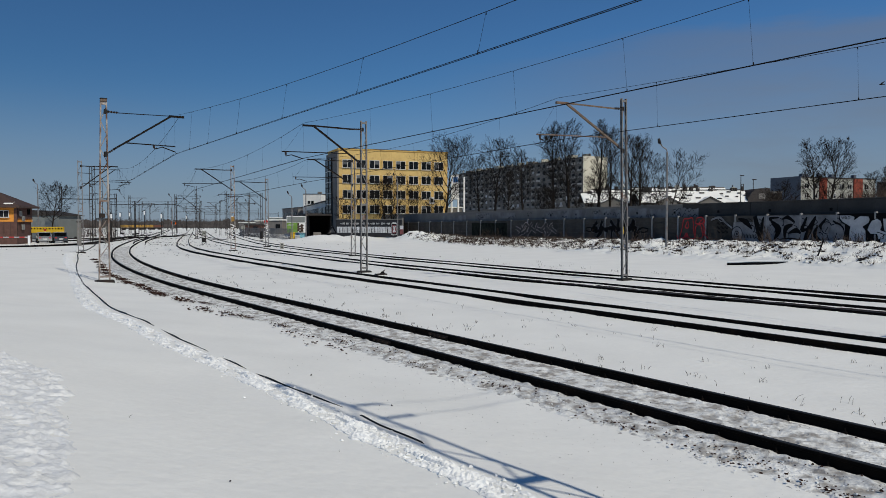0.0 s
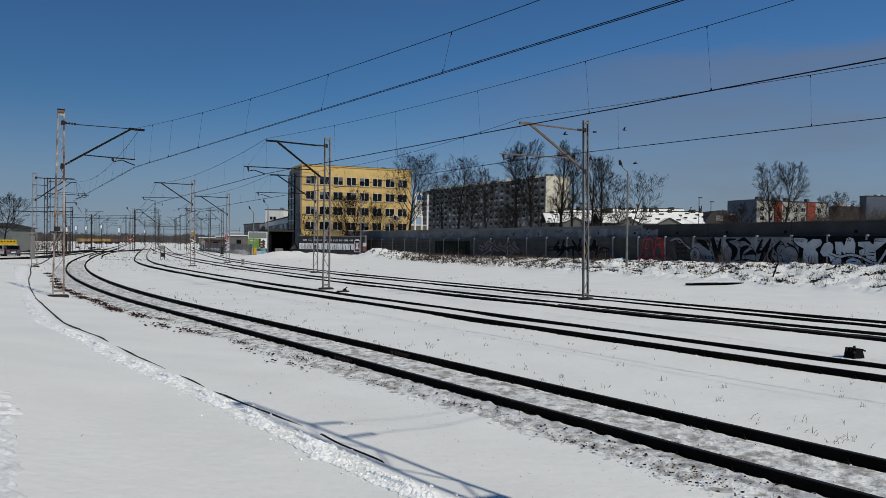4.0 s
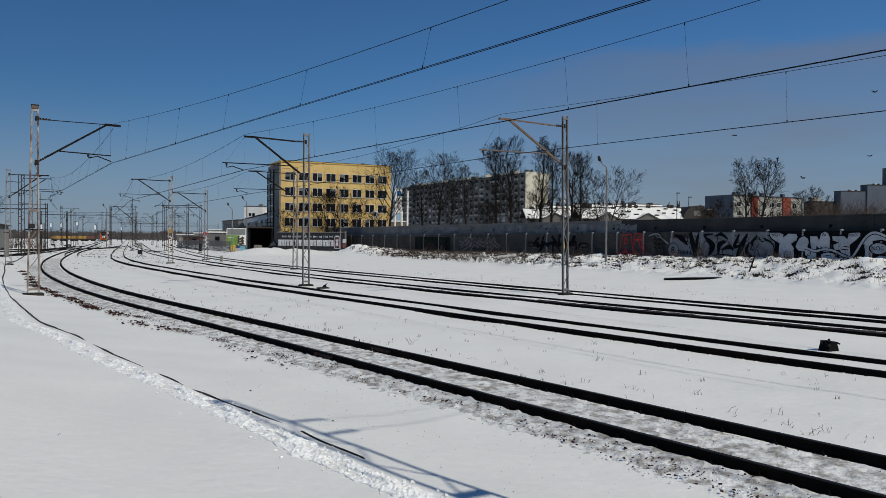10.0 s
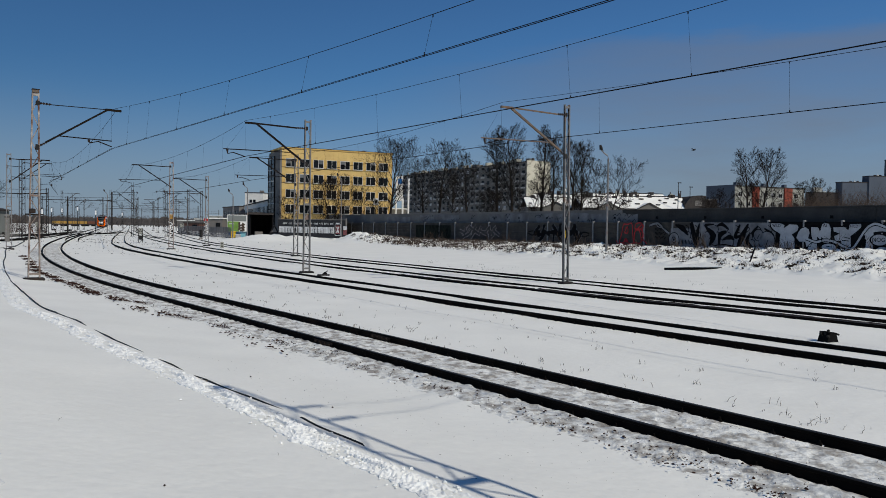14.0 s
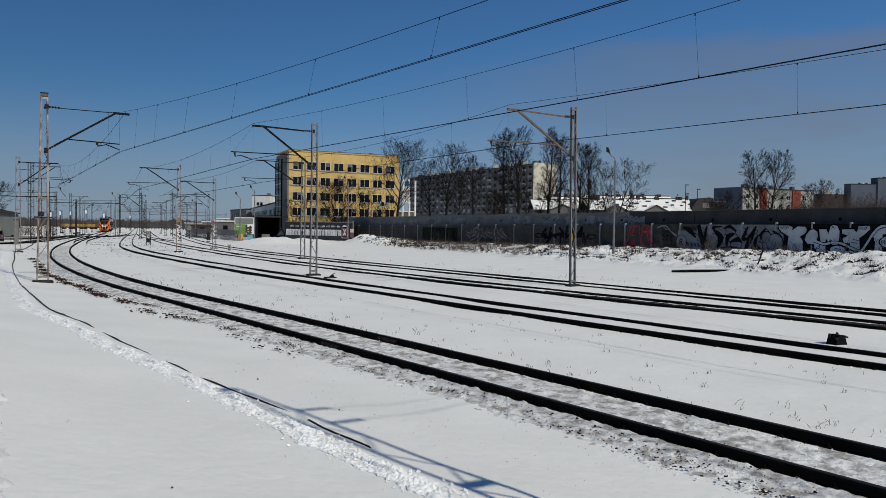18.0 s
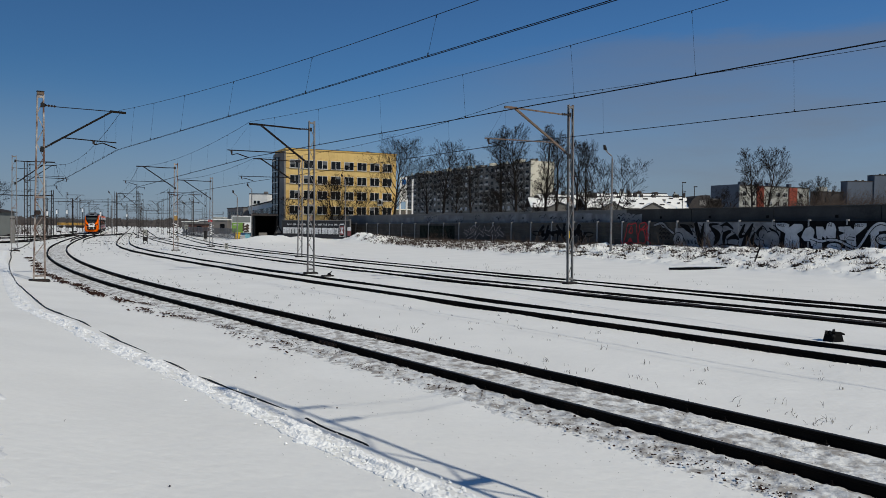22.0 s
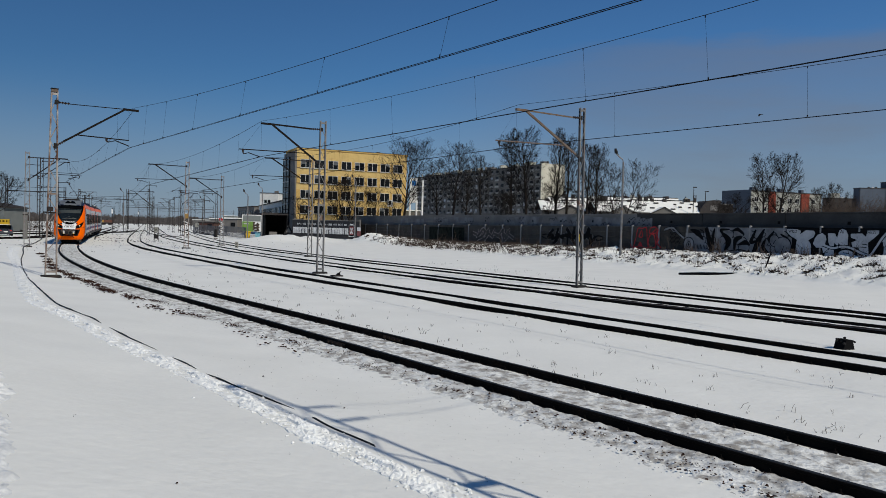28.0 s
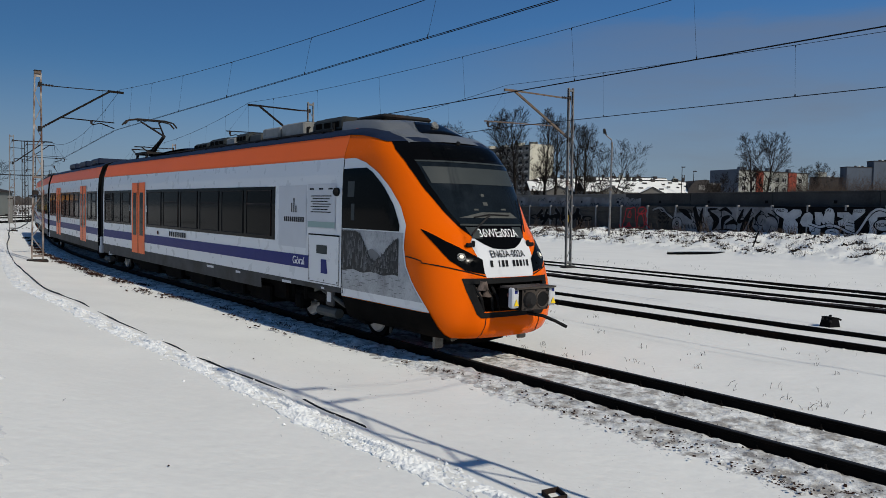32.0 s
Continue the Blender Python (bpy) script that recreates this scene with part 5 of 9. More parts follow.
def catenary(c0, c1, m0, m1, drops, r=0.008, sag=0.25):
    """Twin contact wires, the carrying wire over them and the droppers between, from one support to the next."""
    t = thing("overhead_wires", "dark twin contact wires hung from a carrying wire", "overhead wire", group="overhead wires")
    a, b = Vector(c0), Vector(c1)
    side = (b - a).cross(Vector((0, 0, 1))).normalized() * 0.03
    for s in (-1, 1):
        part("contact_wire", Shape().tube([a + side * s, b + side * s], r, 5), WIRE, t)
    c, d = Vector(m0), Vector(m1)

    def carrying(k):
        return c.lerp(d, k) - Vector((0, 0, sag * 4 * k * (1 - k)))

    part("carrying_wire", Shape().tube([carrying(k / 16) for k in range(17)], r, 5), WIRE, t)
    for k in drops:
        q, run = carrying(k), b - a
        p = a + run * min(1.0, max(0.0, (Vector((q.x, q.y)) - Vector((a.x, a.y))).dot(Vector((run.x, run.y))) / (run.x ** 2 + run.y ** 2)))
        dr = part("dropper", Shape().tube([p, q], 0.003, 4), WIRE, t)
        part("clamp", Shape().box(p + Vector((0, 0, 0.03)), (0.02, 0.03, 0.07)), WIRE, dr)
        part("upper_clamp", Shape().box(q - Vector((0, 0, 0.03)), (0.02, 0.02, 0.05)), WIRE, dr)


# first track: over the near mast to the first visible one and on
catenary((-12.59, 35.52, 5.83), (10.3, -0.4, 5.86), (-12.5, 35.6, 7.66), (10.5, -0.25, 6.86), [0.06, 0.13, 0.22, 0.33, 0.455, 0.58, 0.76], 0.0076, 0.53)
catenary((-12.59, 35.52, 5.83), (-29.6, 68.4, 5.75), (-12.4, 35.65, 7.66), (-29.4, 68.3, 7.6), [k / 8 for k in range(1, 8)], 0.0095, 0.9)
catenary((-29.6, 68.4, 5.75), (-42.4, 100.5, 5.75), (-29.4, 68.3, 7.6), (-42.4, 100.5, 7.4), [k / 6 for k in range(1, 6)], 0.012, 0.5)
# second track
catenary((-7.2, 39.0, 5.93), (13.4, 5.6, 6.0), (-7.2, 39.0, 7.74), (13.2, 5.4, 7.85), [0.08, 0.2, 0.33, 0.46, 0.58, 0.675, 0.86], 0.0076, 0.5)
catenary((-7.2, 39.0, 5.93), (-23.6, 71.4, 5.75), (-7.2, 39.0, 7.74), (-23.4, 71.6, 7.72), [k / 8 for k in range(1, 8)], 0.0095, 0.55)
catenary((-23.6, 71.4, 5.75), (-45.8, 130.0, 5.75), (-23.4, 71.6, 7.72), (-45.8, 130.0, 7.4), [k / 9 for k in range(1, 9)], 0.012, 0.6)
catenary((-45.8, 130.0, 5.75), (-75.0, 220.0, 5.75), (-45.8, 130.0, 7.4), (-75.0, 220.0, 7.4), [k / 9 for k in range(1, 9)], 0.016, 0.4)
# third track
catenary((4.95, 32.25, 6.13), (17.2, 8.0, 5.55), (4.9, 32.2, 7.9), (17.1, 8.0, 6.82), [0.22, 0.5], 0.0076, 0.13)
catenary((4.95, 32.25, 6.13), (-10.4, 59.1, 5.85), (4.9, 32.2, 7.9), (-10.6, 59.0, 7.6), [k / 7 for k in range(1, 7)], 0.0095, 0.6)
catenary((-10.4, 59.1, 5.85), (-23.2, 83.5, 5.6), (-10.6, 59.0, 7.6), (-23.0, 83.6, 7.3), [k / 6 for k in range(1, 6)], 0.012, 0.4)
catenary((-23.2, 83.5, 5.6), (-40.0, 131.0, 5.7), (-23.0, 83.6, 7.3), (-40.0, 131.0, 7.3), [k / 8 for k in range(1, 8)], 0.014, 0.4)
# more dark ladder masts in the yard throat, with insulator arms
for px, Y, top in ((180, 118, 318), (193, 112, 326), (311, 150, 344), (347, 175, 330), (352, 205, 346), (246, 210, 352), (298, 240, 356), (420, 215, 350), (400, 170, 338), (441, 150, 340), (162, 102, 296), (383, 260, 362), (330, 300, 364)):
    h = 2.7 + (396 - top) / 1330 * Y
    t = thing("ladder_mast", "dark narrow ladder mast with short cross arms", "mast", pose((px - 784) / 1330 * Y, Y, -0.15, 0, 0, 10), group="ladder masts")
    for o in (-0.17, 0.17):
        part("leg", Shape().box((o, 0, h / 2), (0.07, 0.09, h)), MAST_FAR, t)
    for k in range(int(h / 0.9)):
        part("rung", Shape().box((0, 0, 0.5 + 0.9 * k), (0.34, 0.06, 0.07)), MAST_FAR, t)
    for z, d in ((h - 0.9, 1.6), (h - 2.3, 1.1)):
        s = 1 if px % 2 else -1
        arm = part("cross_arm", Shape().bar((0, 0, z), (s * d, 0, z + 0.1), 0.05, 0.07), ARM, t)
        part("insulator", Shape().tube([(s * d, 0, z + 0.1), (s * d, 0, z - 0.12), (s * d, 0, z - 0.3)], [0.05, 0.09, 0.04], 6), INSUL, arm)
part("warning_plate", Shape().box((0, -0.12, 3.1), (0.34, 0.02, 0.45), bevel=0.005), OCHRE, M4, "faded orange plate")
part("plate_face", Shape().box((0, -0.135, 3.22), (0.3, 0.02, 0.26), bevel=0.005), LAMPWHITE, M4)
part("warning_plate", Shape().box((0, -0.10, 3.0), (0.32, 0.02, 0.26), bevel=0.005), MAST_RUST, M2, "rusty plate")


# ---- buildings ----
def along(a, b):
    """A facade frame: local x from a to b, local -y outwards to the viewer, z up."""
    a, b = Vector(a), Vector(b)
    d = b - a
    return pose(a.x, a.y, 0, 0, 0, math.degrees(math.atan2(d.y, d.x))), d.length


def window_mesh(w, h, panes):
    """A frame ring, a mullion, a sill, and one pane set back."""
    b = 0.08
    loops = []
    for e, y in ((0, 0.06), (0, -0.06), (b, -0.06), (b, 0.06)):
        x, z = w / 2 - e, h / 2 - e
        loops.append([(-x, y, -z), (x, y, -z), (x, y, z), (-x, y, z)])
    ring = Shape()
    ring.grid(loops + [loops[0]], closed=True)
    return ring.mesh("window_frame", FRAME), Shape().box((-w / 4, -0.01, 0), (w / 2 - 0.06, 0.03, h - 0.02)).mesh("pane", WINDOW), Shape().box((0, 0, 0), (b, 0.11, h - 2 * b)).mesh("mullion", FRAME), Shape().box((0, -0.08, -h / 2 - 0.04), (w + 0.15, 0.22, 0.05)).mesh("sill", FRAME)


def place_window(parent, meshes, m, blind=0, sheen_drop=0.9):
    fr, pn, mu, si = meshes
    win = part("window", fr, FRAME, parent, m=m)
    for x in (0.0, -max(v.co.x for v in pn.vertices) - min(v.co.x for v in pn.vertices)):
        part("pane", pn, WINDOW, win, m=pose(x, 0, 0))
    if blind:
        xs = [v.co.x for v in pn.vertices]
        zs = max(v.co.z for v in pn.vertices)
        w, x = max(xs) - min(xs), (max(xs) + min(xs)) / 2
        # a grey sheet on one pane, painted as its reflection
        part("blind", Shape().box((x if blind < 3 else -x, -0.03, zs * (1 - sheen_drop)), (w - 0.06, 0.012, 2 * zs * sheen_drop - 0.1)), PANE_SHEEN, win, "grey reflection painted on the pane")
    part("mullion", mu, FRAME, win)
    part("sill", si, FRAME, win)


def facade_windows(parent, rows, cols, x0, dx, z0, dz, w, h, panes, skip=()):
    meshes = window_mesh(w, h, panes)
    for r in range(rows):
        for c in range(cols):
            if (r, c) not in skip:
                key = (r * 7 + c * 5 + cols) % 11
                place_window(parent, meshes, pose(x0 + dx * c, -0.06, z0 + dz * r), (1 if key % 2 else 3) if key < 3 or (r == rows - 1 and key < 6) else 0, 0.35 + 0.09 * (key % 7))


def build_office():
    m, L = along((-20.2, 146.0), (0.9, 154.5))
    t = thing("office_building", "four-storey yellow-clad office block with white-framed windows", "building", m)
    D, H, z0 = 9.0, 16.6, 0.3
    body = Shape().box((L / 2, D / 2, H / 2 + z0), (L, D, H))
    part("wall", body, YELLOW, t)
    part("side_wall", Shape().box((-0.16, D / 2 + 0.05, H / 2 + z0 - 0.2), (0.3, D + 0.1, H - 0.4)), CONCRETE, t, "weathered grey end wall")
    stair = part("stair_glazing", Shape().box((-0.40, 6.4, H / 2 - 0.2), (0.2, 5.0, H - 1.6)), WINDOW, t, "dark glazed stair strip")
    for k in range(14):
        part("glazing_bar", Shape().box((-0.52, 6.4, 0.9 + 1.1 * k), (0.06, 5.0, 0.14)), FRAME if k % 2 else MAST_DARK, stair)
    for y in (3.95, 6.4, 8.85):
        part("glazing_post", Shape().box((-0.53, y, H / 2 - 0.2), (0.07, 0.16, H - 1.6)), MAST_DARK, stair)
    part("parapet", Shape().box((L / 2, D / 2, H + z0 + 0.12), (L + 0.3, D + 0.3, 0.25)), YELLOW_TRIM, t)
    for k in range(5):
        part("cladding_band", Shape().box((L / 2, -0.03, 2.4 + 2.95 * k), (L - 0.02, 0.06, 1.65)), YELLOW_TRIM, t)
    ribs = Shape()
    for k in range(int(L / 0.55)):
        ribs.box((0.3 + 0.55 * k, -0.012, H / 2 + z0), (0.05, 0.025, H - 0.1))
    part("cladding_ribs", ribs, YELLOW, t)
    facade_windows(t, 5, 8, 1.75, 2.72, 2.4, 2.95, 2.05, 1.65, 2)
    for x, y in ((4, 5), (9, 6), (15, 6), (18, 4)):
        part("roof_vent", Shape().box((x, y, H + z0 + 0.5), (0.7, 0.7, 0.7), bevel=0.05), DARKROOF, t)
    part("roof_edge", Shape().box((L / 2, -0.12, H + z0 + 0.27), (L + 0.4, 0.12, 0.07)), MAST_DARK, t)
    for k in range(5):
        part("joint_strip", Shape().box((L / 2, -0.075, 2.4 + 2.95 * k - 0.86), (L, 0.03, 0.07)), BROWNWALL, t)
    part("wall_notice", Shape().box((19.3, -0.09, 7.2), (1.1, 0.04, 1.4)), CURTAIN, t, "pale notice sheet with dark writing")
    part("notice_mark", Shape().box((19.3, -0.12, 7.25), (0.5, 0.02, 0.8), Matrix.Rotation(0.2, 3, "Y")), T_TEXTB, t)


def build_block():
    """Ten-storey slab with rows of loggias on its long shaded front."""
    a, b = (54.0, 290.0), (7.5, 392.0)
    m, L = along(b, a)
    t = thing("apartment_block", "long ten-storey grey concrete apartment block with pale gable", "building", m)
    H, D = 28.0, 11.0
    part("wall", Shape().box((L / 2, D / 2, H / 2), (L, D, H)), PANELBLOCK, t)
    part("gable", Shape().box((L + 0.12, D / 2, H / 2 + 0.3), (0.25, D + 0.3, H + 0.6)), GABLE, t, "pale rendered gable end")
    fr = Shape().box((0, 0, 0), (1.7, 0.12, 1.45)).mesh("window", WINDOW)
    cur = Shape().box((0, 0, 0), (1.5, 0.12, 1.4)).mesh("window", CURTAIN)
    bal = Shape().box((0, -0.45, 0), (2.3, 0.1, 0.8)).box((-1.15, -0.2, 0), (0.1, 0.5, 0.8)).box((1.15, -0.2, 0), (0.1, 0.5, 0.8)).mesh("balcony", BALCONY)
    rng = random.Random(8)
    n = 26
    for f in range(10):
        for c in range(n):
            x, z = 2.2 + (L - 4.4) * c / (n - 1), 1.9 + 2.72 * f
            if c % 4 != 3:
                part("balcony", bal, BALCONY, t, m=pose(x, 0, z - 0.35))
            part("window", cur if rng.random() < 0.14 else fr, WINDOW, t, m=pose(x, -0.04, z + (0.35 if c % 4 != 3 else 0)))
    for k in range(26):
        x = 3 + (L - 6) * k / 25
        part("roof_pipe", Shape().box((x, 2.0 + 3 * (k % 3), H + 0.9), (0.5, 0.5, 1.5 + 0.5 * (k % 2))), DARKROOF if k % 3 else GABLE, t)
    for k in range(11):
        x = 5 + (L - 10) * k / 10
        part("roof_housing", Shape().box((x, 5, H + 0.9), (2.4 if k % 3 else 4.5, 2.6, 1.8 + 0.7 * (k % 2)), bevel=0.05), GABLE if k % 2 else PANELBLOCK, t)
    part("roof_edge", Shape().box((L / 2, D / 2, H + 0.1), (L + 0.3, D + 0.4, 0.3)), DARKROOF, t)


def build_red_block():
    m, L = along((104.0, 219.0), (131.5, 229.0))
    t = thing("apartment_block", "four-storey white block with red stair towers and blue-grey gable", "building", m)
    H, D = 15.9, 11.2
    part("wall", Shape().box((L / 2, D / 2, H / 2), (L, D, H)), PALERENDER, t)
    part("gable", Shape().box((-0.14, D / 2, H / 2 + 0.2), (0.28, D + 0.4, H + 0.5)), BLUEGREY, t, "plain blue-grey gable")
    part("roof_edge", Shape().box((L / 2, D / 2, H + 0.15), (L + 0.4, D + 0.4, 0.3)), DARKROOF, t)
    for x, tw in ((8.4, 2.7), (22.0, 3.4)):
        part("stair_tower", Shape().box((x, -0.15, H / 2), (tw, 0.5, H)), REDWALL, t, "brick-red stair tower")
    facade_windows(t, 5, 2, 2.2, 3.4, 2.2, 2.85, 1.7, 1.5, 2)
    facade_windows(t, 5, 3, 12.6, 3.1, 2.2, 2.85, 1.7, 1.5, 2)
    facade_windows(t, 5, 1, 25.6, 3.1, 2.2, 2.85, 1.7, 1.5, 2)
    for x in (5.5, 6.8, 12, 17, 26):
        part("chimney", Shape().box((x, 5, H + 0.9), (1.1, 1.2, 1.4), bevel=0.04), BLUEGREY, t)
    # the low brown range to its right, and stepped grey gables beyond
    for p, q, h, matl, lab in (((112.0, 191.5), (119.4, 191.5), 12.9, DARKROOF, "dark brown low block with small chimneys"), ((119.5, 190.0), (126.5, 190.0), 15.7, BLUEGREY, "plain blue-grey gable of a housing block"), ((126.6, 189.6), (132.2, 189.6), 17.4, BLUEGREY, "plain blue-grey gable of a housing block"), ((132.3, 189.0), (153.0, 189.0), 21.9, BLUEGREY, "tall plain grey gable of a housing block")):
        mm, LL = along(p, q)
        b = thing("housing_block", lab, "building", mm, group="far housing blocks")
        part("wall", Shape().box((LL / 2, 1.5, h / 2), (LL, 3, h)), matl, b)
        part("roof_edge", Shape().box((LL / 2, 1.5, h + 0.1), (LL + 0.1, 3.2, 0.2)), DARKROOF, b)
        for k in range(3):
            part("chimney", Shape().box((LL * (0.5 + 0.14 * k), 2, h + 0.35), (0.45, 0.45, 0.5), bevel=0.03), WHITEWALL if k == 1 else DARKROOF, b)
    x, y = 114.5, 193.5
    hb = thing("roof_house", "small white lift housing on a flat roof", "building", pose(x, y, 13.0))
    part("wall", Shape().box((0, 0, 0.8), (2.4, 1.5, 1.2), bevel=0.05), PALERENDER, hb)


def build_low_roofs():
    rng = random.Random(17)
    for x, Y, w, zt, ze, gables in ((49.5, 170, 9.5, 10.0, 7.5, 1), (59.0, 170, 9.5, 10.3, 7.5, 1), (67.0, 171, 6.5, 10.4, 7.6, 0), (39.0, 178, 11.0, 10.0, 7.6, 1), (45.5, 196, 12.0, 11.6, 9.0, 0), (58.0, 198, 14.0, 12.2, 9.4, 0), (71.0, 200, 12.0, 12.4, 9.4, 0)):
        h = thing("row_house", "low dark-walled house with a snow-covered roof and chimneys", "house", pose(x, Y, 0, 0, 0, rng.uniform(-2, 3)), group="low houses behind the wall")
        part("wall", Shape().box((0, 5.5, ze / 2), (w - 0.2, 10, ze)), PANELBLOCK, h)
        slope = Shape()
        slope.grid([[(s * (w / 2 + 0.1), 0.1 + 5.4 * k, ze + (zt - ze) * k) for s in (-1, 1)] for k in (0, 0.5, 1)])
        slope.grid([[(s * (w / 2 + 0.1), 0.1 + 5.4 * k, ze - 0.3 + (zt - ze) * k) for s in (-1, 1)] for k in (0, 1)], flip=True)
        slope.grid([[(s * (w / 2 + 0.1), 0.1, ze - q) for s in (-1, 1)] for q in (0.3, 0)])
        part("roof", slope, SNOW, h, "snow-covered roof slope")
        part("roof_back", Shape().add([(-w / 2 - 0.1, 5.5, zt - 0.02), (w / 2 + 0.1, 5.5, zt - 0.02), (w / 2 + 0.1, 10.8, ze), (-w / 2 - 0.1, 10.8, ze)], [(0, 1, 2, 3)]), DARKROOF, h)
        part("eave", Shape().box((0, 0.05, ze - 0.35), (w + 0.3, 0.3, 0.25)), DARKROOF, h)
        part("ridge", Shape().box((0, 5.5, zt + 0.05), (w, 0.35, 0.22)), DARKROOF, h)
        if gables:
            for gx in (0.1 * w,):
                gw = w * 0.27
                part("gable", Shape().prism([(gx - gw, ze - 2.2), (gx + gw, ze - 2.2), (gx + gw, ze - 0.3), (gx, ze + 1.0), (gx - gw, ze - 0.3)], 1.6, Matrix.Rotation(radians(90), 4, "X") @ Matrix.Translation((0, 0, -0.3))), PANELBLOCK, h, "dark grey front gable")
                for s in (-1, 1):
                    part("gable_roof", Shape().grid([[(gx + s * (gw + 0.35) * k, y, ze + 1.14 - 1.45 * k) for y in (-1.5, 3.0)] for k in (0, 1)]), SNOW, h)
                    part("gable_trim", Shape().bar((gx, -1.52, ze + 1.08), (gx + s * (gw + 0.35), -1.52, ze - 0.38), 0.1, 0.16), DARKROOF, h)
        for c in range(6):
            k = rng.uniform(0.2, 0.85)
            part("roof_window", Shape().box((-w * 0.42 + w * 0.168 * c, 0.1 + 5.4 * k, ze + (zt - ze) * k + 0.12), (rng.uniform(0.5, 1.1), 0.5, 0.28)), DARKROOF, h)
        for c in range(4):
            cx, cz = rng.uniform(-0.46, 0.46) * w, zt + rng.uniform(0.1, 0.75)
            ch = part("chimney", Shape().box((cx, 5.3, (zt - 0.6 + cz) / 2), (rng.uniform(0.5, 1.3), 0.7, cz - zt + 0.9), bevel=0.03), PALERENDER if rng.random() < 0.25 else DARKROOF, h)
            for o in ((-0.25, 0.25) if c == 1 else (0.1,) if c == 3 else ()):
                part("chimney_cowl", Shape().tube([(cx + o, 5.3, cz + 0.1), (cx + o, 5.3, cz + 0.55), (cx + o, 5.3, cz + 0.6), (cx + o, 5.3, cz + 0.75)], [0.1, 0.1, 0.2, 0.12], 6), DARKROOF, ch)
    # dark tarred shed with an arched roof
    s = thing("arched_shed", "dark shed with a low arched roof", "shed", pose(72.0, 171, 0, 0, 0, 0))
    arc = [(2.3, 10.6), (0.4, 10.6)] + [(0.4 + 3.2 * math.cos(a), 7.0 + 3.6 * math.sin(a)) for a in np.linspace(math.pi / 2, math.pi, 9)]
    part("roof", Shape().prism([(2.3, 0)] + arc + [(-2.8, 0)], 10, Matrix.Rotation(radians(90), 4, "X") @ Matrix.Translation((0, 0, -10))), DARKROOF, s)
    part("door", Shape().box((0.5, -0.06, 8.8), (1.6, 0.1, 1.2)), GREYWALL, s)
    b = thing("dark_annex", "low dark annex behind the wall", "shed", pose(76.0, 172, 0))
    part("wall", Shape().box((0, 4, 4.85), (3.0, 8, 9.7)), DARKROOF, b)
    part("roof_edge", Shape().box((0, 4, 9.75), (3.2, 8.2, 0.25)), GREYWALL, b)
    for px, Y, z in ((1310, 170, 13.6), (1332, 172, 12.8)):
        x = (px - 784) / 1330 * Y
        lp = thing("street_lamp", "thin dark street lamp post behind the wall", "street lamp", pose(x, Y, 0), group="street lamps")
        part("pole", Shape().tube([(0, 0, 0), (0, 0, z - 0.2)], [0.12, 0.07], 6), MAST_DARK, lp)
        part("lamp_head", Shape().box((0.25, 0, z - 0.2), (0.9, 0.3, 0.2), bevel=0.05), MAST_DARK, lp)
    # pale low buildings under the trees
    for x, Y, w, h, matl, lab in ((6.5, 150, 5.5, 4.1, BEIGE, "beige low shed behind the wall"), (14.0, 155, 9.5, 4.2, BEIGE, "beige low shed behind the wall"), (40.0, 160, 16, 4.9, WHITEWALL, "white low hall behind the wall"), (2.0, 165, 4.5, 6.0, PANELBLOCK, "grey low hall behind the wall")):
        b = thing("low_shed", lab, "shed", pose(x, Y, 0))
        part("wall", Shape().box((0, 3, h / 2), (w, 6, h)), matl, b)
        part("roof", Shape().box((0, 3, h + 0.1), (w + 0.4, 6.4, 0.2)), SNOW, b, "snow-covered flat roof")
    # tall white sign pylon
    p = thing("sign_pylon", "tall white sign pylon with a small blue emblem", "sign", pose(2.5, 158.0, 0))
    part("board", Shape().box((0, 0, 10.2), (1.5, 0.5, 5.2), bevel=0.05), POSTERWHITE, p)
    part("emblem", Shape().box((0.1, -0.28, 11.7), (0.9, 0.06, 1.1), bevel=0.05), SIGNBLUE, p)
    for x in (-0.7, 0.7, 1.9):
        part("post", Shape().tube([(x, 0, 0), (x, 0, 12.4 if x > 1 else 8.2)], 0.2, 8), POSTERWHITE, p)


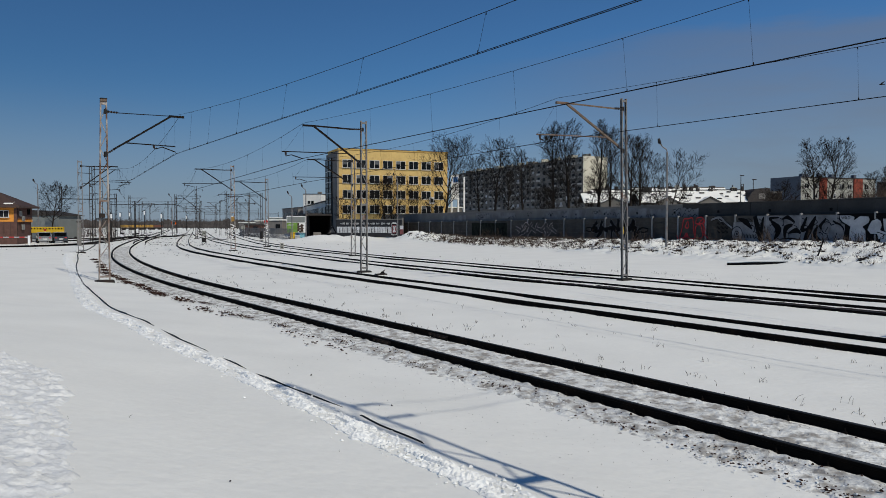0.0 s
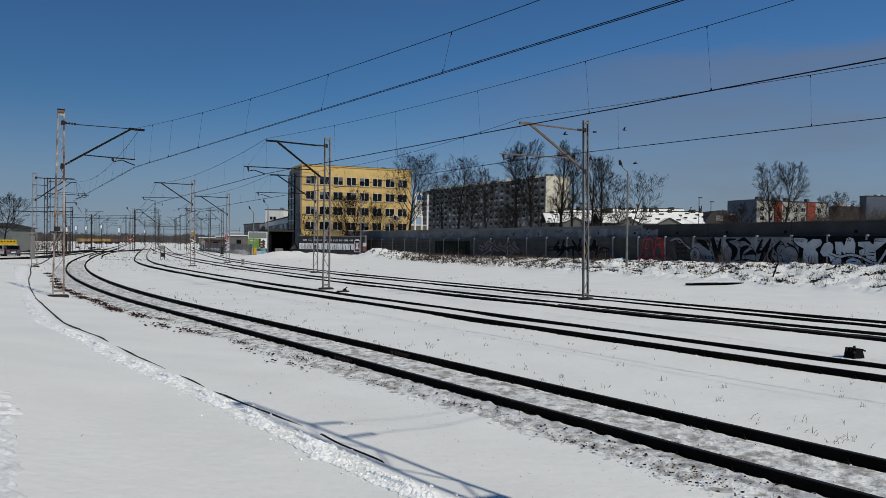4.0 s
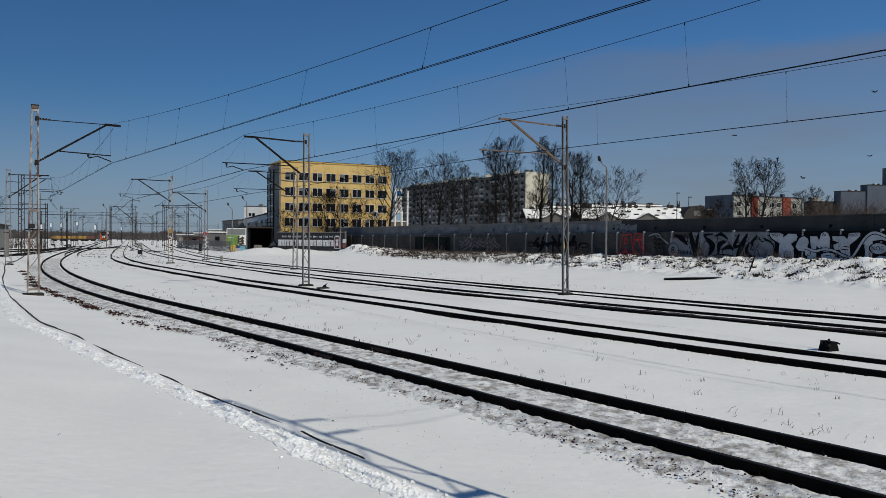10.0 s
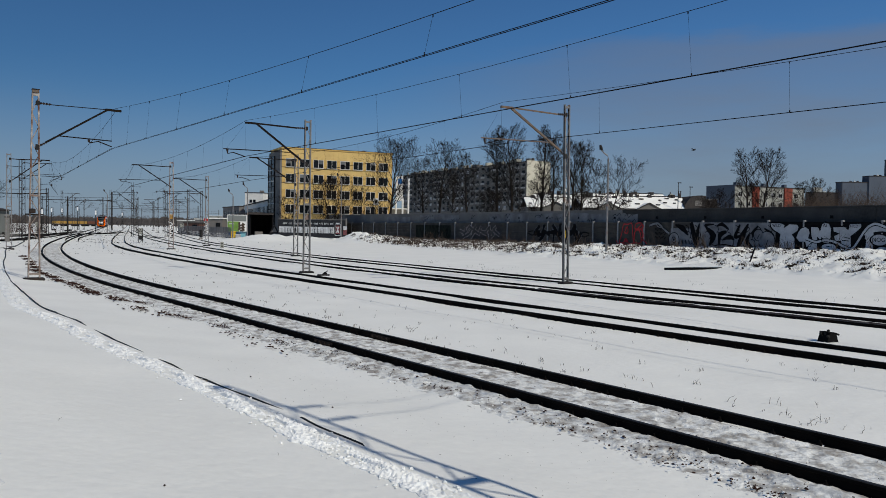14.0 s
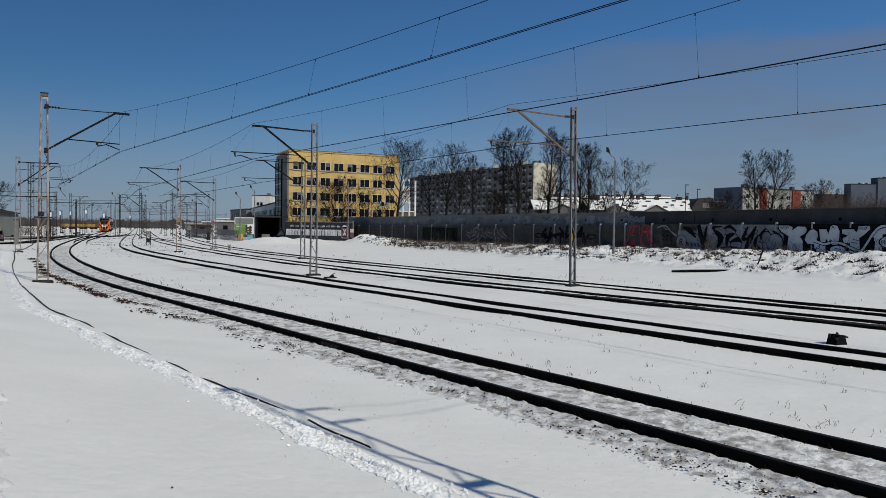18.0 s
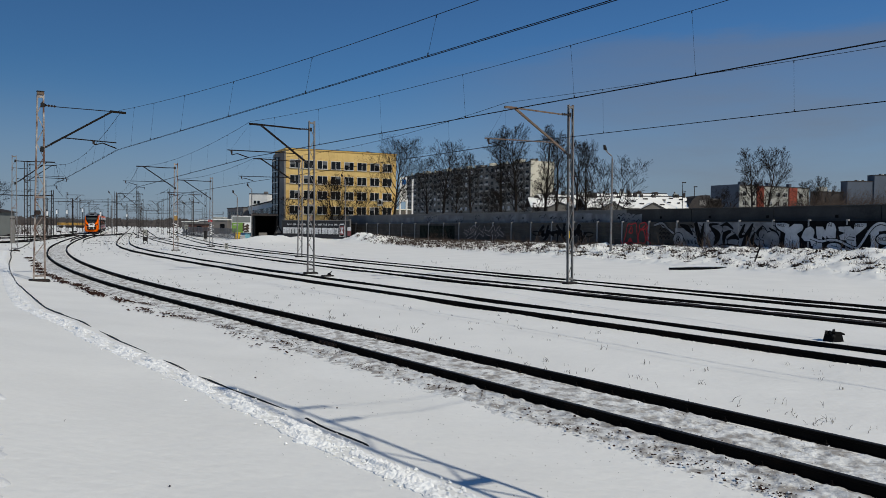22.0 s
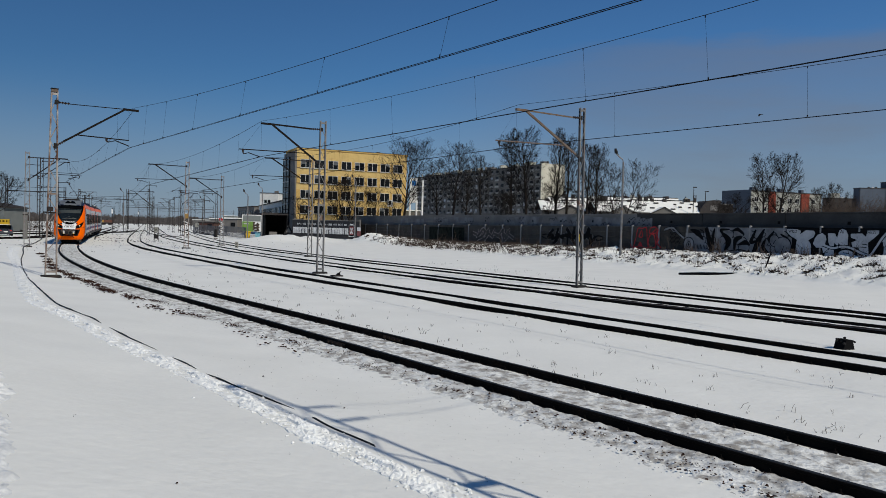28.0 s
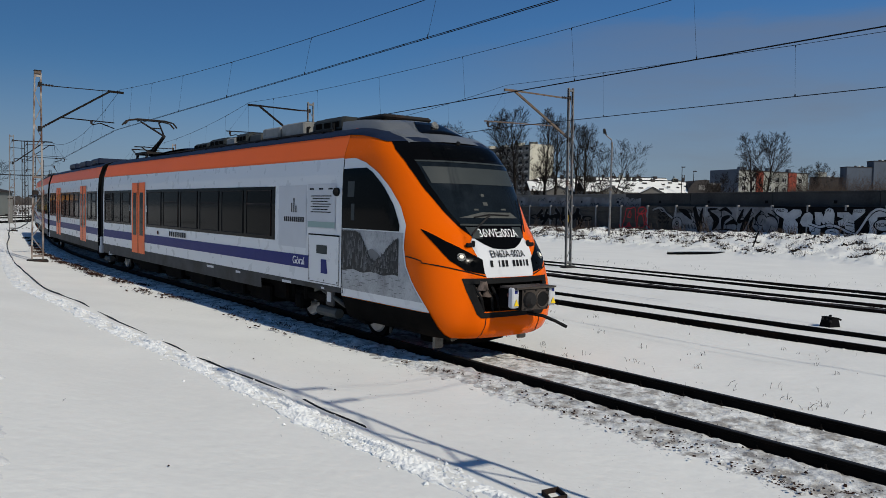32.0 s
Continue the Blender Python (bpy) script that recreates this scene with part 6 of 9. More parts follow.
def build_depot():
    a, b = (-42.4, 222.0), (-23.2, 151.0)
    m, L = along(a, b)
    t = thing("depot_hall", "long low depot hall with a white window band", "building", m)
    part("wall", Shape().box((L / 2, 3, 2.2), (L, 6, 4.4)), BROWNWALL, t)
    part("clerestory", Shape().box((L / 2, 3.5, 5.85), (L, 5, 2.9)), WHITEWALL, t, "white clerestory band")
    part("roof", Shape().box((L / 2, 3.5, 7.4), (L + 0.4, 5.6, 0.25)), DARKROOF, t)
    part("canopy", Shape().box((L - 20, -1.6, 4.45), (40, 5.0, 0.3)), DARKROOF, t, "dark projecting canopy")
    for k in range(26):
        part("window", Shape().box((2 + (L - 4) * k / 25, 0.95, 5.5), (1.3, 0.12, 1.35)), WINDOW, t)
    for k in range(4):
        part("gate", Shape().box((L - 3.5 - 7 * k, -0.06, 2.0), (5.0, 0.12, 4.0)), PAINT_BLACK, t, "dark open gateway")
    tower = thing("stair_tower", "pale square tower rising above the depot", "building", pose(-37.2, 214.0, 0, 0, 0, -8))
    part("wall", Shape().box((0, 3, 5.45), (5.2, 6, 10.9)), WHITEWALL, tower)
    part("roof", Shape().box((0, 3, 10.95), (5.4, 6.2, 0.2)), DARKROOF, tower)
    part("roof_box", Shape().box((1.6, 2, 11.3), (1.0, 1.0, 0.7), bevel=0.05), GREYWALL, tower)
    for k in range(2):
        part("window", Shape().box((-0.9 + 1.0 * k, -0.05, 8.6), (0.7, 0.1, 0.8)), WINDOW, tower)
    # dark gateway block between depot and office, with a pale notice
    g = thing("gate_building", "dark lean-to with an open gateway", "building", pose(-22.6, 138.0, 0, 0, 0, 15))
    for x in (-1.95, 1.95):
        part("side_wall", Shape().box((x, 3, 2.0), (0.2, 6, 4.0)), PAINT_BLACK, g)
    part("back_wall", Shape().box((0, 6, 2.0), (3.7, 0.2, 4.0)), PAINT_BLACK, g)
    part("roof", Shape().box((-0.2, 2.8, 4.15), (4.6, 7, 0.25)), DARKROOF, g)
    part("stacked_crates", Shape().box((-0.4, 1.5, 0.5), (1.4, 1.0, 0.9), bevel=0.04), GREYWALL, g)
    sg = thing("warning_board", "dark triangular warning board by the gateway", "sign", pose(-19.8, 134.5, 0.1))
    part("board", Shape().prism([(-0.9, 0.6), (0.9, 0.6), (0, 2.2)], 0.06, Matrix.Rotation(radians(90), 4, "X")), MAST_DARK, sg)
    part("inner_board", Shape().prism([(-0.5, 0.85), (0.5, 0.85), (0, 1.7)], 0.06, Matrix.Translation((0, -0.07, 0)) @ Matrix.Rotation(radians(90), 4, "X")), GREYWALL, sg)
    far = thing("dark_hall", "long dark hall beyond the depot", "building", along((-52.5, 246.0), (-43.2, 224.0))[0])
    part("wall", Shape().box((11.9, 4, 3.6), (23.8, 8, 7.2)), GREYWALL, far)
    part("roof", Shape().box((11.9, 4, 7.3), (24.2, 8.4, 0.25)), DARKROOF, far)
    for k in range(7):
        part("window", Shape().box((2 + 3.2 * k, -0.05, 5.4), (2.0, 0.1, 1.3)), WINDOW, far)
    # billboard
    p = thing("billboard", "green and white advertising board on the depot wall", "billboard", pose(-25.6, 131.0, 0, 0, 0, 8))
    part("board", Shape().box((0, 0, 2.42), (3.25, 0.15, 2.9), bevel=0.03), POSTERWHITE, p)
    part("poster", Shape().box((-0.62, -0.09, 1.85), (1.9, 0.03, 1.7)), GREEN, p, "green printed field")
    leaf = Shape()
    for k in range(9):
        leaf.box((0.72 + 0.4 * math.sin(k * 2.1), -0.115, 1.2 + 0.15 * k), (0.5, 0.02, 0.3), Matrix.Rotation(k, 3, "Y"))
    part("printed_leaves", leaf, BUSH, p)
    part("printed_field", Shape().box((0.0, -0.085, 3.25), (3.0, 0.03, 1.0)), HALLGREY, p, "pale green upper field")
    part("post", Shape().box((-1.2, 0.15, 0.6), (0.14, 0.14, 1.4)), MAST_DARK, p)
    part("post", Shape().box((1.2, 0.15, 0.6), (0.14, 0.14, 1.4)), MAST_DARK, p)
    part("printed_bars", Shape().box((-0.9, -0.12, 2.3), (0.9, 0.02, 0.14)), PAINT_WHITE, p)
    # slatted fence
    f = thing("slat_fence", "grey slatted metal fence", "fence")
    slat = Shape().box((0, 0, 0.87), (0.36, 0.05, 1.75), bevel=0.01).mesh("slat", FENCEGREY)
    for k in range(-17, 46):
        x, y = -30.0 - 0.30 * k, 133.0 + 0.62 * k
        part("slat", slat, FENCEGREY, f, m=pose(x, y, 0, 0, 0, -64))
    # bins
    for x, y, matl, lab, h in ((-25.9, 129.5, SIGNYELLOW, "yellow plastic grit bin", 1.2), (-24.2, 129.0, BINCYAN, "pale cyan rubbish bin", 1.0), (-24.9, 128.5, CURTAIN, "pale grey rubbish bin", 0.7)):
        bn = thing("bin", lab, "bin", pose(x, y, -0.12))
        part("body", Shape().box((0, 0, h * 0.4), (0.8, 0.7, h * 0.8), bevel=0.06), matl, bn)
        part("lid", Shape().box((0, 0, h * 0.88), (0.88, 0.78, h * 0.16), bevel=0.05), matl, bn)
    # far small buildings along the tracks
    rng = random.Random(31)
    for x, Y, w, h, matl in ((-62, 262, 7, 3.6, GREYWALL), (-58, 300, 10, 4.0, GREYWALL), (-85, 330, 10, 3.2, GREYWALL), (-56, 222, 5, 2.3, BROWNWALL), (-43.5, 196, 4, 3.6, GREYWALL), (-90, 420, 16, 6, PALERENDER), (-70, 380, 8, 4, PALERENDER)):
        b = thing("trackside_hut", "small low building beside the far tracks", "building", pose(x, Y, -0.1, 0, 0, -18), group="far trackside buildings")
        part("wall", Shape().box((0, 2, h / 2 - 0.1), (w, 5, h)), matl, b)
        part("roof", Shape().box((0, 2, h), (w + 0.5, 5.5, 0.3)), SNOW if rng.random() < 0.5 else DARKROOF, b)
        part("window", Shape().box((w * 0.2, -0.55, h * 0.55), (w * 0.3, 0.12, 1.0)), WINDOW, b)
    r = thing("canopy_roof", "red and white fuel canopy in the distance", "canopy", pose(-49.1, 214, 0, 0, 0, -18))
    part("fascia", Shape().box((0, 0, 3.2), (2.4, 3, 0.7), bevel=0.05), PAINT_RED, r)
    for x in (-1, 1):
        part("post", Shape().tube([(x, 0, -0.1), (x, 0, 2.9)], 0.12, 6), WHITEWALL, r)


def build_signal_box():
    t = thing("signal_box", "two-storey signal box with ochre boarding and brown hipped roof", "building", pose(-58.6, 96.0, -0.1, 0, 0, 12))
    part("lower_wall", Shape().box((0, 3, 1.45), (7.4, 6, 2.9)), BROWNWALL, t)
    part("upper_wall", Shape().box((0, 3, 3.8), (7.5, 6.1, 1.8)), ORANGEWALL, t, "ochre boarded upper storey")
    part("side_cladding", Shape().box((3.8, 3.0, 4.0), (0.1, 6.15, 1.4)), BROWNWALL, t, "dark brown boarding on the end")
    part("corner_post", Shape().box((3.7, -0.1, 2.3), (0.35, 0.14, 4.6)), BROWNWALL, t)
    for k in range(9):
        part("board_joint", Shape().box((-3.3 + 0.8 * k, -0.07, 1.45), (0.04, 0.03, 2.8)), BROWNROOF, t)
    roof = Shape()
    base, top = [(-5.2, -1.0), (4.5, -1.0), (4.5, 7.0), (-5.2, 7.0)], [(-2.4, 2.6), (0.9, 2.6), (0.9, 3.4), (-2.4, 3.4)]
    roof.grid([[(x, y, 4.7) for x, y in base], [(x, y, 4.9) for x, y in base], [(x, y, 6.75) for x, y in top]], closed=True)
    roof.add([(x, y, 6.75) for x, y in top], [(0, 1, 2, 3)])
    roof.add([(x, y, 4.7) for x, y in base], [(3, 2, 1, 0)])
    part("roof", roof, BROWNROOF, t)
    part("roof_snow", Shape().box((3.0, -0.2, 5.28), (1.1, 0.7, 0.06), Matrix.Rotation(radians(22), 3, "X")), SNOW, t)
    meshes = window_mesh(1.2, 0.95, 2)
    for x in (2.35, 0.85, -0.7):
        place_window(t, meshes, pose(x, -0.14, 3.9))
    for y, z, m in ((1.2, 3.95, T_PALEBOX), (2.3, 3.3, T_PALEBOX), (2.2, 2.2, T_PALEBOX), (4.4, 4.2, T_UNDER)):
        part("wall_board", Shape().box((3.9, y, z), (0.1, 1.0, 0.7)), m, t)
    part("downpipe", Shape().tube([(3.85, 0.1, 0), (3.85, 0.1, 4.6)], 0.06, 6), MAST_DARK, t)
    part("ochre_strip", Shape().box((3.86, 3.0, 3.0), (0.06, 5.9, 0.3)), ORANGEWALL, t)
    # hall, yellow hoarding, cars beside it
    h = thing("grey_hall", "pale grey hall with a shallow snowy roof", "building", pose(-69.2, 128.0, -0.1))
    part("wall", Shape().box((0, 4, 2.05), (7.4, 8, 4.1)), HALLGREY, h)
    part("roof", Shape().prism([(-4.1, 4.0), (4.1, 4.0), (4.1, 4.15), (-0.4, 4.95), (-4.1, 4.15)], 8.4, Matrix.Rotation(radians(90), 4, "X") @ Matrix.Translation((0, 0, -8.2))), DARKROOF, h)
    s = thing("yellow_hoarding", "long yellow hoarding with unreadable dark writing", "sign", pose(-57.2, 108.5, -0.1, 0, 0, 4))
    part("board", Shape().box((0, 0, 1.75), (4.9, 0.12, 0.85), bevel=0.02), SIGNYELLOW, s)
    bars = Shape()
    for k in range(11):
        bars.box((-2.1 + 0.42 * k, -0.075, 1.92), (0.17 if k % 3 else 0.26, 0.02, 0.2))
    part("printed_bars", bars, PAINT_BLACK, s)
    part("printed_block", Shape().box((-0.2, -0.08, 1.75), (0.25, 0.02, 0.3)), PAINT_RED, s)
    for x in (-2.2, 0, 2.2):
        part("post", Shape().box((x, 0.1, 0.7), (0.1, 0.1, 1.5)), MAST_DARK, s)
    part("cabinet", Shape().box((-3.2, 0.2, 0.75), (0.8, 0.6, 1.5), bevel=0.04), SIGNYELLOW, s)
    for x, y, matl, lab in ((-55.5, 104.5, CARSILVER, "silver hatchback parked by the hoarding"), (-53.7, 105.2, CARPAINT, "dark estate car parked by the hoarding")):
        car(x, y, matl, lab)
    bar = thing("barrier", "red and white striped barrier beside the signal box", "barrier", pose(-53.5, 92.0, -0.12, 0, 0, 10))
    for k in range(9):
        part("stripe", Shape().box((-2.4 + 0.6 * k, 0, 1.0), (0.6, 0.06, 0.12)), PAINT_RED if k % 2 else PAINT_WHITE, bar)
    for x in (-2.6, 2.6):
        part("post", Shape().box((x, 0, 0.6), (0.25, 0.25, 1.2), bevel=0.03), LAMPWHITE, bar)
    # the sidings that cross before the signal box and join the first track
    for run in ([(-80, 76), (-66, 79), (-56, 81.5), (-48.5, 87), (-46.5, 96), (-49.5, 110), (-54, 126), (-59.5, 145)], [(-100, 104), (-78, 106), (-64, 110), (-57, 118), (-58, 132), (-63, 152), (-70, 178)], [(-34.5, 118), (-41, 132), (-49, 152), (-60, 183), (-66, 200)], [(-33, 140), (-38, 152), (-45, 172), (-55, 205)], [(-40, 99), (-45, 112), (-52.5, 135), (-64, 172)], [(-90, 122), (-70, 128), (-58, 140), (-56, 156), (-62, 182)]):
        t = thing("siding_track", "dark rails of a snowy siding in the yard throat", "railway track", group="siding tracks")
        pts = spline(run, 12)
        for o in (-0.7525, 0.7525):
            rows = []
            for i, p in enumerate(pts):
                d = (pts[min(i + 1, len(pts) - 1)] - pts[max(i - 1, 0)]).normalized()
                nx, ny = d.y, -d.x
                rows.append([(p.x + nx * (o + c), p.y + ny * (o + c), z + 0.01) for c, z in RAIL_PROFILE])
            part("rail", Shape().grid(rows, closed=True), RAIL, t)


def car(x, y, paint, label):
    t = thing("parked_car", label, "car", pose(x, y, -0.12, 0, 0, 122), group="parked cars")
    prof = [(-2.0, 0.3), (-2.05, 0.75), (-1.5, 0.9), (-0.85, 1.42), (0.75, 1.45), (1.6, 0.95), (2.0, 0.85), (2.05, 0.35)]
    part("body", Shape().prism(prof, 1.7, Matrix.Translation((0, 0.85, 0)) @ Matrix.Rotation(radians(90), 4, "X")), paint, t)
    part("window_band", Shape().prism([(-0.75, 0.95), (-0.6, 1.36), (0.6, 1.38), (1.2, 0.97)], 1.74, Matrix.Translation((0, 0.87, 0)) @ Matrix.Rotation(radians(90), 4, "X")), T_GLASS, t)
    for x0, z0, x1, z1 in ((-1.46, 0.95, -0.9, 1.40), (1.52, 1.0, 0.82, 1.42)):
        part("windscreen", Shape().bar(((x0), 0, z0 + 0.03), (x1, 0, z1 + 0.03), 1.4, 0.04), T_GLASS, t)
    part("roof_snow", Shape().box((0, 0, 1.47), (1.3, 1.4, 0.05), bevel=0.02), SNOW, t)
    for b in (-0.6, 0.6):
        part("rear_lamp", Shape().box((-2.04, b, 0.72), (0.06, 0.25, 0.14)), PAINT_RED, t)
        part("headlamp", Shape().box((2.03, b, 0.72), (0.06, 0.3, 0.14)), LAMPWHITE, t)
    part("number_plate", Shape().box((-2.06, 0, 0.55), (0.04, 0.5, 0.12)), LAMPWHITE, t)
    for a in (-1.3, 1.3):
        for b in (-0.8, 0.8):
            w = part("wheel", Shape().tube([(a, b - 0.1, 0.3), (a, b + 0.1, 0.3)], 0.31, 12), RUBBER, t)
            part("rim", Shape().tube([(a, b - 0.11, 0.3), (a, b + 0.11, 0.3)], 0.19, 10), T_WHEEL, w)


def build_yard_bits():
    """Point machines, cable boxes and thawed dark patches in the yard throat."""
    rng = random.Random(53)
    for k in range(7):
        Y = rng.uniform(115, 210)
        x = -0.40 * Y + rng.uniform(-14, 4) - 4
        b = thing("point_machine", "low dark trackside box beside the points", "box", pose(x, Y, -0.14, 0, 0, rng.uniform(0, 60)), group="trackside boxes")
        part("body", Shape().box((0, 0, 0.22), (0.7, 0.45, 0.3), bevel=0.05), MAST_DARK, b)
        part("lid", Shape().box((0, 0, 0.39), (0.74, 0.5, 0.05), bevel=0.02), RUBBER, b)
    sh = Shape()
    for k in range(40):
        Y = rng.uniform(90, 230)
        x = -0.36 * Y + rng.gauss(-4, 7)
        for _ in range(14):
            rock(sh, (x + rng.gauss(0, 1.6), Y + rng.gauss(0, 1.2), -0.13), rng.uniform(0.04, 0.12), rng, flat=0.3)
    for _ in range(1500):
        Y = rng.uniform(60, 210)
        x = -0.36 * Y + rng.gauss(2, 9)
        rock(sh, (x, Y, ground_z(x, Y) + 0.01), rng.uniform(0.02, 0.07), rng, flat=0.4)
    solid("thawed_patches", sh, EARTH, "dark thawed ballast showing in the yard throat", "gravel", kind="stuff")


build_yard_bits()
build_office()
build_block()
build_red_block()
build_low_roofs()
build_depot()
build_signal_box()


# ---- trees and shrubs ----
def bare_tree(x, y, top, width, seed, label, zbase=0.5, fork=0.26, stems=1, lean=0.0, spread=1.0, group="bare trees"):
    """A leafless tree: leaders that taper to the tip, limbs set round them that rise and fork, and fine twigs at their ends."""
    rng = random.Random(seed)
    h = top - zbase
    fork += 0.06 / stems
    fine = 0.010 + 0.00025 * h
    trunk, crown = Shape(), Shape()

    def grow(p, d, length, r0, r1, n, wander, rise):
        """A bent run of points, with its direction at each."""
        pts, dirs = [p], [d.normalized()]
        for _ in range(n):
            d = (dirs[-1] + Vector((rng.gauss(0, wander), rng.gauss(0, wander), rng.gauss(0, wander) + rise))).normalized()
            pts.append(pts[-1] + d * length / n)
            dirs.append(d)
        return pts, dirs, [r0 + (r1 - r0) * k / n for k in range(n + 1)]

    def aside(d, angle, turn):
        """The direction d bent away by an angle, towards a turn round it."""
        u = d.orthogonal().normalized()
        v = d.cross(u)
        return d * math.cos(angle) + (u * math.cos(turn) + v * math.sin(turn)) * math.sin(angle)

    def spray(run, level, length):
        """Shoots along a limb, then on those shoots."""
        pts, dirs, rs = run
        count = (0, 8, 6, 4)[level]
        turn = rng.uniform(0, 6.28)
        for k in range(count):
            t = 0.22 + 0.76 * (k + rng.random() * 0.7) / count
            i = min(len(pts) - 2, int(t * (len(pts) - 1)))
            w = t * (len(pts) - 1) - i
            p = pts[i].lerp(pts[i + 1], w)
            turn += 2.4 + rng.uniform(-0.5, 0.5)
            L = length * (0.62 - 0.34 * t) * rng.uniform(0.7, 1.25)
            d = aside(dirs[i], math.radians(rng.uniform(26, 48)), turn)
            if level == 3:
                crown.tube([p, p + d * L * 0.5 + Vector((0, 0, 0.03 * L)), p + d * L + Vector((0, 0, 0.30 * L))], [fine * 0.75, fine * 0.65, fine * 0.4], 3, cap=False)
                continue
            r = max(fine, min(0.62 * rs[i], 0.011 * L + 0.006))
            twig = grow(p, d, L, r, fine * 0.6, 4 if level == 1 else 3, 0.08, 0.13)
            crown.tube(twig[0], twig[2], 4 if level == 1 else 3, cap=False)
            spray(twig, level + 1, L)

    for q in range(stems):
        a = 2 * math.pi * q / stems + rng.uniform(-0.4, 0.4)
        out = 0.0 if stems == 1 else 0.16
        d = Vector((0.8 * lean / h + out * math.cos(a), out * math.sin(a), 1))
        r = 0.0165 * h / stems ** 0.4
        leader = grow(Vector((0.2 * out * math.cos(a), 0.2 * out * math.sin(a), 0)), d, h * (0.97 if q == 0 else rng.uniform(0.78, 0.95)), r, fine, 14, 0.022, 0.0)
        trunk.tube(leader[0], leader[2], 8, cap=False)
        count = int((9 + 0.55 * h) / stems ** 0.5)
        turn = rng.uniform(0, 6.28)
        for k in range(count):
            g = (k + 0.6 * rng.random()) / count
            t = fork + (0.96 - fork) * g ** 1.1
            i = min(12, int(t * 14))
            p = leader[0][i].lerp(leader[0][i + 1], t * 14 - i)
            angle = math.radians((46 - 22 * g) * spread * rng.uniform(0.8, 1.15))
            reach = width * 0.5 * (math.sin(math.pi * (0.22 + 0.66 * g)) ** 0.8) * rng.uniform(0.75, 1.15)
            L = min(reach / math.sin(angle) / 0.92, 1.02 * h * (1 - t) + 0.28 * width)
            turn += 2.4 + rng.uniform(-0.4, 0.4)
            limb = grow(p, aside(leader[1][i], angle, turn), L, min(0.6 * leader[2][i], 0.014 * L + 0.025), fine, 6, 0.06, 0.09)
            crown.tube(limb[0], limb[2], 5, cap=False)
            spray(limb, 1, L)
    t = thing("bare_tree", label, "tree", pose(x, y, zbase), group=group)
    part("trunk", trunk, BARK, t, smooth=True)
    part("crown", crown, TWIG, t)
    t.scale = (1, 1, h / max(p[2] for p in crown.v))
    return t


tall, small = "tall bare deciduous tree with a fine twig crown", "young bare tree with upright twigs"
broad, bushy = "broad bare tree with spreading limbs", "bushy bare tree with many stems from the ground"
for x, y, top, width, seed, fork, stems, lean, label in (
    (0.3, 138, 19.5, 9.4, 1, 0.27, 1, 0.4, tall), (6.8, 140, 16.3, 4.6, 2, 0.25, 1, -0.6, tall), (9.3, 135, 18.4, 6.6, 3, 0.27, 1, 0.5, tall),
    (11.6, 137, 12.6, 3.4, 4, 0.25, 1, 0.0, small), (13.7, 128, 15.9, 4.8, 5, 0.28, 1, 0.5, tall), (18.7, 112, 18.0, 5.2, 6, 0.24, 1, -0.3, tall),
    (16.7, 113, 17.2, 4.6, 7, 0.24, 1, -0.9, tall), (23.0, 112, 18.0, 4.2, 8, 0.24, 1, 0.5, tall), (24.9, 113, 17.0, 3.8, 9, 0.24, 1, 0.6, tall),
    (26.3, 106, 16.2, 4.6, 10, 0.2, 1, 0.2, tall), (28.0, 107, 15.4, 4.2, 11, 0.18, 1, 0.9, tall), (27.7, 95, 12.0, 5.6, 12, 0.16, 2, 1.1, broad),
    (41.6, 84, 12.3, 3.4, 13, 0.24, 1, -0.1, broad), (42.6, 84, 12.4, 5.0, 14, 0.22, 1, 2.4, broad), (50.8, 88, 9.6, 3.1, 15, 0.2, 2, 0.0, bushy),
    (-10.3, 141, 13.0, 7.4, 16, 0.10, 3, 0.0, bushy), (-18.4, 142, 8.4, 2.7, 17, 0.2, 2, -0.2, bushy), (-5.8, 142, 10.0, 3.2, 18, 0.2, 2, 0.1, bushy),
    (-1.6, 142, 8.8, 2.8, 19, 0.2, 2, 0.1, bushy), (14.4, 105, 8.3, 3.6, 20, 0.16, 3, 0.0, bushy), (21.2, 112, 10.4, 2.6, 21, 0.2, 2, 0.0, bushy),
    (34.9, 78, 7.3, 2.8, 22, 0.18, 2, 0.0, bushy), (-63.5, 122, 9.8, 5.6, 23, 0.30, 1, 0.0, broad)):
    bare_tree(x, y, top, width, seed, label, zbase=-0.1 if x < -30 else 0.5, fork=fork, stems=stems, lean=lean, spread=1.25 if label == broad else 1.0)


def thicket(n, spots, h, seed, label, name="shrubs", matl=None, r=0.012, twigs=9):
    """Many dry shrubs in one mesh; spots gives a place for each."""
    rng = random.Random(seed)
    sh = Shape()
    for _ in range(n):
        x, y = spots(rng)
        z = ground_z(x, y)
        hh = h * rng.uniform(0.4, 1.1)
        for _k in range(twigs):
            a, b = rng.uniform(0, 6.28), rng.uniform(0.1, 0.6)
            p = Vector((x + rng.gauss(0, 0.1), y + rng.gauss(0, 0.1), z - 0.02))
            q = p + Vector((math.cos(a) * b, math.sin(a) * b, 1)) * hh * rng.uniform(0.4, 0.7)
            e = q + Vector((rng.gauss(0, 0.35), rng.gauss(0, 0.35), rng.uniform(0.2, 0.8))) * hh * 0.5
            sh.tube([p, q, e], [r, r * 0.8, r * 0.5], 3, cap=False)
    return solid(name, sh, matl or BUSH, label, "shrub", kind="stuff")


def bank(rng):
    run = rng.uniform(-20, 64)
    return wall_point(run, rng.uniform(0.6, 6.8) if rng.random() < 0.7 else rng.gauss(3.5, 1.0))


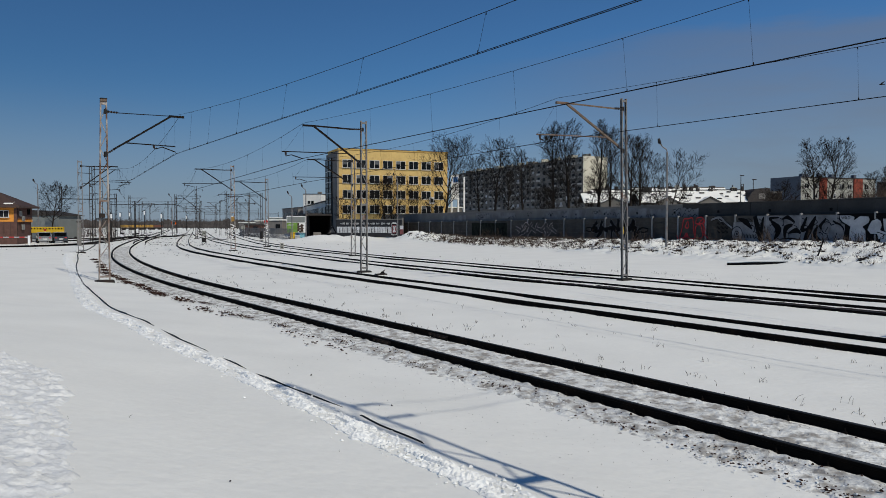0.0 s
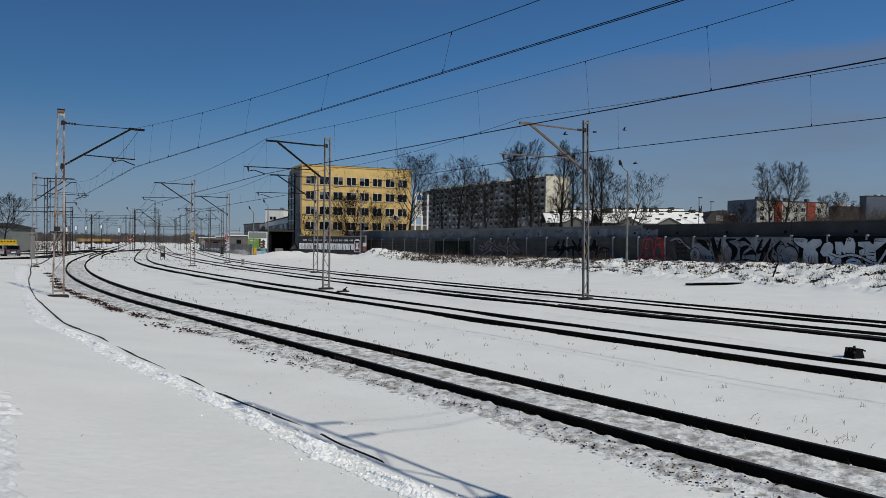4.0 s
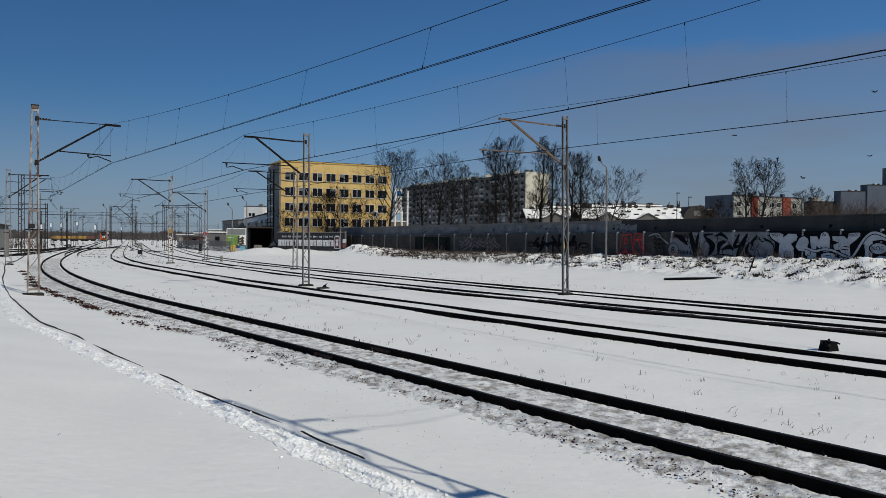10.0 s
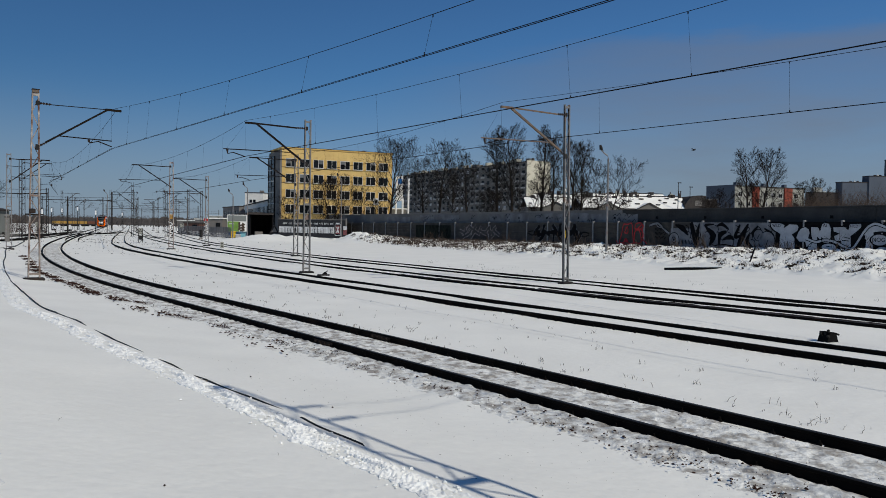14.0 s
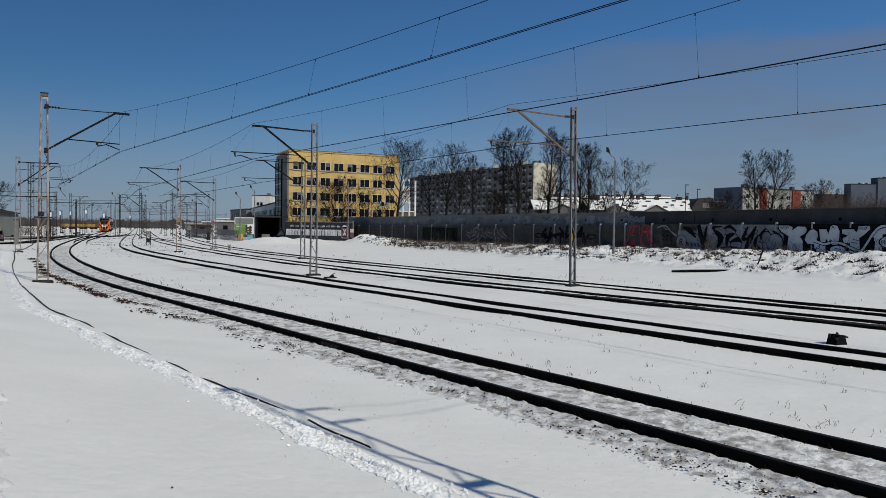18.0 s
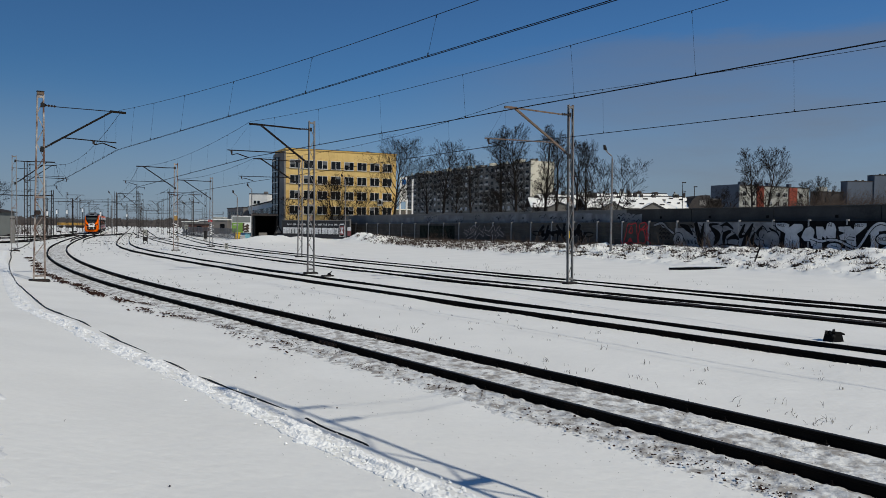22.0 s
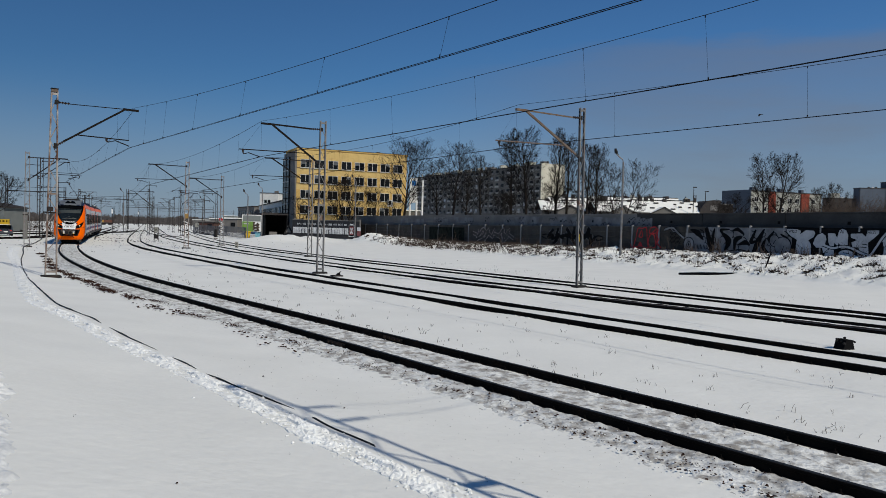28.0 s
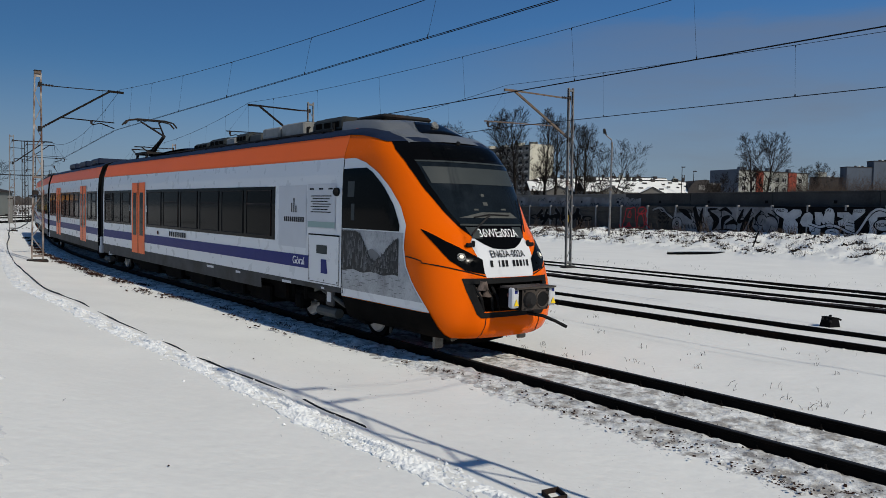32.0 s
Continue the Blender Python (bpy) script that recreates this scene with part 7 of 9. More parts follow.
def bank_left(rng):
    return wall_point(min(64.0, rng.gauss(44, 11)), rng.uniform(0.8, 8.2))


thicket(520, bank, 0.55, 1, "dry brown weeds and brambles on the snowy bank", r=0.007)
thicket(900, bank_left, 0.6, 2, "dense dry brown brambles along the wall", r=0.011)
thicket(60, lambda g: wall_point(g.uniform(-20, 60), g.uniform(0.4, 1.5)), 1.5, 3, "tall dry stalks against the wall", r=0.014, twigs=6)
thicket(60, lambda g: (-73.5 + g.gauss(0, 3.0), g.uniform(140, 160)), 3.9, 4, "brown leafless hedge in the distance", r=0.014, twigs=14)
thicket(260, lambda g: (-60 - 1.2 * g.uniform(0, 70), 350 + g.uniform(0, 140)), 2.6, 5, "grey-brown leafless woods on the horizon", name="far_woods", matl=FARWOOD, r=0.022, twigs=26)
thicket(760, lambda g: (g.uniform(-340, 20), g.uniform(470, 620)), 6.5, 6, "grey-brown leafless woods on the horizon", name="far_woods", matl=FARWOOD, r=0.035, twigs=34)


def far_woods():
    """The edge of the woods beyond the yard: uneven ranks of close-grown crowns."""
    rng = random.Random(14)
    for Y, high, x0, x1 in ((470, 3.2, -300, -60), (560, 6.0, -420, 60), (680, 9.0, -520, 120)):
        sh = Shape()
        low, top, x = [], [], x0
        while x < x1:
            h = high * (0.55 + 0.45 * noise.noise((x * 0.02, Y, 0.0)) + 0.3 * abs(noise.noise((x * 0.11, Y, 4.0)))) + rng.uniform(-0.1, 0.12) * high
            low.append((x, Y, -0.3))
            top.append((x, Y + rng.uniform(-2, 2), max(0.4, h)))
            x += rng.uniform(0.5, 1.3)
        sh.grid([low, top])
        solid("far_woods", sh, FARWOOD, "grey-brown leafless woods on the horizon", "woods", kind="stuff")


far_woods()
thicket(80, lambda g: (g.uniform(74, 112), g.uniform(108, 150)), 5.0, 7, "brown leafless scrub behind the wall", r=0.016, twigs=22)

thicket(150, lambda g: (g.uniform(45.5, 58), g.uniform(78, 88)), 6.3, 8, "dark brown leafless scrub behind the wall", r=0.015, twigs=40)
thicket(30, lambda g: (g.uniform(32, 40), g.uniform(76, 82)), 4.6, 9, "dark brown leafless scrub behind the wall", r=0.018, twigs=18)


def tufts():
    """Single stalks and small clumps of dry weeds that stand out of the snow."""
    rng = random.Random(23)
    sh = Shape()

    def stalk(x, y, h, r):
        z = ground_z(x, y)
        a, b = rng.gauss(0, 0.5), rng.gauss(0, 0.5)
        sh.tube([(x, y, z - 0.02), (x + a * h * 0.4, y + b * h * 0.4, z + h * 0.6), (x + a * h, y + b * h, z + h)], [r, r * 0.8, r * 0.5], 3, cap=False)

    for _ in range(300):
        s, o = -3 + 42 * rng.random() ** 1.1, rng.choice((rng.uniform(1.2, 2.2), rng.uniform(1.4, 6.4)))
        x, y, _a = TRACKS[0].at(s, o)
        tall = 0.035 + 0.09 * rng.random() ** 2
        for _k in range(rng.choice((1, 1, 2, 3, 5))):
            stalk(x + rng.gauss(0, 0.045), y + rng.gauss(0, 0.045), tall * rng.uniform(0.5, 1.2), float(0.0028 + 0.00012 * y))
    for _ in range(70):
        x, y, _a = TRACKS[3].at(rng.uniform(-6, 34), rng.choice((rng.gauss(4.2, 0.7), rng.uniform(1.6, 6.5))))
        for _k in range(rng.choice((1, 3, 6, 9))):
            stalk(x + rng.gauss(0, 0.22), y + rng.gauss(0, 0.12), 0.03 + 0.12 * rng.random() ** 2, 0.0045)
    for _ in range(7):
        stalk(rng.uniform(-6.5, -0.5), rng.uniform(6.5, 16), rng.uniform(0.02, 0.05), 0.0022)
    solid("grass_tufts", sh, GRASS, "thin dry stalks poking through the snow", "grass", kind="stuff")


tufts()


# ---- small trackside things ----
def lamp_post(x, y, h, turn, label):
    t = thing("street_lamp", label, "street lamp", pose(x, y, ground_z(x, y), 0, 0, turn), group="street lamps")
    part("pole", Shape().tube([(0, 0, 0), (0, 0, h - 0.7), (0.06, 0, h - 0.45), (0.35, 0, h - 0.25), (0.6, 0, h)], [0.10, 0.075, 0.06, 0.05, 0.045], 8), MAST, t)
    part("lamp_head", Shape().tube([(0.45, 0, h - 0.1), (0.62, 0, h + 0.1), (0.7, 0, h + 0.42)], [0.08, 0.15, 0.09], 8), MAST_DARK, t)


lamp_post(17.9, 60.2, 8.3, 180, "grey lamp post with a curved neck by the wall")
for px, Y, top in ((305, 160, 345), (68, 118, 320), (440, 190, 355)):
    z = 2.55 + (396 - top) / 1330 * Y
    lamp_post((px - 784) / 1330 * Y, Y, z, 180, "thin grey lamp post beside the yard")


lamp_post(-23.7, 118.0, 7.3, 180, "thin grey lamp post beside the yard")
lamp_post(-21.5, 118.0, 8.3, 180, "thin grey lamp post beside the yard")
lamp_post(-7.3, 121.0, 10.3, 180, "tall rusty lamp post in front of the mural wall")


def board_sign(x, y, h, w, face, letter, label):
    t = thing("trackside_sign", label, "sign", pose(x, y, ground_z(x, y)), group="trackside signs")
    part("post", Shape().tube([(0, 0, 0), (0, 0, h)], 0.05, 6), MAST_DARK, t)
    part("board", Shape().box((0, -0.06, h - w / 2), (w, 0.04, w), bevel=0.01), face, t)
    if letter:
        me = text_mesh(letter, w * 1.0)
        me.materials.append(T_TEXTB)
        part("letter", me, T_TEXTB, t, m=pose(0, -0.085, h - w / 2, 90, 0, 0))


board_sign(-53.1, 118.9, 2.2, 0.62, PALERENDER, "8", "white square board with a black figure on a post")
s = thing("trackside_sign", "tall narrow white board with a letter, on a frame", "sign", pose(-29.9, 94.0, -0.12), group="trackside signs")
part("frame", Shape().box((-0.24, 0, 0.8), (0.06, 0.06, 1.9)).box((0.24, 0, 0.8), (0.06, 0.06, 1.9)).box((0, 0, 0.62), (0.4, 0.08, 0.5)).bar((-0.24, 0, -0.1), (0.24, 0, 0.4), 0.04, 0.05), MAST_DARK, s)
part("board", Shape().box((0, -0.04, 1.45), (0.42, 0.04, 0.66)), PALERENDER, s)
me = text_mesh("A", 0.55)
me.materials.append(T_TEXTB)
part("letter", me, T_TEXTB, s, m=pose(0, -0.07, 1.45, 90, 0, 0))
for x, y, h in ((-27.8, 115.0, 1.5), (-33.5, 120.5, 1.6)):
    w = thing("dwarf_signal", "low dark dwarf signal beside the track", "signal", pose(x, y, -0.12), group="dwarf signals")
    part("body", Shape().box((0, 0, h * 0.6), (0.36, 0.3, h * 0.8), bevel=0.05), MAST_DARK, w)
    part("hood", Shape().box((0, -0.22, h * 0.85), (0.24, 0.2, 0.06)), MAST_DARK, w)
    part("foot", Shape().box((0, 0, 0.1), (0.5, 0.4, 0.2)), CONCRETE, w)
for px, Y, z in ((213, 190, 5.6), (230, 205, 5.8), (256, 200, 6.2), (286, 170, 5.0), (330, 260, 5.5), (197, 120, 4.4)):
    w = thing("signal_mast", "signal mast with a pale rear screen", "signal", pose((px - 784) / 1330 * Y, Y, -0.12), group="signal masts")
    part("post", Shape().tube([(0, 0, 0), (0, 0, z)], 0.09, 6), MAST_DARK, w)
    part("screen", Shape().box((0, -0.12, z - 0.7), (0.34, 0.08, 0.95), bevel=0.03), LAMPWHITE, w)
    part("ladder", Shape().box((0.22, 0.1, z / 2), (0.05, 0.05, z)).box((0.42, 0.1, z / 2), (0.05, 0.05, z)), MAST_DARK, w)
board_sign(-35.9, 135.0, 2.2, 0.60, PALERENDER, "10", "white square board with black figures on a post")
mk = thing("marker_post", "low white marker board in the snow", "sign", pose(-16.3, 76.0, -0.13))
part("board", Shape().box((0, 0, 0.42), (0.34, 0.06, 0.62), bevel=0.01), PALERENDER, mk)
for k in range(3):
    part("marker_bar", Shape().box((0, -0.04, 0.25 + 0.16 * k), (0.2, 0.01, 0.06)), T_TEXTB, mk)
# zigzag warning boards on two masts
for mast in (M4, M5):
    zz = Shape()
    for k in range(6):
        zz.bar((-0.26 if k % 2 else 0.26, -0.12, 1.3 + 0.22 * k), (0.26 if k % 2 else -0.26, -0.12, 1.52 + 0.22 * k), 0.02, 0.09)
    part("warning_chevrons", zz, LAMPWHITE, mast, "white zigzag warning strips")
# dark relay box near the second track
st = thing("track_box", "dark trackside box with a tilted lid", "box", pose(10.72, 17.4, -0.16, 0, 0, 20))
part("body", Shape().prism([(-0.2, 0), (0.22, 0), (0.13, 0.25), (-0.1, 0.28)], 0.28, Matrix.Translation((0, 0.17, 0)) @ Matrix.Rotation(radians(90), 4, "X")), PAINT_BLACK, st)
part("lid", Shape().box((0.02, 0.03, 0.275), (0.27, 0.30, 0.03), Matrix.Rotation(0.1, 3, "Y"), bevel=0.01), PAINT_BLACK, st)
gb = random.Random(8)
for _ in range(7):
    part("scrap", Shape().box((gb.uniform(-0.17, 0.2), gb.uniform(-0.16, 0.12), gb.uniform(0.2, 0.33)), (gb.uniform(0.05, 0.16), 0.05, gb.uniform(0.03, 0.09)), Matrix.Rotation(gb.uniform(-0.8, 0.8), 3, "Y") @ Matrix.Rotation(gb.uniform(-1, 1), 3, "Z"), bevel=0.008), MAST_DARK, st)
# points lever with its weight by the second mast
pl = thing("points_lever", "black points lever with a counterweight", "lever", pose(-3.2, 38.6, -0.14, 0, 0, 30))
part("base", Shape().box((0, 0, 0.05), (0.6, 0.3, 0.14), bevel=0.02), MAST_DARK, pl)
part("weight", Shape().tube([(0.1, -0.05, 0.14), (0.1, 0.05, 0.14)], 0.09, 12), PAINT_BLACK, pl)
part("arm", Shape().bar((-0.1, 0, 0.08), (0.24, 0, 0.30), 0.035, 0.04), MAST_DARK, pl)
# old log on the bank and a leaning stake
lg = thing("log", "snow-topped dark log lying at the foot of the bank", "log")
a, b = Vector((17.8, 47.0, ground_z(17.8, 47.0) + 0.08)), Vector((20.75, 45.1, ground_z(20.75, 45.1) + 0.02))
part("trunk", Shape().tube([a, a.lerp(b, 0.4), b], [0.07, 0.095, 0.08], 8), PAINT_BLACK, lg)
part("snow_cap", Shape().tube([a + Vector((0, 0.0, 0.10)), a.lerp(b, 0.4) + Vector((0, 0.0, 0.125)), b + Vector((0, 0.0, 0.10))], 0.06, 8), SNOW, lg)
sk = thing("stake", "dark wooden stake leaning on the bank", "stake", pose(22.75, 45.6, bank_z(22.75, 45.6) - 0.10))
part("shaft", Shape().tube([(0, 0, 0), (0.36, 0, 1.05)], 0.045, 6), PAINT_BLACK, sk)
# yellow works wagons far off
for k in range(4):
    w = thing("works_wagon", "yellow-brown works wagon standing on a far siding", "wagon", pose(-126.0 + 2.3 * k, 300.0 + 4.1 * k, 0, 0, 0, 60), group="works wagons")
    part("body", Shape().box((0, 0, 1.5), (4.4, 2.6, 1.0), bevel=0.05), OCHRE if k != 3 else BRICK, w)
    part("underframe", Shape().box((0, 0, 0.6), (4.4, 2.2, 0.3)), MAST_DARK, w)
    for x in (-1.5, 1.5):
        part("wheelset", Shape().tube([(x, -0.8, 0.42), (x, 0.8, 0.42)], 0.42, 10), MAST_DARK, w)
# an open rusty steel stub standing out of the snow near the camera
tb = thing("steel_stub", "rusty open square steel stub in the snow", "stub", pose(1.46, 6.28, ground_z(1.46, 6.28) - 0.09, 6, -4, 18))
for x, y, wx, wy in ((-0.075, 0, 0.014, 0.164), (0.075, 0, 0.014, 0.164), (0, -0.075, 0.136, 0.014), (0, 0.075, 0.136, 0.014)):
    part("side_plate", Shape().box((x, y, 0.07), (wx, wy, 0.15), bevel=0.003), RUST_PLATE, tb)
part("snow_fill", Shape().box((0, 0, 0.05), (0.13, 0.13, 0.1)), SNOW, tb)
# specks on the snow
sp = Shape()
g = random.Random(41)
for _ in range(26):
    x, y = g.uniform(-7, 6), g.uniform(5, 26)
    if -from_track(x, y) > 2.5 or from_track(x, y) > 2:
        rock(sp, (x, y, ground_z(x, y) + 0.01), g.uniform(0.005, 0.018), g)
solid("dark_specks", sp, BALLAST, "small dark clods scattered on the snow", "clod", kind="stuff")


# ---- the electric train ----
def table(pairs):
    xs, ys = [a for a, _ in pairs], [b for _, b in pairs]
    return lambda v: float(np.interp(v, xs, ys))


nose_d = table([(0.30, 0.18), (0.42, 0.0), (0.60, -0.09), (0.9, -0.08), (1.3, -0.01), (1.42, 0.03), (1.7, 0.11), (1.87, 0.22), (2.13, 0.39), (2.27, 0.50), (2.8, 0.80), (3.35, 1.12), (3.7, 1.45), (3.85, 1.75), (3.98, 2.2), (4.08, 2.75), (4.16, 3.45)])
nose_w = table([(0.30, 1.12), (0.45, 1.25), (0.8, 1.38), (1.2, 1.41), (2.6, 1.41), (3.2, 1.395), (3.56, 1.36), (4.0, 1.22), (4.10, 1.08), (4.16, 0.9)])
nose_r = table([(0.30, 0.85), (0.6, 0.92), (1.25, 0.98), (1.5, 1.02), (2.0, 1.2), (3.0, 1.22), (3.7, 1.18), (4.0, 0.85), (4.16, 0.35)])
NE = 2.65  # roundness of the nose in plan


def front_at(x, z):
    """The nose surface seen from ahead: the place at a sideways offset and a height."""
    w = nose_w(z)
    u = min(0.9999, abs(x) / w)
    return Vector((x, -(nose_d(z) + nose_r(z) * (1 - (1 - u ** NE) ** (1 / NE))), z))


def side_at(d, z, sgn):
    """The nose surface seen from the side: the place at a distance behind the tip and a height."""
    w, u = nose_w(z), min(1.0, max(0.0, (d - nose_d(z)) / nose_r(z)))
    return Vector((sgn * w * max(0.0, 1 - (1 - u) ** NE) ** (1 / NE), -d, z))


def lifted(fn, a, z, off, flip=1):
    p = fn(a, z)
    e = 0.01
    n = (fn(a + e, z) - fn(a - e, z)).cross(fn(a, z + e) - fn(a, z - e))
    n = n.normalized() if n.length else Vector((0, 1, 0))
    if n.dot(Vector((p.x, p.y + 3.4, 0.3 * (p.z - 2)))) < 0:
        n = -n
    return p + n * off


def skin(name, fn, zs, lo, hi, material, parent, off, label="", n=14):
    """A skin part laid on the nose between two limits that change with height."""
    sh = Shape()
    sh.grid([[lifted(fn, lo(z) + (hi(z) - lo(z)) * k / n, z, off) for k in range(n + 1)] for z in zs])
    return part(name, sh, material, parent, label, smooth=True)


def steps(a, b, n):
    return [a + (b - a) * k / n for k in range(n + 1)]


PROFILE = [(1.30, 0.46), (1.39, 0.60), (1.41, 0.95), (1.41, 2.6), (1.395, 3.2), (1.36, 3.56), (1.22, 4.0), (1.08, 4.10), (0.75, 4.20), (0.0, 4.25)]
side_x = table([(z, x) for x, z in PROFILE])


def hull(parent, name, d0, d1, z0, z1, material, lift=0.0, sides=(-1, 1), label="", n=6, slant=0.0):
    """A band of the car's side between two heights, on each side."""
    for s in sides:
        sh = Shape()
        zs = sorted({z0, z1, *[z for _, z in PROFILE if z0 < z < z1]})
        sh.grid([[(s * (side_x(z) + lift), -(d0 + (slant * (z - z0) if k == 0 else 0) + (d1 - d0) * k / n), z) for k in range(n + 1)] for z in zs], flip=s < 0)
        part(name, sh, material, parent, label, smooth=False)


def roof(parent, d0, d1):
    sh = Shape()
    pr = [(x, z) for x, z in PROFILE if z >= 4.0]
    ring = pr + [(-x, z) for x, z in pr[-2::-1]]
    sh.grid([[(x, -d0 - (d1 - d0) * k / 4, z) for x, z in ring] for k in range(5)])
    part("roof", sh, T_NAVY, parent, smooth=True)


def pane_row(parent, d0, d1, n, z0=1.86, z1=2.90):
    """Single panes in the black window band."""
    w = (d1 - d0) / n
    for s in (-1, 1):
        for k in range(n):
            a, b = d0 + w * k + 0.12, d0 + w * (k + 1) - 0.12
            sh = Shape()
            zs = steps(z0, z1, 4)
            sh.grid([[(s * (side_x(z) + 0.012), -(a + (b - a) * j / 2), z) for j in range(3)] for z in zs], flip=s < 0)
            part("window", sh, T_PANE, parent)
            trim = Shape()
            for q, c in (((a, z0), (b, z0)), ((a, z1), (b, z1)), ((a, z0), (a, z1)), ((b, z0), (b, z1))):
                trim.bar((s * (side_x(q[1]) + 0.014), -q[0], q[1]), (s * (side_x(c[1]) + 0.014), -c[0], c[1]), 0.02, 0.025)
            if k % 2 == 0:
                trim.bar((s * (side_x(2.58) + 0.014), -a, 2.58), (s * (side_x(2.58) + 0.014), -b, 2.58), 0.02, 0.05)
            part("window_trim", trim, MAST_DARK, parent)


def door(parent, d, w=1.5):
    for s in (-1, 1):
        for k in (0, 1):
            a, b = d + w / 2 * k + 0.01, d + w / 2 * (k + 1) - 0.01
            sh = Shape()
            zs = [0.84, 1.2, 1.6, 2.6, 3.0, 3.24]
            sh.grid([[(s * (side_x(z) + 0.016), -(a + (b - a) * j), z) for j in (0, 1)] for z in zs], flip=s < 0)
            leaf = part("door", sh, T_CORAL, parent, "coral-orange sliding door leaf")
            g = Shape()
            c0, c1 = a + 0.17, b - 0.17
            g.grid([[(s * (side_x(z) + 0.022), -(c0 + (c1 - c0) * j), z) for j in (0, 1)] for z in (1.45, 2.2, 2.9)], flip=s < 0)
            part("door_glass", g, T_GLASS, leaf)
        gap = Shape().box((s * (side_x(2) + 0.018), -(d + w / 2), 2.04), (0.01, 0.03, 2.4))
        part("door_seal", gap, RUBBER, parent)


def bogie(parent, d, base=2.7):
    """Wheels, axle boxes, side frames and springs."""
    b = part("bogie", Shape().box((0, -d, 0.55), (1.9, base + 1.0, 0.24), bevel=0.05).box((1.05, -d, 0.62), (0.2, base + 0.9, 0.22), bevel=0.05).box((-1.05, -d, 0.62), (0.2, base + 0.9, 0.22), bevel=0.05), T_UNDER, parent)
    for a in (-base / 2, base / 2):
        for s in (-1, 1):
            y = -(d + a)
            part("wheel", Shape().tube([(s * 0.68, y, 0.42), (s * 0.83, y, 0.42)], 0.42, 24), T_UNDER, b)
            part("wheel_disc", Shape().tube([(s * 0.835, y, 0.42), (s * 0.86, y, 0.42)], [0.33, 0.30], 20), T_WHEEL, b)
            part("axle_box", Shape().box((s * 1.08, y, 0.45), (0.26, 0.36, 0.34), bevel=0.05).tube([(s * 1.1, y - 0.3, 0.5), (s * 1.1, y - 0.3, 0.85)], 0.1, 8).tube([(s * 1.1, y + 0.3, 0.5), (s * 1.1, y + 0.3, 0.85)], 0.1, 8), T_UNDER, b)
    for s in (-1, 1):
        part("damper", Shape().tube([(s * 1.2, -(d - 0.8), 0.55), (s * 1.2, -(d + 0.2), 0.8)], 0.05, 8), T_EQUIP, b)
        part("air_tank", Shape().tube([(s * 1.12, -(d - 0.35), 0.34), (s * 1.12, -(d + 0.45), 0.34)], 0.11, 10), T_EQUIP, b)
        part("step_bracket", Shape().box((s * 1.22, -(d - 0.15), 0.66), (0.06, 0.34, 0.34), bevel=0.03), T_GREY, b)
        part("data_plate", Shape().box((s * 1.255, -(d - 0.15), 0.68), (0.01, 0.16, 0.2)), T_PAPER, b)
        for k in (-1.15, -0.75, 0.7, 1.1):
            part("coil_spring", Shape().tube([(s * 1.0, -(d + k), 0.5), (s * 1.0, -(d + k), 0.9)], 0.13, 10), T_EQUIP, b)
        part("sand_pipe", Shape().tube([(s * 0.85, -(d - base / 2 - 0.55), 0.6), (s * 0.85, -(d - base / 2 - 0.5), 0.14)], 0.03, 6), T_EQUIP, b)


def pantograph(parent, d):
    base = Shape().box((0, -d, 4.42), (1.0, 1.5, 0.08))
    p = part("pantograph", base, MAST_DARK, parent, "dark raised current collector")
    for x in (-0.45, 0.45):
        for y in (-0.6, 0.6):
            part("support_insulator", Shape().tube([(x, -d + y, 4.2), (x, -d + y, 4.3), (x, -d + y, 4.4)], [0.07, 0.05, 0.06], 8), INSUL, p)
    knee, top = (0.0, -(d - 1.15), 5.02), -(d + 0.55)
    part("lower_arm", Shape().tube([(0, -(d + 0.35), 4.45), knee], [0.085, 0.06], 8), MAST_DARK, p)
    part("upper_arm", Shape().tube([knee, (0.34, top, 5.66)], 0.034, 6).tube([knee, (-0.34, top, 5.66)], 0.034, 6).tube([(0.19, -(d - 0.2), 5.38), (-0.19, -(d - 0.2), 5.38)], 0.022, 6), MAST_DARK, p)
    part("guide_rod", Shape().tube([(0.2, -(d + 0.05), 4.45), (0.12, -(d - 1.0), 4.86)], 0.024, 6), MAST_DARK, p)
    part("lift_spring", Shape().tube([(0, -(d + 0.6), 4.52), (0, -(d - 0.1), 4.62)], 0.07, 8), MAST_DARK, p)
    part("earth_strap", Shape().tube([(0.5, -(d + 0.7), 4.45), (0.55, -(d + 1.0), 4.62), (-0.5, -(d + 1.0), 4.62)], 0.022, 6), MAST_DARK, p)
    for o in (-0.18, 0.18):
        part("collector_strip", Shape().tube([(-0.98, top + o, 5.5), (-0.82, top + o, 5.68), (-0.5, top + o, 5.74), (0.5, top + o, 5.74), (0.82, top + o, 5.68), (0.98, top + o, 5.5)], 0.03, 6), MAST_DARK, p)
    for x in (-0.4, 0.4):
        part("head_link", Shape().tube([(x, top - 0.2, 5.7), (x, top + 0.2, 5.7)], 0.028, 6), MAST_DARK, p)


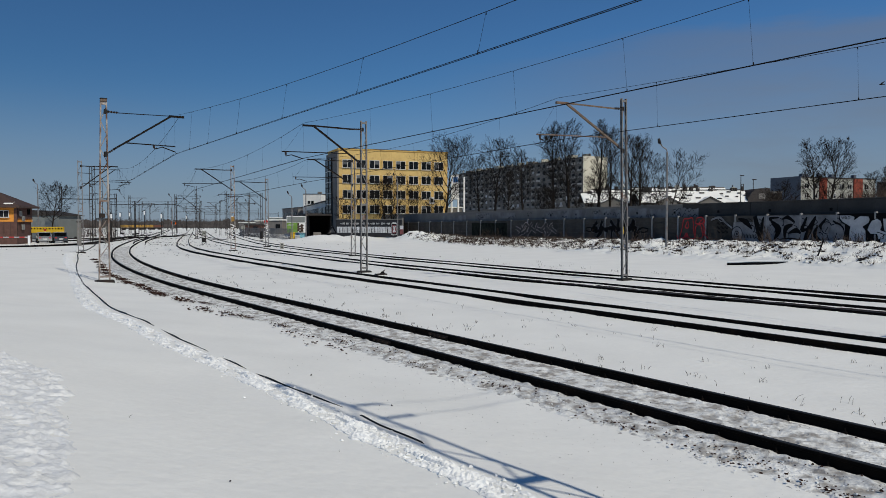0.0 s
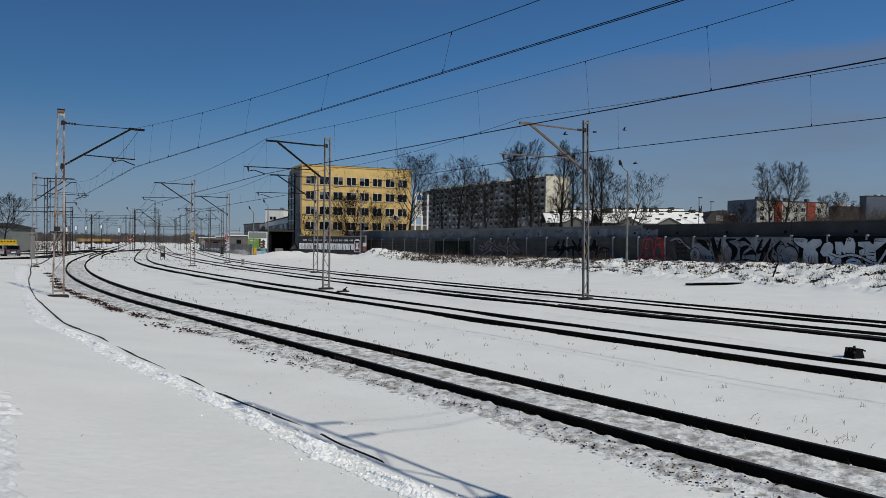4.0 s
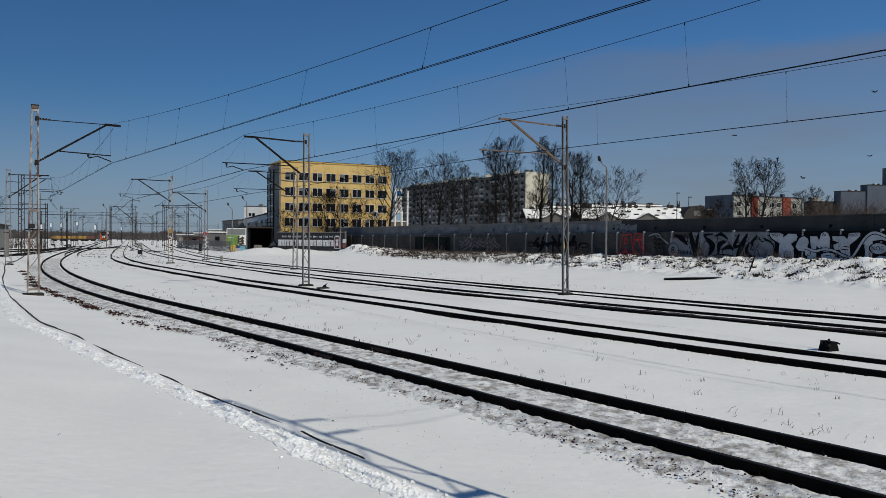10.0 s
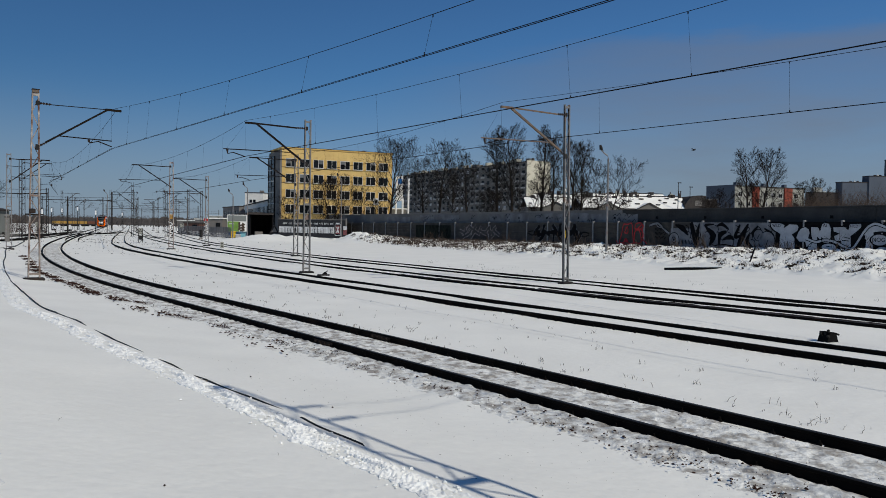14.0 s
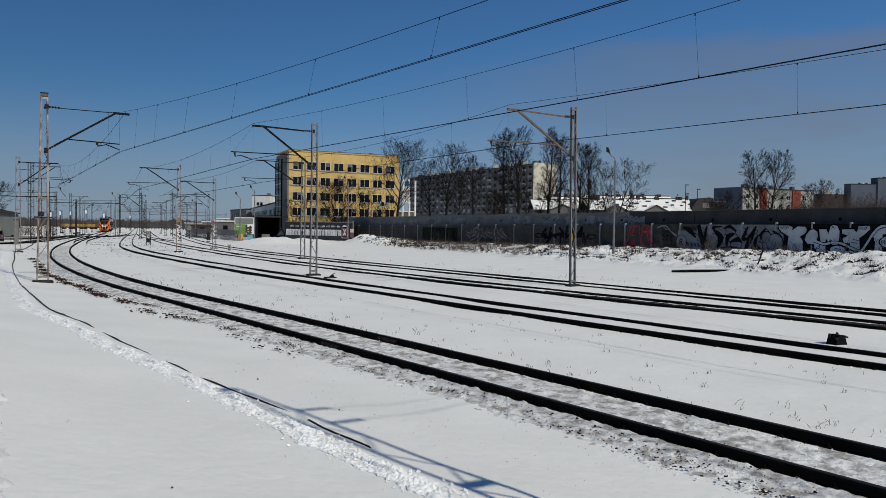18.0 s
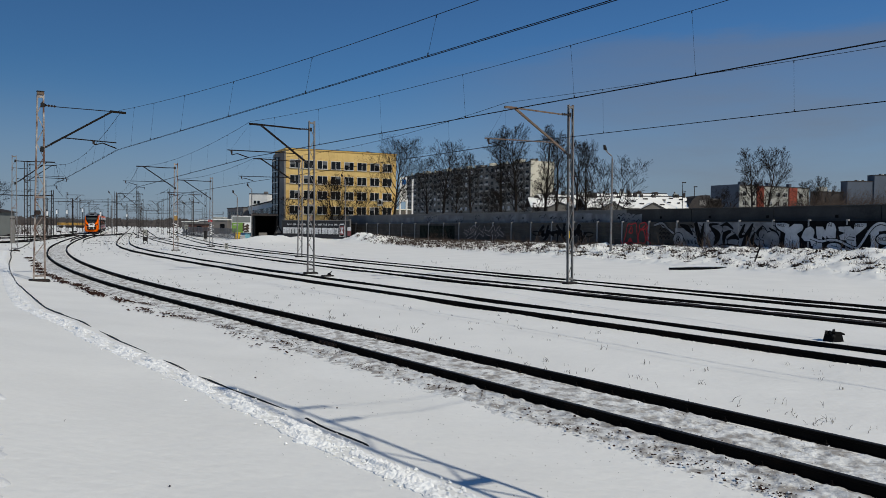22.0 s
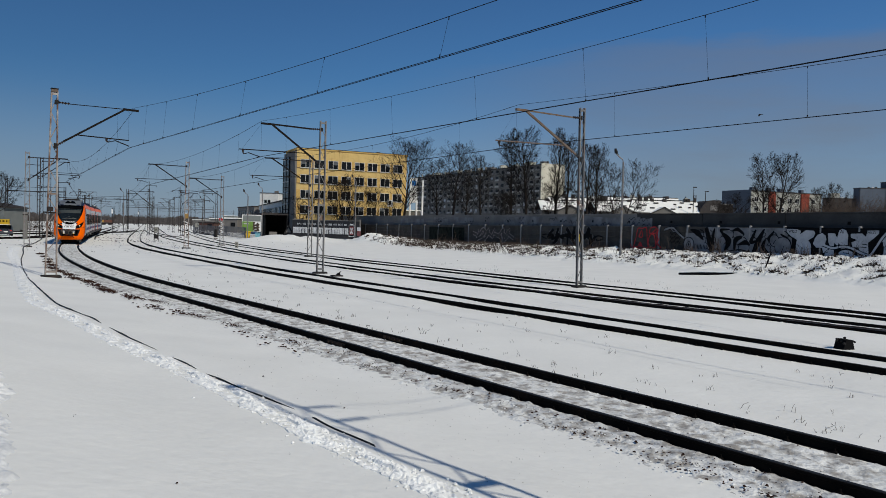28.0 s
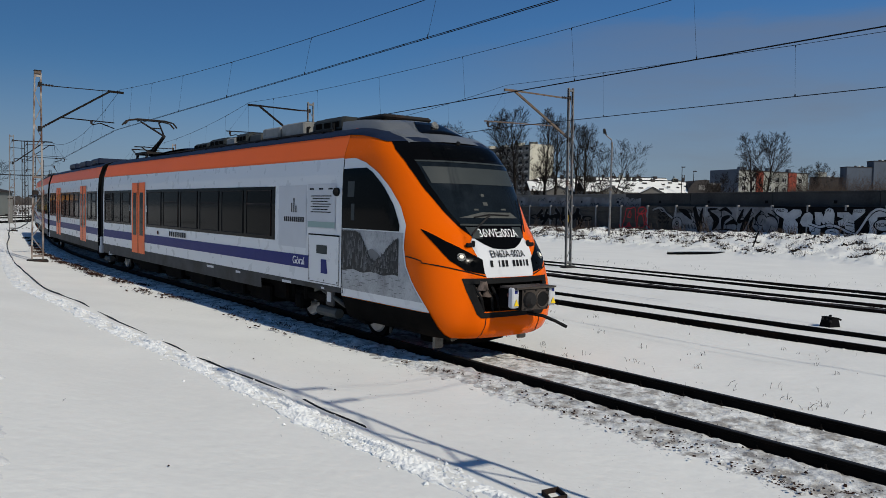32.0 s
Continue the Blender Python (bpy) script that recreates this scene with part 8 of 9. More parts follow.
def stripes(t, d0, d1, w0):
    hull(t, "side_panel", d0, d1, 0.95, 3.518, T_WHITE)
    hull(t, "skirt", d0 if d0 < 1 else 7.2, d1, 0.60, 0.944, T_GREY, 0.0)
    if d0 > 1:
        hull(t, "skirt", d0, 7.2, 0.84, 0.944, T_GREY, 0.0)
    hull(t, "upper_band", d0, d1, 3.52, 3.985, T_CORAL, 0.003)
    hull(t, "blue_stripe", w0, d1 - 0.05, 1.235, 1.51, T_BLUE, 0.005, slant=-0.25)
    roof(t, d0, d1)
    hull(t, "gutter", d0, d1, 3.975, 4.03, T_NAVY, 0.012)


def end_wall(t, d):
    ring = PROFILE + [(-x, z) for x, z in PROFILE[::-1]]
    part("end_wall", Shape().add([(x, -d, z) for x, z in ring], [tuple(range(len(ring)))]), T_UNDER, t)


def bellows(t, d0, d1):
    sh = Shape()
    ring = [(x * 0.93, 0.75 + (z - 0.46) * 0.88) for x, z in PROFILE]
    ring = ring + [(-x, z) for x, z in ring[-2::-1]]
    n = 8
    sh.grid([[(x * (1 if k % 2 else 0.96), -(d0 + (d1 - d0) * k / n), z) for x, z in ring] for k in range(n + 1)])
    part("gangway_bellows", sh, RUBBER, t)


def cab(t, lit):
    """The rounded nose and all that it carries."""
    shell = Shape()
    rows = []
    for z in steps(0.36, 4.16, 56):
        q = [side_at(3.45, z, -1)] + [front_at(nose_w(z) * math.copysign(math.sin(abs(a) * math.pi / 2) ** (2 / NE), a), z) for a in steps(-0.999, 0.999, 44)] + [side_at(3.45, z, 1)]
        rows.append(q)
    gr = table([(0.74, 0.70), (0.80, 0.78), (1.2, 0.93), (1.38, 0.97)])
    inside = [[0.77 < p.z < 1.35 and abs(p.x) < gr(p.z) - 0.03 for p in q] for q in rows]
    n = len(rows[0])
    quads = [(i * n + j, (i + 1) * n + j, (i + 1) * n + j + 1, i * n + j + 1) for i in range(len(rows) - 1) for j in range(n - 1) if not (inside[i][j] and inside[i + 1][j] and inside[i][j + 1] and inside[i + 1][j + 1])]
    shell.add([p for q in rows for p in q], quads)
    part("nose_shell", shell, T_ORANGE, t, "glossy orange moulded nose", smooth=True)
    part("nose_roof", Shape().add([rows[-1][0], *rows[-1][1:-1], rows[-1][-1]], [tuple(range(len(rows[-1])))]), T_NAVY, t)
    F = front_at
    # silver panel, then the black mask over its top
    skin("silver_panel", F, steps(1.40, 2.06, 10), table([(1.40, -0.54), (1.75, -0.64), (1.9, -0.67), (2.0, -0.66), (2.06, -0.60)]), table([(1.40, 0.54), (1.75, 0.64), (1.9, 0.67), (2.0, 0.66), (2.06, 0.60)]), T_WHITE, t, 0.006, "white lower front panel")
    mask_w = table([(1.86, 0.02), (1.88, 0.25), (1.94, 0.40), (2.05, 0.57), (2.22, 0.74), (2.5, 0.92), (2.9, 1.09), (3.3, 1.19), (3.6, 1.22), (3.9, 1.14)])
    mask_z = [1.86, 1.87, 1.88, 1.91, 1.95, 2.0] + steps(2.06, 3.82, 26)
    skin("windscreen_mask", F, mask_z, lambda z: -mask_w(z), mask_w, T_BLACK, t, 0.011, "gloss black windscreen surround", n=22)
    ws = table([(2.30, 0.72), (2.5, 0.84), (3.0, 1.01), (3.38, 1.07)])
    skin("windscreen", F, steps(2.30, 3.38, 14), lambda z: -ws(z), ws, T_SCREEN, t, 0.016, "dark reflective windscreen", n=20)
    vis = table([(3.0, 0.96), (3.3, 1.02)])
    skin("sun_visor", F, steps(3.0, 3.3, 5), lambda z: -vis(z), vis, T_VISOR, t, 0.019, "pale grey sun blind behind the windscreen", n=16)
    skin("windscreen_seal", F, steps(3.385, 3.415, 2), lambda z: -1.08, lambda z: 1.08, T_VISOR, t, 0.018, n=20)
    skin("windscreen_seal", F, steps(2.265, 2.295, 2), lambda z: -0.72, lambda z: 0.72, T_VISOR, t, 0.018, n=20)
    skin("dashboard", F, steps(2.40, 2.50, 3), lambda z: -0.66 + 1.5 * (z - 2.40), lambda z: 0.70 - 5 * (z - 2.40), T_EQUIP, t, 0.019, "pale dashboard edge seen through the glass", n=20)
    for x, z, w, h in ((0.05, 2.62, 0.10, 0.06), (0.05, 2.78, 0.07, 0.05), (-0.35, 2.54, 0.12, 0.03), (0.3, 2.53, 0.09, 0.03)):
        skin("cab_instrument", F, steps(z, z + h, 1), lambda z: x - w / 2, lambda z: x + w / 2, T_EQUIP, t, 0.019, n=2)
    skin("destination_display", F, steps(3.47, 3.72, 4), lambda z: -0.75, lambda z: 0.75, T_GLASS, t, 0.015, "unlit destination display")
    for x in (-0.5, 0.5):
        skin("wiper_cover", F, steps(2.05, 2.24, 3), lambda z, x=x: x - 0.1 - 0.25 * (z - 2.05) * (x < 0), lambda z, x=x: x + 0.1 + 0.25 * (z - 2.05) * (x > 0), T_VISOR, t, 0.015)
    wip = Shape()
    wip.tube([lifted(F, a, z, 0.05) for a, z in ((0.60, 2.10), (0.36, 2.26), (0.06, 2.44))], 0.017, 6)
    wip.tube([lifted(F, a, z, 0.04) for a, z in ((0.42, 2.40), (0.06, 2.455), (-0.42, 2.44))], 0.012, 6)
    wip.tube([lifted(F, a, z, 0.05) for a, z in ((-0.66, 2.14), (-0.78, 2.4), (-0.90, 2.75))], 0.014, 6)
    part("wiper", wip, MAST_DARK, t)
    # dark shoulders behind the mask, raised silver cap and the black pod with the top lamp
    for s in (-1, 1):
        fn = lambda d, z, s=s: side_at(d, z, s)
        back = table([(3.76, 2.1), (3.86, 2.5), (3.93, 2.9), (3.985, 3.45), (4.15, 3.45)])
        skin("roof_shoulder", fn, steps(3.77, 4.15, 14), lambda z: nose_d(z) + 0.03, back, T_NAVY, t, 0.014, "dark navy roof shoulder", n=24)
    line = table([(1.58, 3.80), (1.7, 3.86), (2.0, 3.99), (2.25, 4.08), (2.5, 4.215), (2.8, 4.30), (3.3, 4.35), (4.1, 4.37), (4.5, 4.22)])
    wide = table([(1.72, 0.98), (2.2, 0.98), (2.8, 0.94), (4.1, 0.85)])

    def cap_at(x, d):
        """The raised cap: lower and further back towards its sides."""
        return Vector((x, -(d + (0.2 if d < 2 else 0.4) * x * x), line(d) - 0.035 * x * x))

    rows = []
    for d in (1.58, 1.7, 1.85, 1.99, 2.15, 2.3, 2.5, 2.65, 2.8, 3.05, 3.3, 3.7, 4.1):
        w = wide(d)
        q = [cap_at(w * k, d) for k in steps(-1, 1, 18)]
        rows.append([Vector((-w - 0.05, q[0].y, q[0].z - (0.3 if d > 2.4 else 0.14))), *q, Vector((w + 0.05, q[-1].y, q[-1].z - (0.3 if d > 2.4 else 0.14)))])
    part("roof_cap", Shape().grid(rows, flip=True), T_SILVER, t, "raised silver-grey cap over the windscreen", smooth=True)
    pod = []
    for d in (1.98, 2.02, 2.2, 2.4, 2.55, 2.6):
        hw = 0.52 - 0.22 * (d - 1.98) / 0.6
        off = 0.0 if d in (1.98, 2.6) else 0.022
        pod.append([cap_at(hw * k, d) + Vector((0, off * 0.8, off)) for k in steps(-1, 1, 10)])
    lamp_pod = part("lamp_pod", Shape().grid(pod, flip=True), T_BLACK, t, "black top lamp pod", smooth=True)
    c = cap_at(0.0, 2.36) + Vector((0, 0.03, 0.03))
    part("top_lamp", Shape().tube([c, c + Vector((0, 0.03, 0.012)), c + Vector((0, 0.045, 0.018))], [0.08, 0.08, 0.05], 18), T_LAMP if lit else T_LENS, lamp_pod, "round clear top headlamp")
    part("camera_dome", Shape().tube([lifted(F, 0.0, 3.77, 0.0), lifted(F, 0.0, 3.77, 0.06)], [0.055, 0.03], 10), RUBBER, t)
    part("roof_horn_cover", Shape().box((0, -3.75, 4.40), (1.2, 1.1, 0.10), bevel=0.04), MAST_DARK, t)

    # headlamps in black wedges
    for s in (-1, 1):
        up, lowz = table([(0.57, 1.70), (0.8, 1.84), (1.05, 2.0), (1.28, 2.2)]), table([(0.57, 1.46), (0.90, 1.52), (1.12, 1.70), (1.28, 2.17)])
        sh = Shape()
        xs = steps(0.57, 1.28, 16)
        sh.grid([[lifted(F, s * x, lowz(x) + (up(x) - lowz(x)) * k / 4, 0.012) for k in range(5)] for x in xs])
        wedge = part("headlamp", sh, T_BLACK, t, "black wedge-shaped headlamp unit", smooth=True)
        c = lifted(F, s * 0.92, 1.74, 0.015)
        n = (lifted(F, s * 0.92, 1.74, 0.1) - c).normalized()
        part("headlamp_lens", Shape().tube([c - n * 0.03, c + n * 0.008, c + n * 0.02], [0.075, 0.075, 0.04], 18), T_LAMP if lit else T_LENS, wedge, "round headlamp lens")
        if lit:
            part("headlamp_core", Shape().tube([c + n * 0.02, c + n * 0.026], [0.042, 0.03], 6), T_LED, wedge, "small lit headlamp core")
        part("marker_lens", Shape().tube([lifted(F, s * 0.76, 1.63, 0.012), lifted(F, s * 0.76, 1.63, 0.02)], 0.05, 12), T_GLASS, wedge)
        part("mirror_bracket", Shape().box(lifted(F, s * 0.72, 1.93, 0.03), (0.14, 0.06, 0.07), bevel=0.015).box(lifted(F, s * 0.64, 1.95, 0.03), (0.06, 0.06, 0.11), bevel=0.015), RUBBER, t)
        # joint between bonnet and bumper
        g = Shape()
        g.tube([lifted(F, s * x, 1.42 + 0.25 * max(0, x - 0.55), 0.004) for x in steps(0.56, 1.38, 10)] + [lifted(lambda d, z: side_at(d, z, s), d, z, 0.004) for d, z in ((0.8, 1.655), (0.95, 1.685), (1.1, 1.705), (1.22, 1.71))], 0.011, 5)
        part("panel_joint", g, RUBBER, t)
    # opening with the coupler
    for s in (-1, 1):
        skin("recess_rim", F, steps(0.73, 1.385, 10), lambda z: s * (gr(z) - 0.13), lambda z: s * (gr(z) + 0.015), RUBBER, t, 0.008, "black rim of the coupler opening", n=6)
    skin("recess_rim", F, steps(0.73, 0.82, 2), lambda z: -gr(z), gr, RUBBER, t, 0.010, "black rim of the coupler opening", n=20)
    skin("recess_rim", F, steps(1.30, 1.392, 2), lambda z: -gr(z), gr, RUBBER, t, 0.010, "black rim of the coupler opening", n=20)
    part("recess_wall", Shape().grid([[(x, y, z) for x, z in ((-1.02, 0.5), (-0.98, 1.44), (0.98, 1.44), (1.02, 0.5))] for y in (-0.30, -1.0)]).add([(-1.02, -1.0, 0.5), (1.02, -1.0, 0.5), (0.98, -1.0, 1.44), (-0.98, -1.0, 1.44)], [(0, 1, 2, 3)]), T_UNDER, t, "near-black walls of the coupler opening")
    part("bumper_shelf", Shape().grid([[lifted(F, x, 0.745, 0.0) + Vector((0, -0.30 * k, -0.05 * k)) for x in steps(-0.72, 0.72, 16)] for k in (0, 0.5, 1)]), T_ORANGE, t, smooth=True)
    part("draw_bar", Shape().tube([(0, 0.15, 1.05), (0, -0.9, 1.0)], 0.13, 10).box((0.3, -0.45, 1.15), (0.2, 0.5, 0.16), bevel=0.03).box((-0.35, -0.4, 1.1), (0.22, 0.4, 0.26), bevel=0.03), T_UNDER, t)
    wrap, wr = Shape(), random.Random(31)
    for x, y, z, r in ((0.70, -0.14, 1.12, 0.14), (0.62, -0.06, 1.22, 0.12), (0.74, -0.16, 0.98, 0.11), (0.56, -0.04, 1.10, 0.09), (0.66, -0.10, 0.88, 0.07)):
        rock(wrap, Vector((x, y, z)), r, wr, flat=1.0)
    part("hose_wrap", wrap, T_CLOTH, t, "crumpled tan wrap round the hoses", smooth=True)
    for x0, x1, z1 in ((0.80, 0.62, 0.80), (0.52, 0.44, 0.82), (0.40, 0.30, 0.86), (-0.55, -0.62, 0.84)):
        part("brake_hose", Shape().tube([(x0, -0.5, 1.25), (x0, -0.1, 1.28), ((x0 + x1) / 2, 0.02, 1.05), (x1, 0.0, z1), (x1 - 0.05, -0.25, z1 - 0.06)], 0.028, 6), RUBBER, t)
    for s in (-1, 1):
        part("bumper_joint", Shape().tube([lifted(F, s * (0.62 + 0.08 * (0.74 - z)), z, 0.002) for z in steps(0.38, 0.74, 6)], 0.008, 5), RUBBER, t)
    cp = part("coupler", Shape().box((0, 0.30, 0.98), (0.74, 0.50, 0.34), bevel=0.03).box((0, 0.10, 0.98), (0.5, 0.5, 0.3), bevel=0.03), T_UNDER, t, "dark automatic coupler with round funnels")
    cp.matrix_basis = Matrix.Translation((0, 0, 0.09))
    part("coupler_face", Shape().box((0, 0.565, 0.98), (0.60, 0.04, 0.36), bevel=0.015), T_COUPLER, cp, "worn brown-grey coupler face plate")
    part("coupler_top_plate", Shape().box((0, 0.40, 1.18), (0.92, 0.42, 0.03)), T_COUPLER, cp)
    part("coupler_cone", Shape().tube([(0.15, 0.58, 0.98), (0.15, 0.63, 0.98), (0.15, 0.69, 0.98)], [0.14, 0.13, 0.07], 18), MAST_DARK, cp)
    part("coupler_funnel", Shape().tube([(-0.15, 0.583, 0.98), (-0.15, 0.592, 0.98)], [0.135, 0.135], 18), RUBBER, cp)
    part("funnel_rim", Shape().tube([(-0.15 + 0.14 * math.cos(a), 0.592, 0.98 + 0.14 * math.sin(a)) for a in steps(0, 2 * math.pi, 20)], 0.015, 6), T_COUPLER, cp)
    for x, z in ((-0.26, 1.13), (0.0, 1.14), (0.26, 1.13), (-0.26, 0.83), (0.26, 0.83)):
        part("bolt", Shape().tube([(x, 0.585, z), (x, 0.60, z)], 0.02, 6), RUBBER, cp)
    part("red_valve", Shape().box((0.42, 0.40, 1.06), (0.10, 0.05, 0.06), bevel=0.01), BRICK, cp)
    for x in (-0.43, 0.43):
        fl = part("coupler_flag", Shape().box((x, 0.50, 1.02), (0.15, 0.12, 0.34), bevel=0.02), T_PAPER, t, "white box with a yellow warning triangle", m=Matrix.Translation((0, 0, 0.09)))
        part("warning_triangle", Shape().prism([(-0.055, -0.05), (0.055, -0.05), (0, 0.06)], 0.006, pose(x, 0.572, 0.94, 90, 0, 180)), WARN, fl)
        part("blue_mark", Shape().box((x, 0.562, 1.12), (0.06, 0.006, 0.05)), T_BLUE, fl)
    part("air_hose", Shape().tube([(-0.1, 0.30, 0.80), (-0.2, 0.56, 0.78), (-0.34, 0.72, 0.70), (-0.5, 0.84, 0.6)], 0.03, 6), RUBBER, t)
    for s in (-1, 1):
        part("step_plate", Shape().box((s * 1.0, -0.78, 0.28), (0.22, 0.06, 0.30), bevel=0.02), T_STEP, t, "dusty tan guard plate under the nose")
        part("step_plate", Shape().box((s * 0.72, -0.62, 0.34), (0.26, 0.05, 0.12), Matrix.Rotation(0.3 * s, 3, "Y"), bevel=0.015), T_STEP, t, "dusty tan guard plate under the nose")
    part("snowplough", Shape().prism([(-0.85, -1.5), (0.85, -1.5), (0.7, -0.95), (0, -0.75), (-0.7, -0.95)], 0.3, Matrix.Translation((0, 0, 0.14))), T_UNDER, t)
    # lettering
    for body, size, x, z, matl in (("36WEa002A", 0.178, 0.0, 2.13, T_TEXTW), ("EN63A-002A", 0.148, -0.02, 1.78, T_TEXTB)):
        me = text_mesh(body, size, 0.001)
        me.materials.append(matl)
        for v in me.vertices:
            p = lifted(F, x - v.co.x, z + 1.12 * v.co.y, 0.022 + v.co.z)
            v.co = p
        part("lettering", me, matl, t)
    for k, w in enumerate((0.055, 0, 0.025, 0.055, 0.055, 0, 0.055, 0.055, 0.055, 0.03, 0.055)):
        if w:
            x = 0.40 - 0.084 * k
            part("number_bar", Shape().grid([[lifted(F, x - w / 2, z, 0.016), lifted(F, x + w / 2, z, 0.016)] for z in (1.575, 1.685)], flip=True), T_TEXTB, t)
    # cab sides
    arc = table([(0.80, 0.56), (0.92, 0.66), (1.3, 1.02), (1.56, 1.20), (1.9, 1.27), (2.25, 1.26), (2.6, 1.45), (2.94, 1.78), (3.2, 2.15), (3.4, 2.6), (3.5, 3.0)])
    for s in (-1, 1):
        fn = lambda d, z, s=s: side_at(d, z, s)
        skin("cab_side", fn, steps(0.80, 3.5, 26), arc, lambda z: 3.44, T_WHITE, t, 0.012, "white cab side panel", n=40)
        win = lambda z: max(arc(z) + 0.16, 1.3)
        skin("cab_window", fn, steps(2.14, 3.30, 12), lambda z: win(z) + 0.05 * max(0, z - 3.1), lambda z: 3.38, T_GLASS, t, 0.018, "dark cab side window", n=10)
        skin("inner_post", fn, steps(2.3, 2.62, 3), lambda z: 2.93, lambda z: 3.06, T_VISOR, t, 0.021)
        skin("door_window", fn, steps(2.75, 3.05, 3), lambda z: 2.95, lambda z: 3.2, T_VISOR, t, 0.021)
        skin("landscape_print", fn, steps(0.95, 2.12, 10), lambda z: arc(z) + 0.035, lambda z: 3.42, T_DECAL, t, 0.015, "grey mountain landscape print on the cab side", n=10)
        hill = table([(1.3, 1.84), (1.45, 2.02), (1.6, 1.95), (1.8, 1.80), (2.0, 1.66), (2.2, 1.57), (2.35, 1.62), (2.5, 1.80), (2.7, 2.04), (2.9, 2.10), (3.38, 2.10)])
        far = Shape()
        ridge = table([(1.8, 1.55), (2.1, 1.72), (2.3, 1.80), (2.45, 1.74), (2.6, 1.6)])
        far.grid([[lifted(fn, d, 1.50 + (ridge(d) - 1.50) * k, 0.018) for k in (0, 1)] for d in steps(1.8, 2.6, 12)])
        part("printed_mountain", far, T_HILL, t)
        f, jag = Shape(), random.Random(12)
        cols = []
        for k, d in enumerate(steps(1.42, 3.38, 90)):
            top = min(2.11, hill(d) + (0.05 if k % 2 else -0.03) * jag.random())
            base = 1.34 + 0.02 * math.sin(d * 9)
            cols.append([lifted(fn, d, base + (top - base) * q, 0.021) for q in (0, 0.5, 1)])
        f.grid(cols)
        part("printed_forest", f, T_FOREST, t)
        strokes, pale = Shape(), Shape()
        for k in range(210):
            d = jag.uniform(1.45, 3.36)
            top = 1.36 + (hill(d) - 1.36) * jag.random() ** 0.6
            w, h = jag.uniform(0.012, 0.035), jag.uniform(0.05, 0.16) * (1.6 if d > 2.5 else 0.8)
            tri = [lifted(fn, d + w, max(1.345, top - h), 0.024), lifted(fn, d - w, max(1.345, top - h * 0.9), 0.024), lifted(fn, d + jag.uniform(-0.01, 0.01), top, 0.024)]
            (pale if jag.random() < (0.45 if d > 2.5 else 0.22) else strokes).add(tri, [(0, 1, 2)])
        part("printed_trees", strokes, T_ROCK, t)
        part("printed_snow", pale, T_HILL, t)
        lake = Shape()
        for k in range(46):
            d, z = jag.uniform(1.2, 3.3), 0.99 + 0.32 * jag.random() ** 0.8
            w = jag.uniform(0.05, 0.28) * (0.5 + 1.2 * (z - 0.95))
            e = min(3.38, d + w)
            lake.grid([[lifted(fn, q, z + o, 0.019) for o in (0, 0.006 + 0.008 * jag.random())] for q in (d, (d + e) / 2, e)])
        part("printed_lake", lake, T_HILL, t)
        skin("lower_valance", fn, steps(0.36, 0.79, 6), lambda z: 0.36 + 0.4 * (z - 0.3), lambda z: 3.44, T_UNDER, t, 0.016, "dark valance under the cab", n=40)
        part("cab_door_joint", Shape().tube([lifted(fn, 3.40, z, 0.014) for z in steps(0.85, 3.5, 8)], 0.011, 5), RUBBER, t)
        part("mirror_pod", Shape().tube([(s * 1.40, -3.62, 2.85), (s * 1.47, -3.62, 2.85), (s * 1.50, -3.62, 2.85)], [0.085, 0.08, 0.04], 12), RUBBER, t)


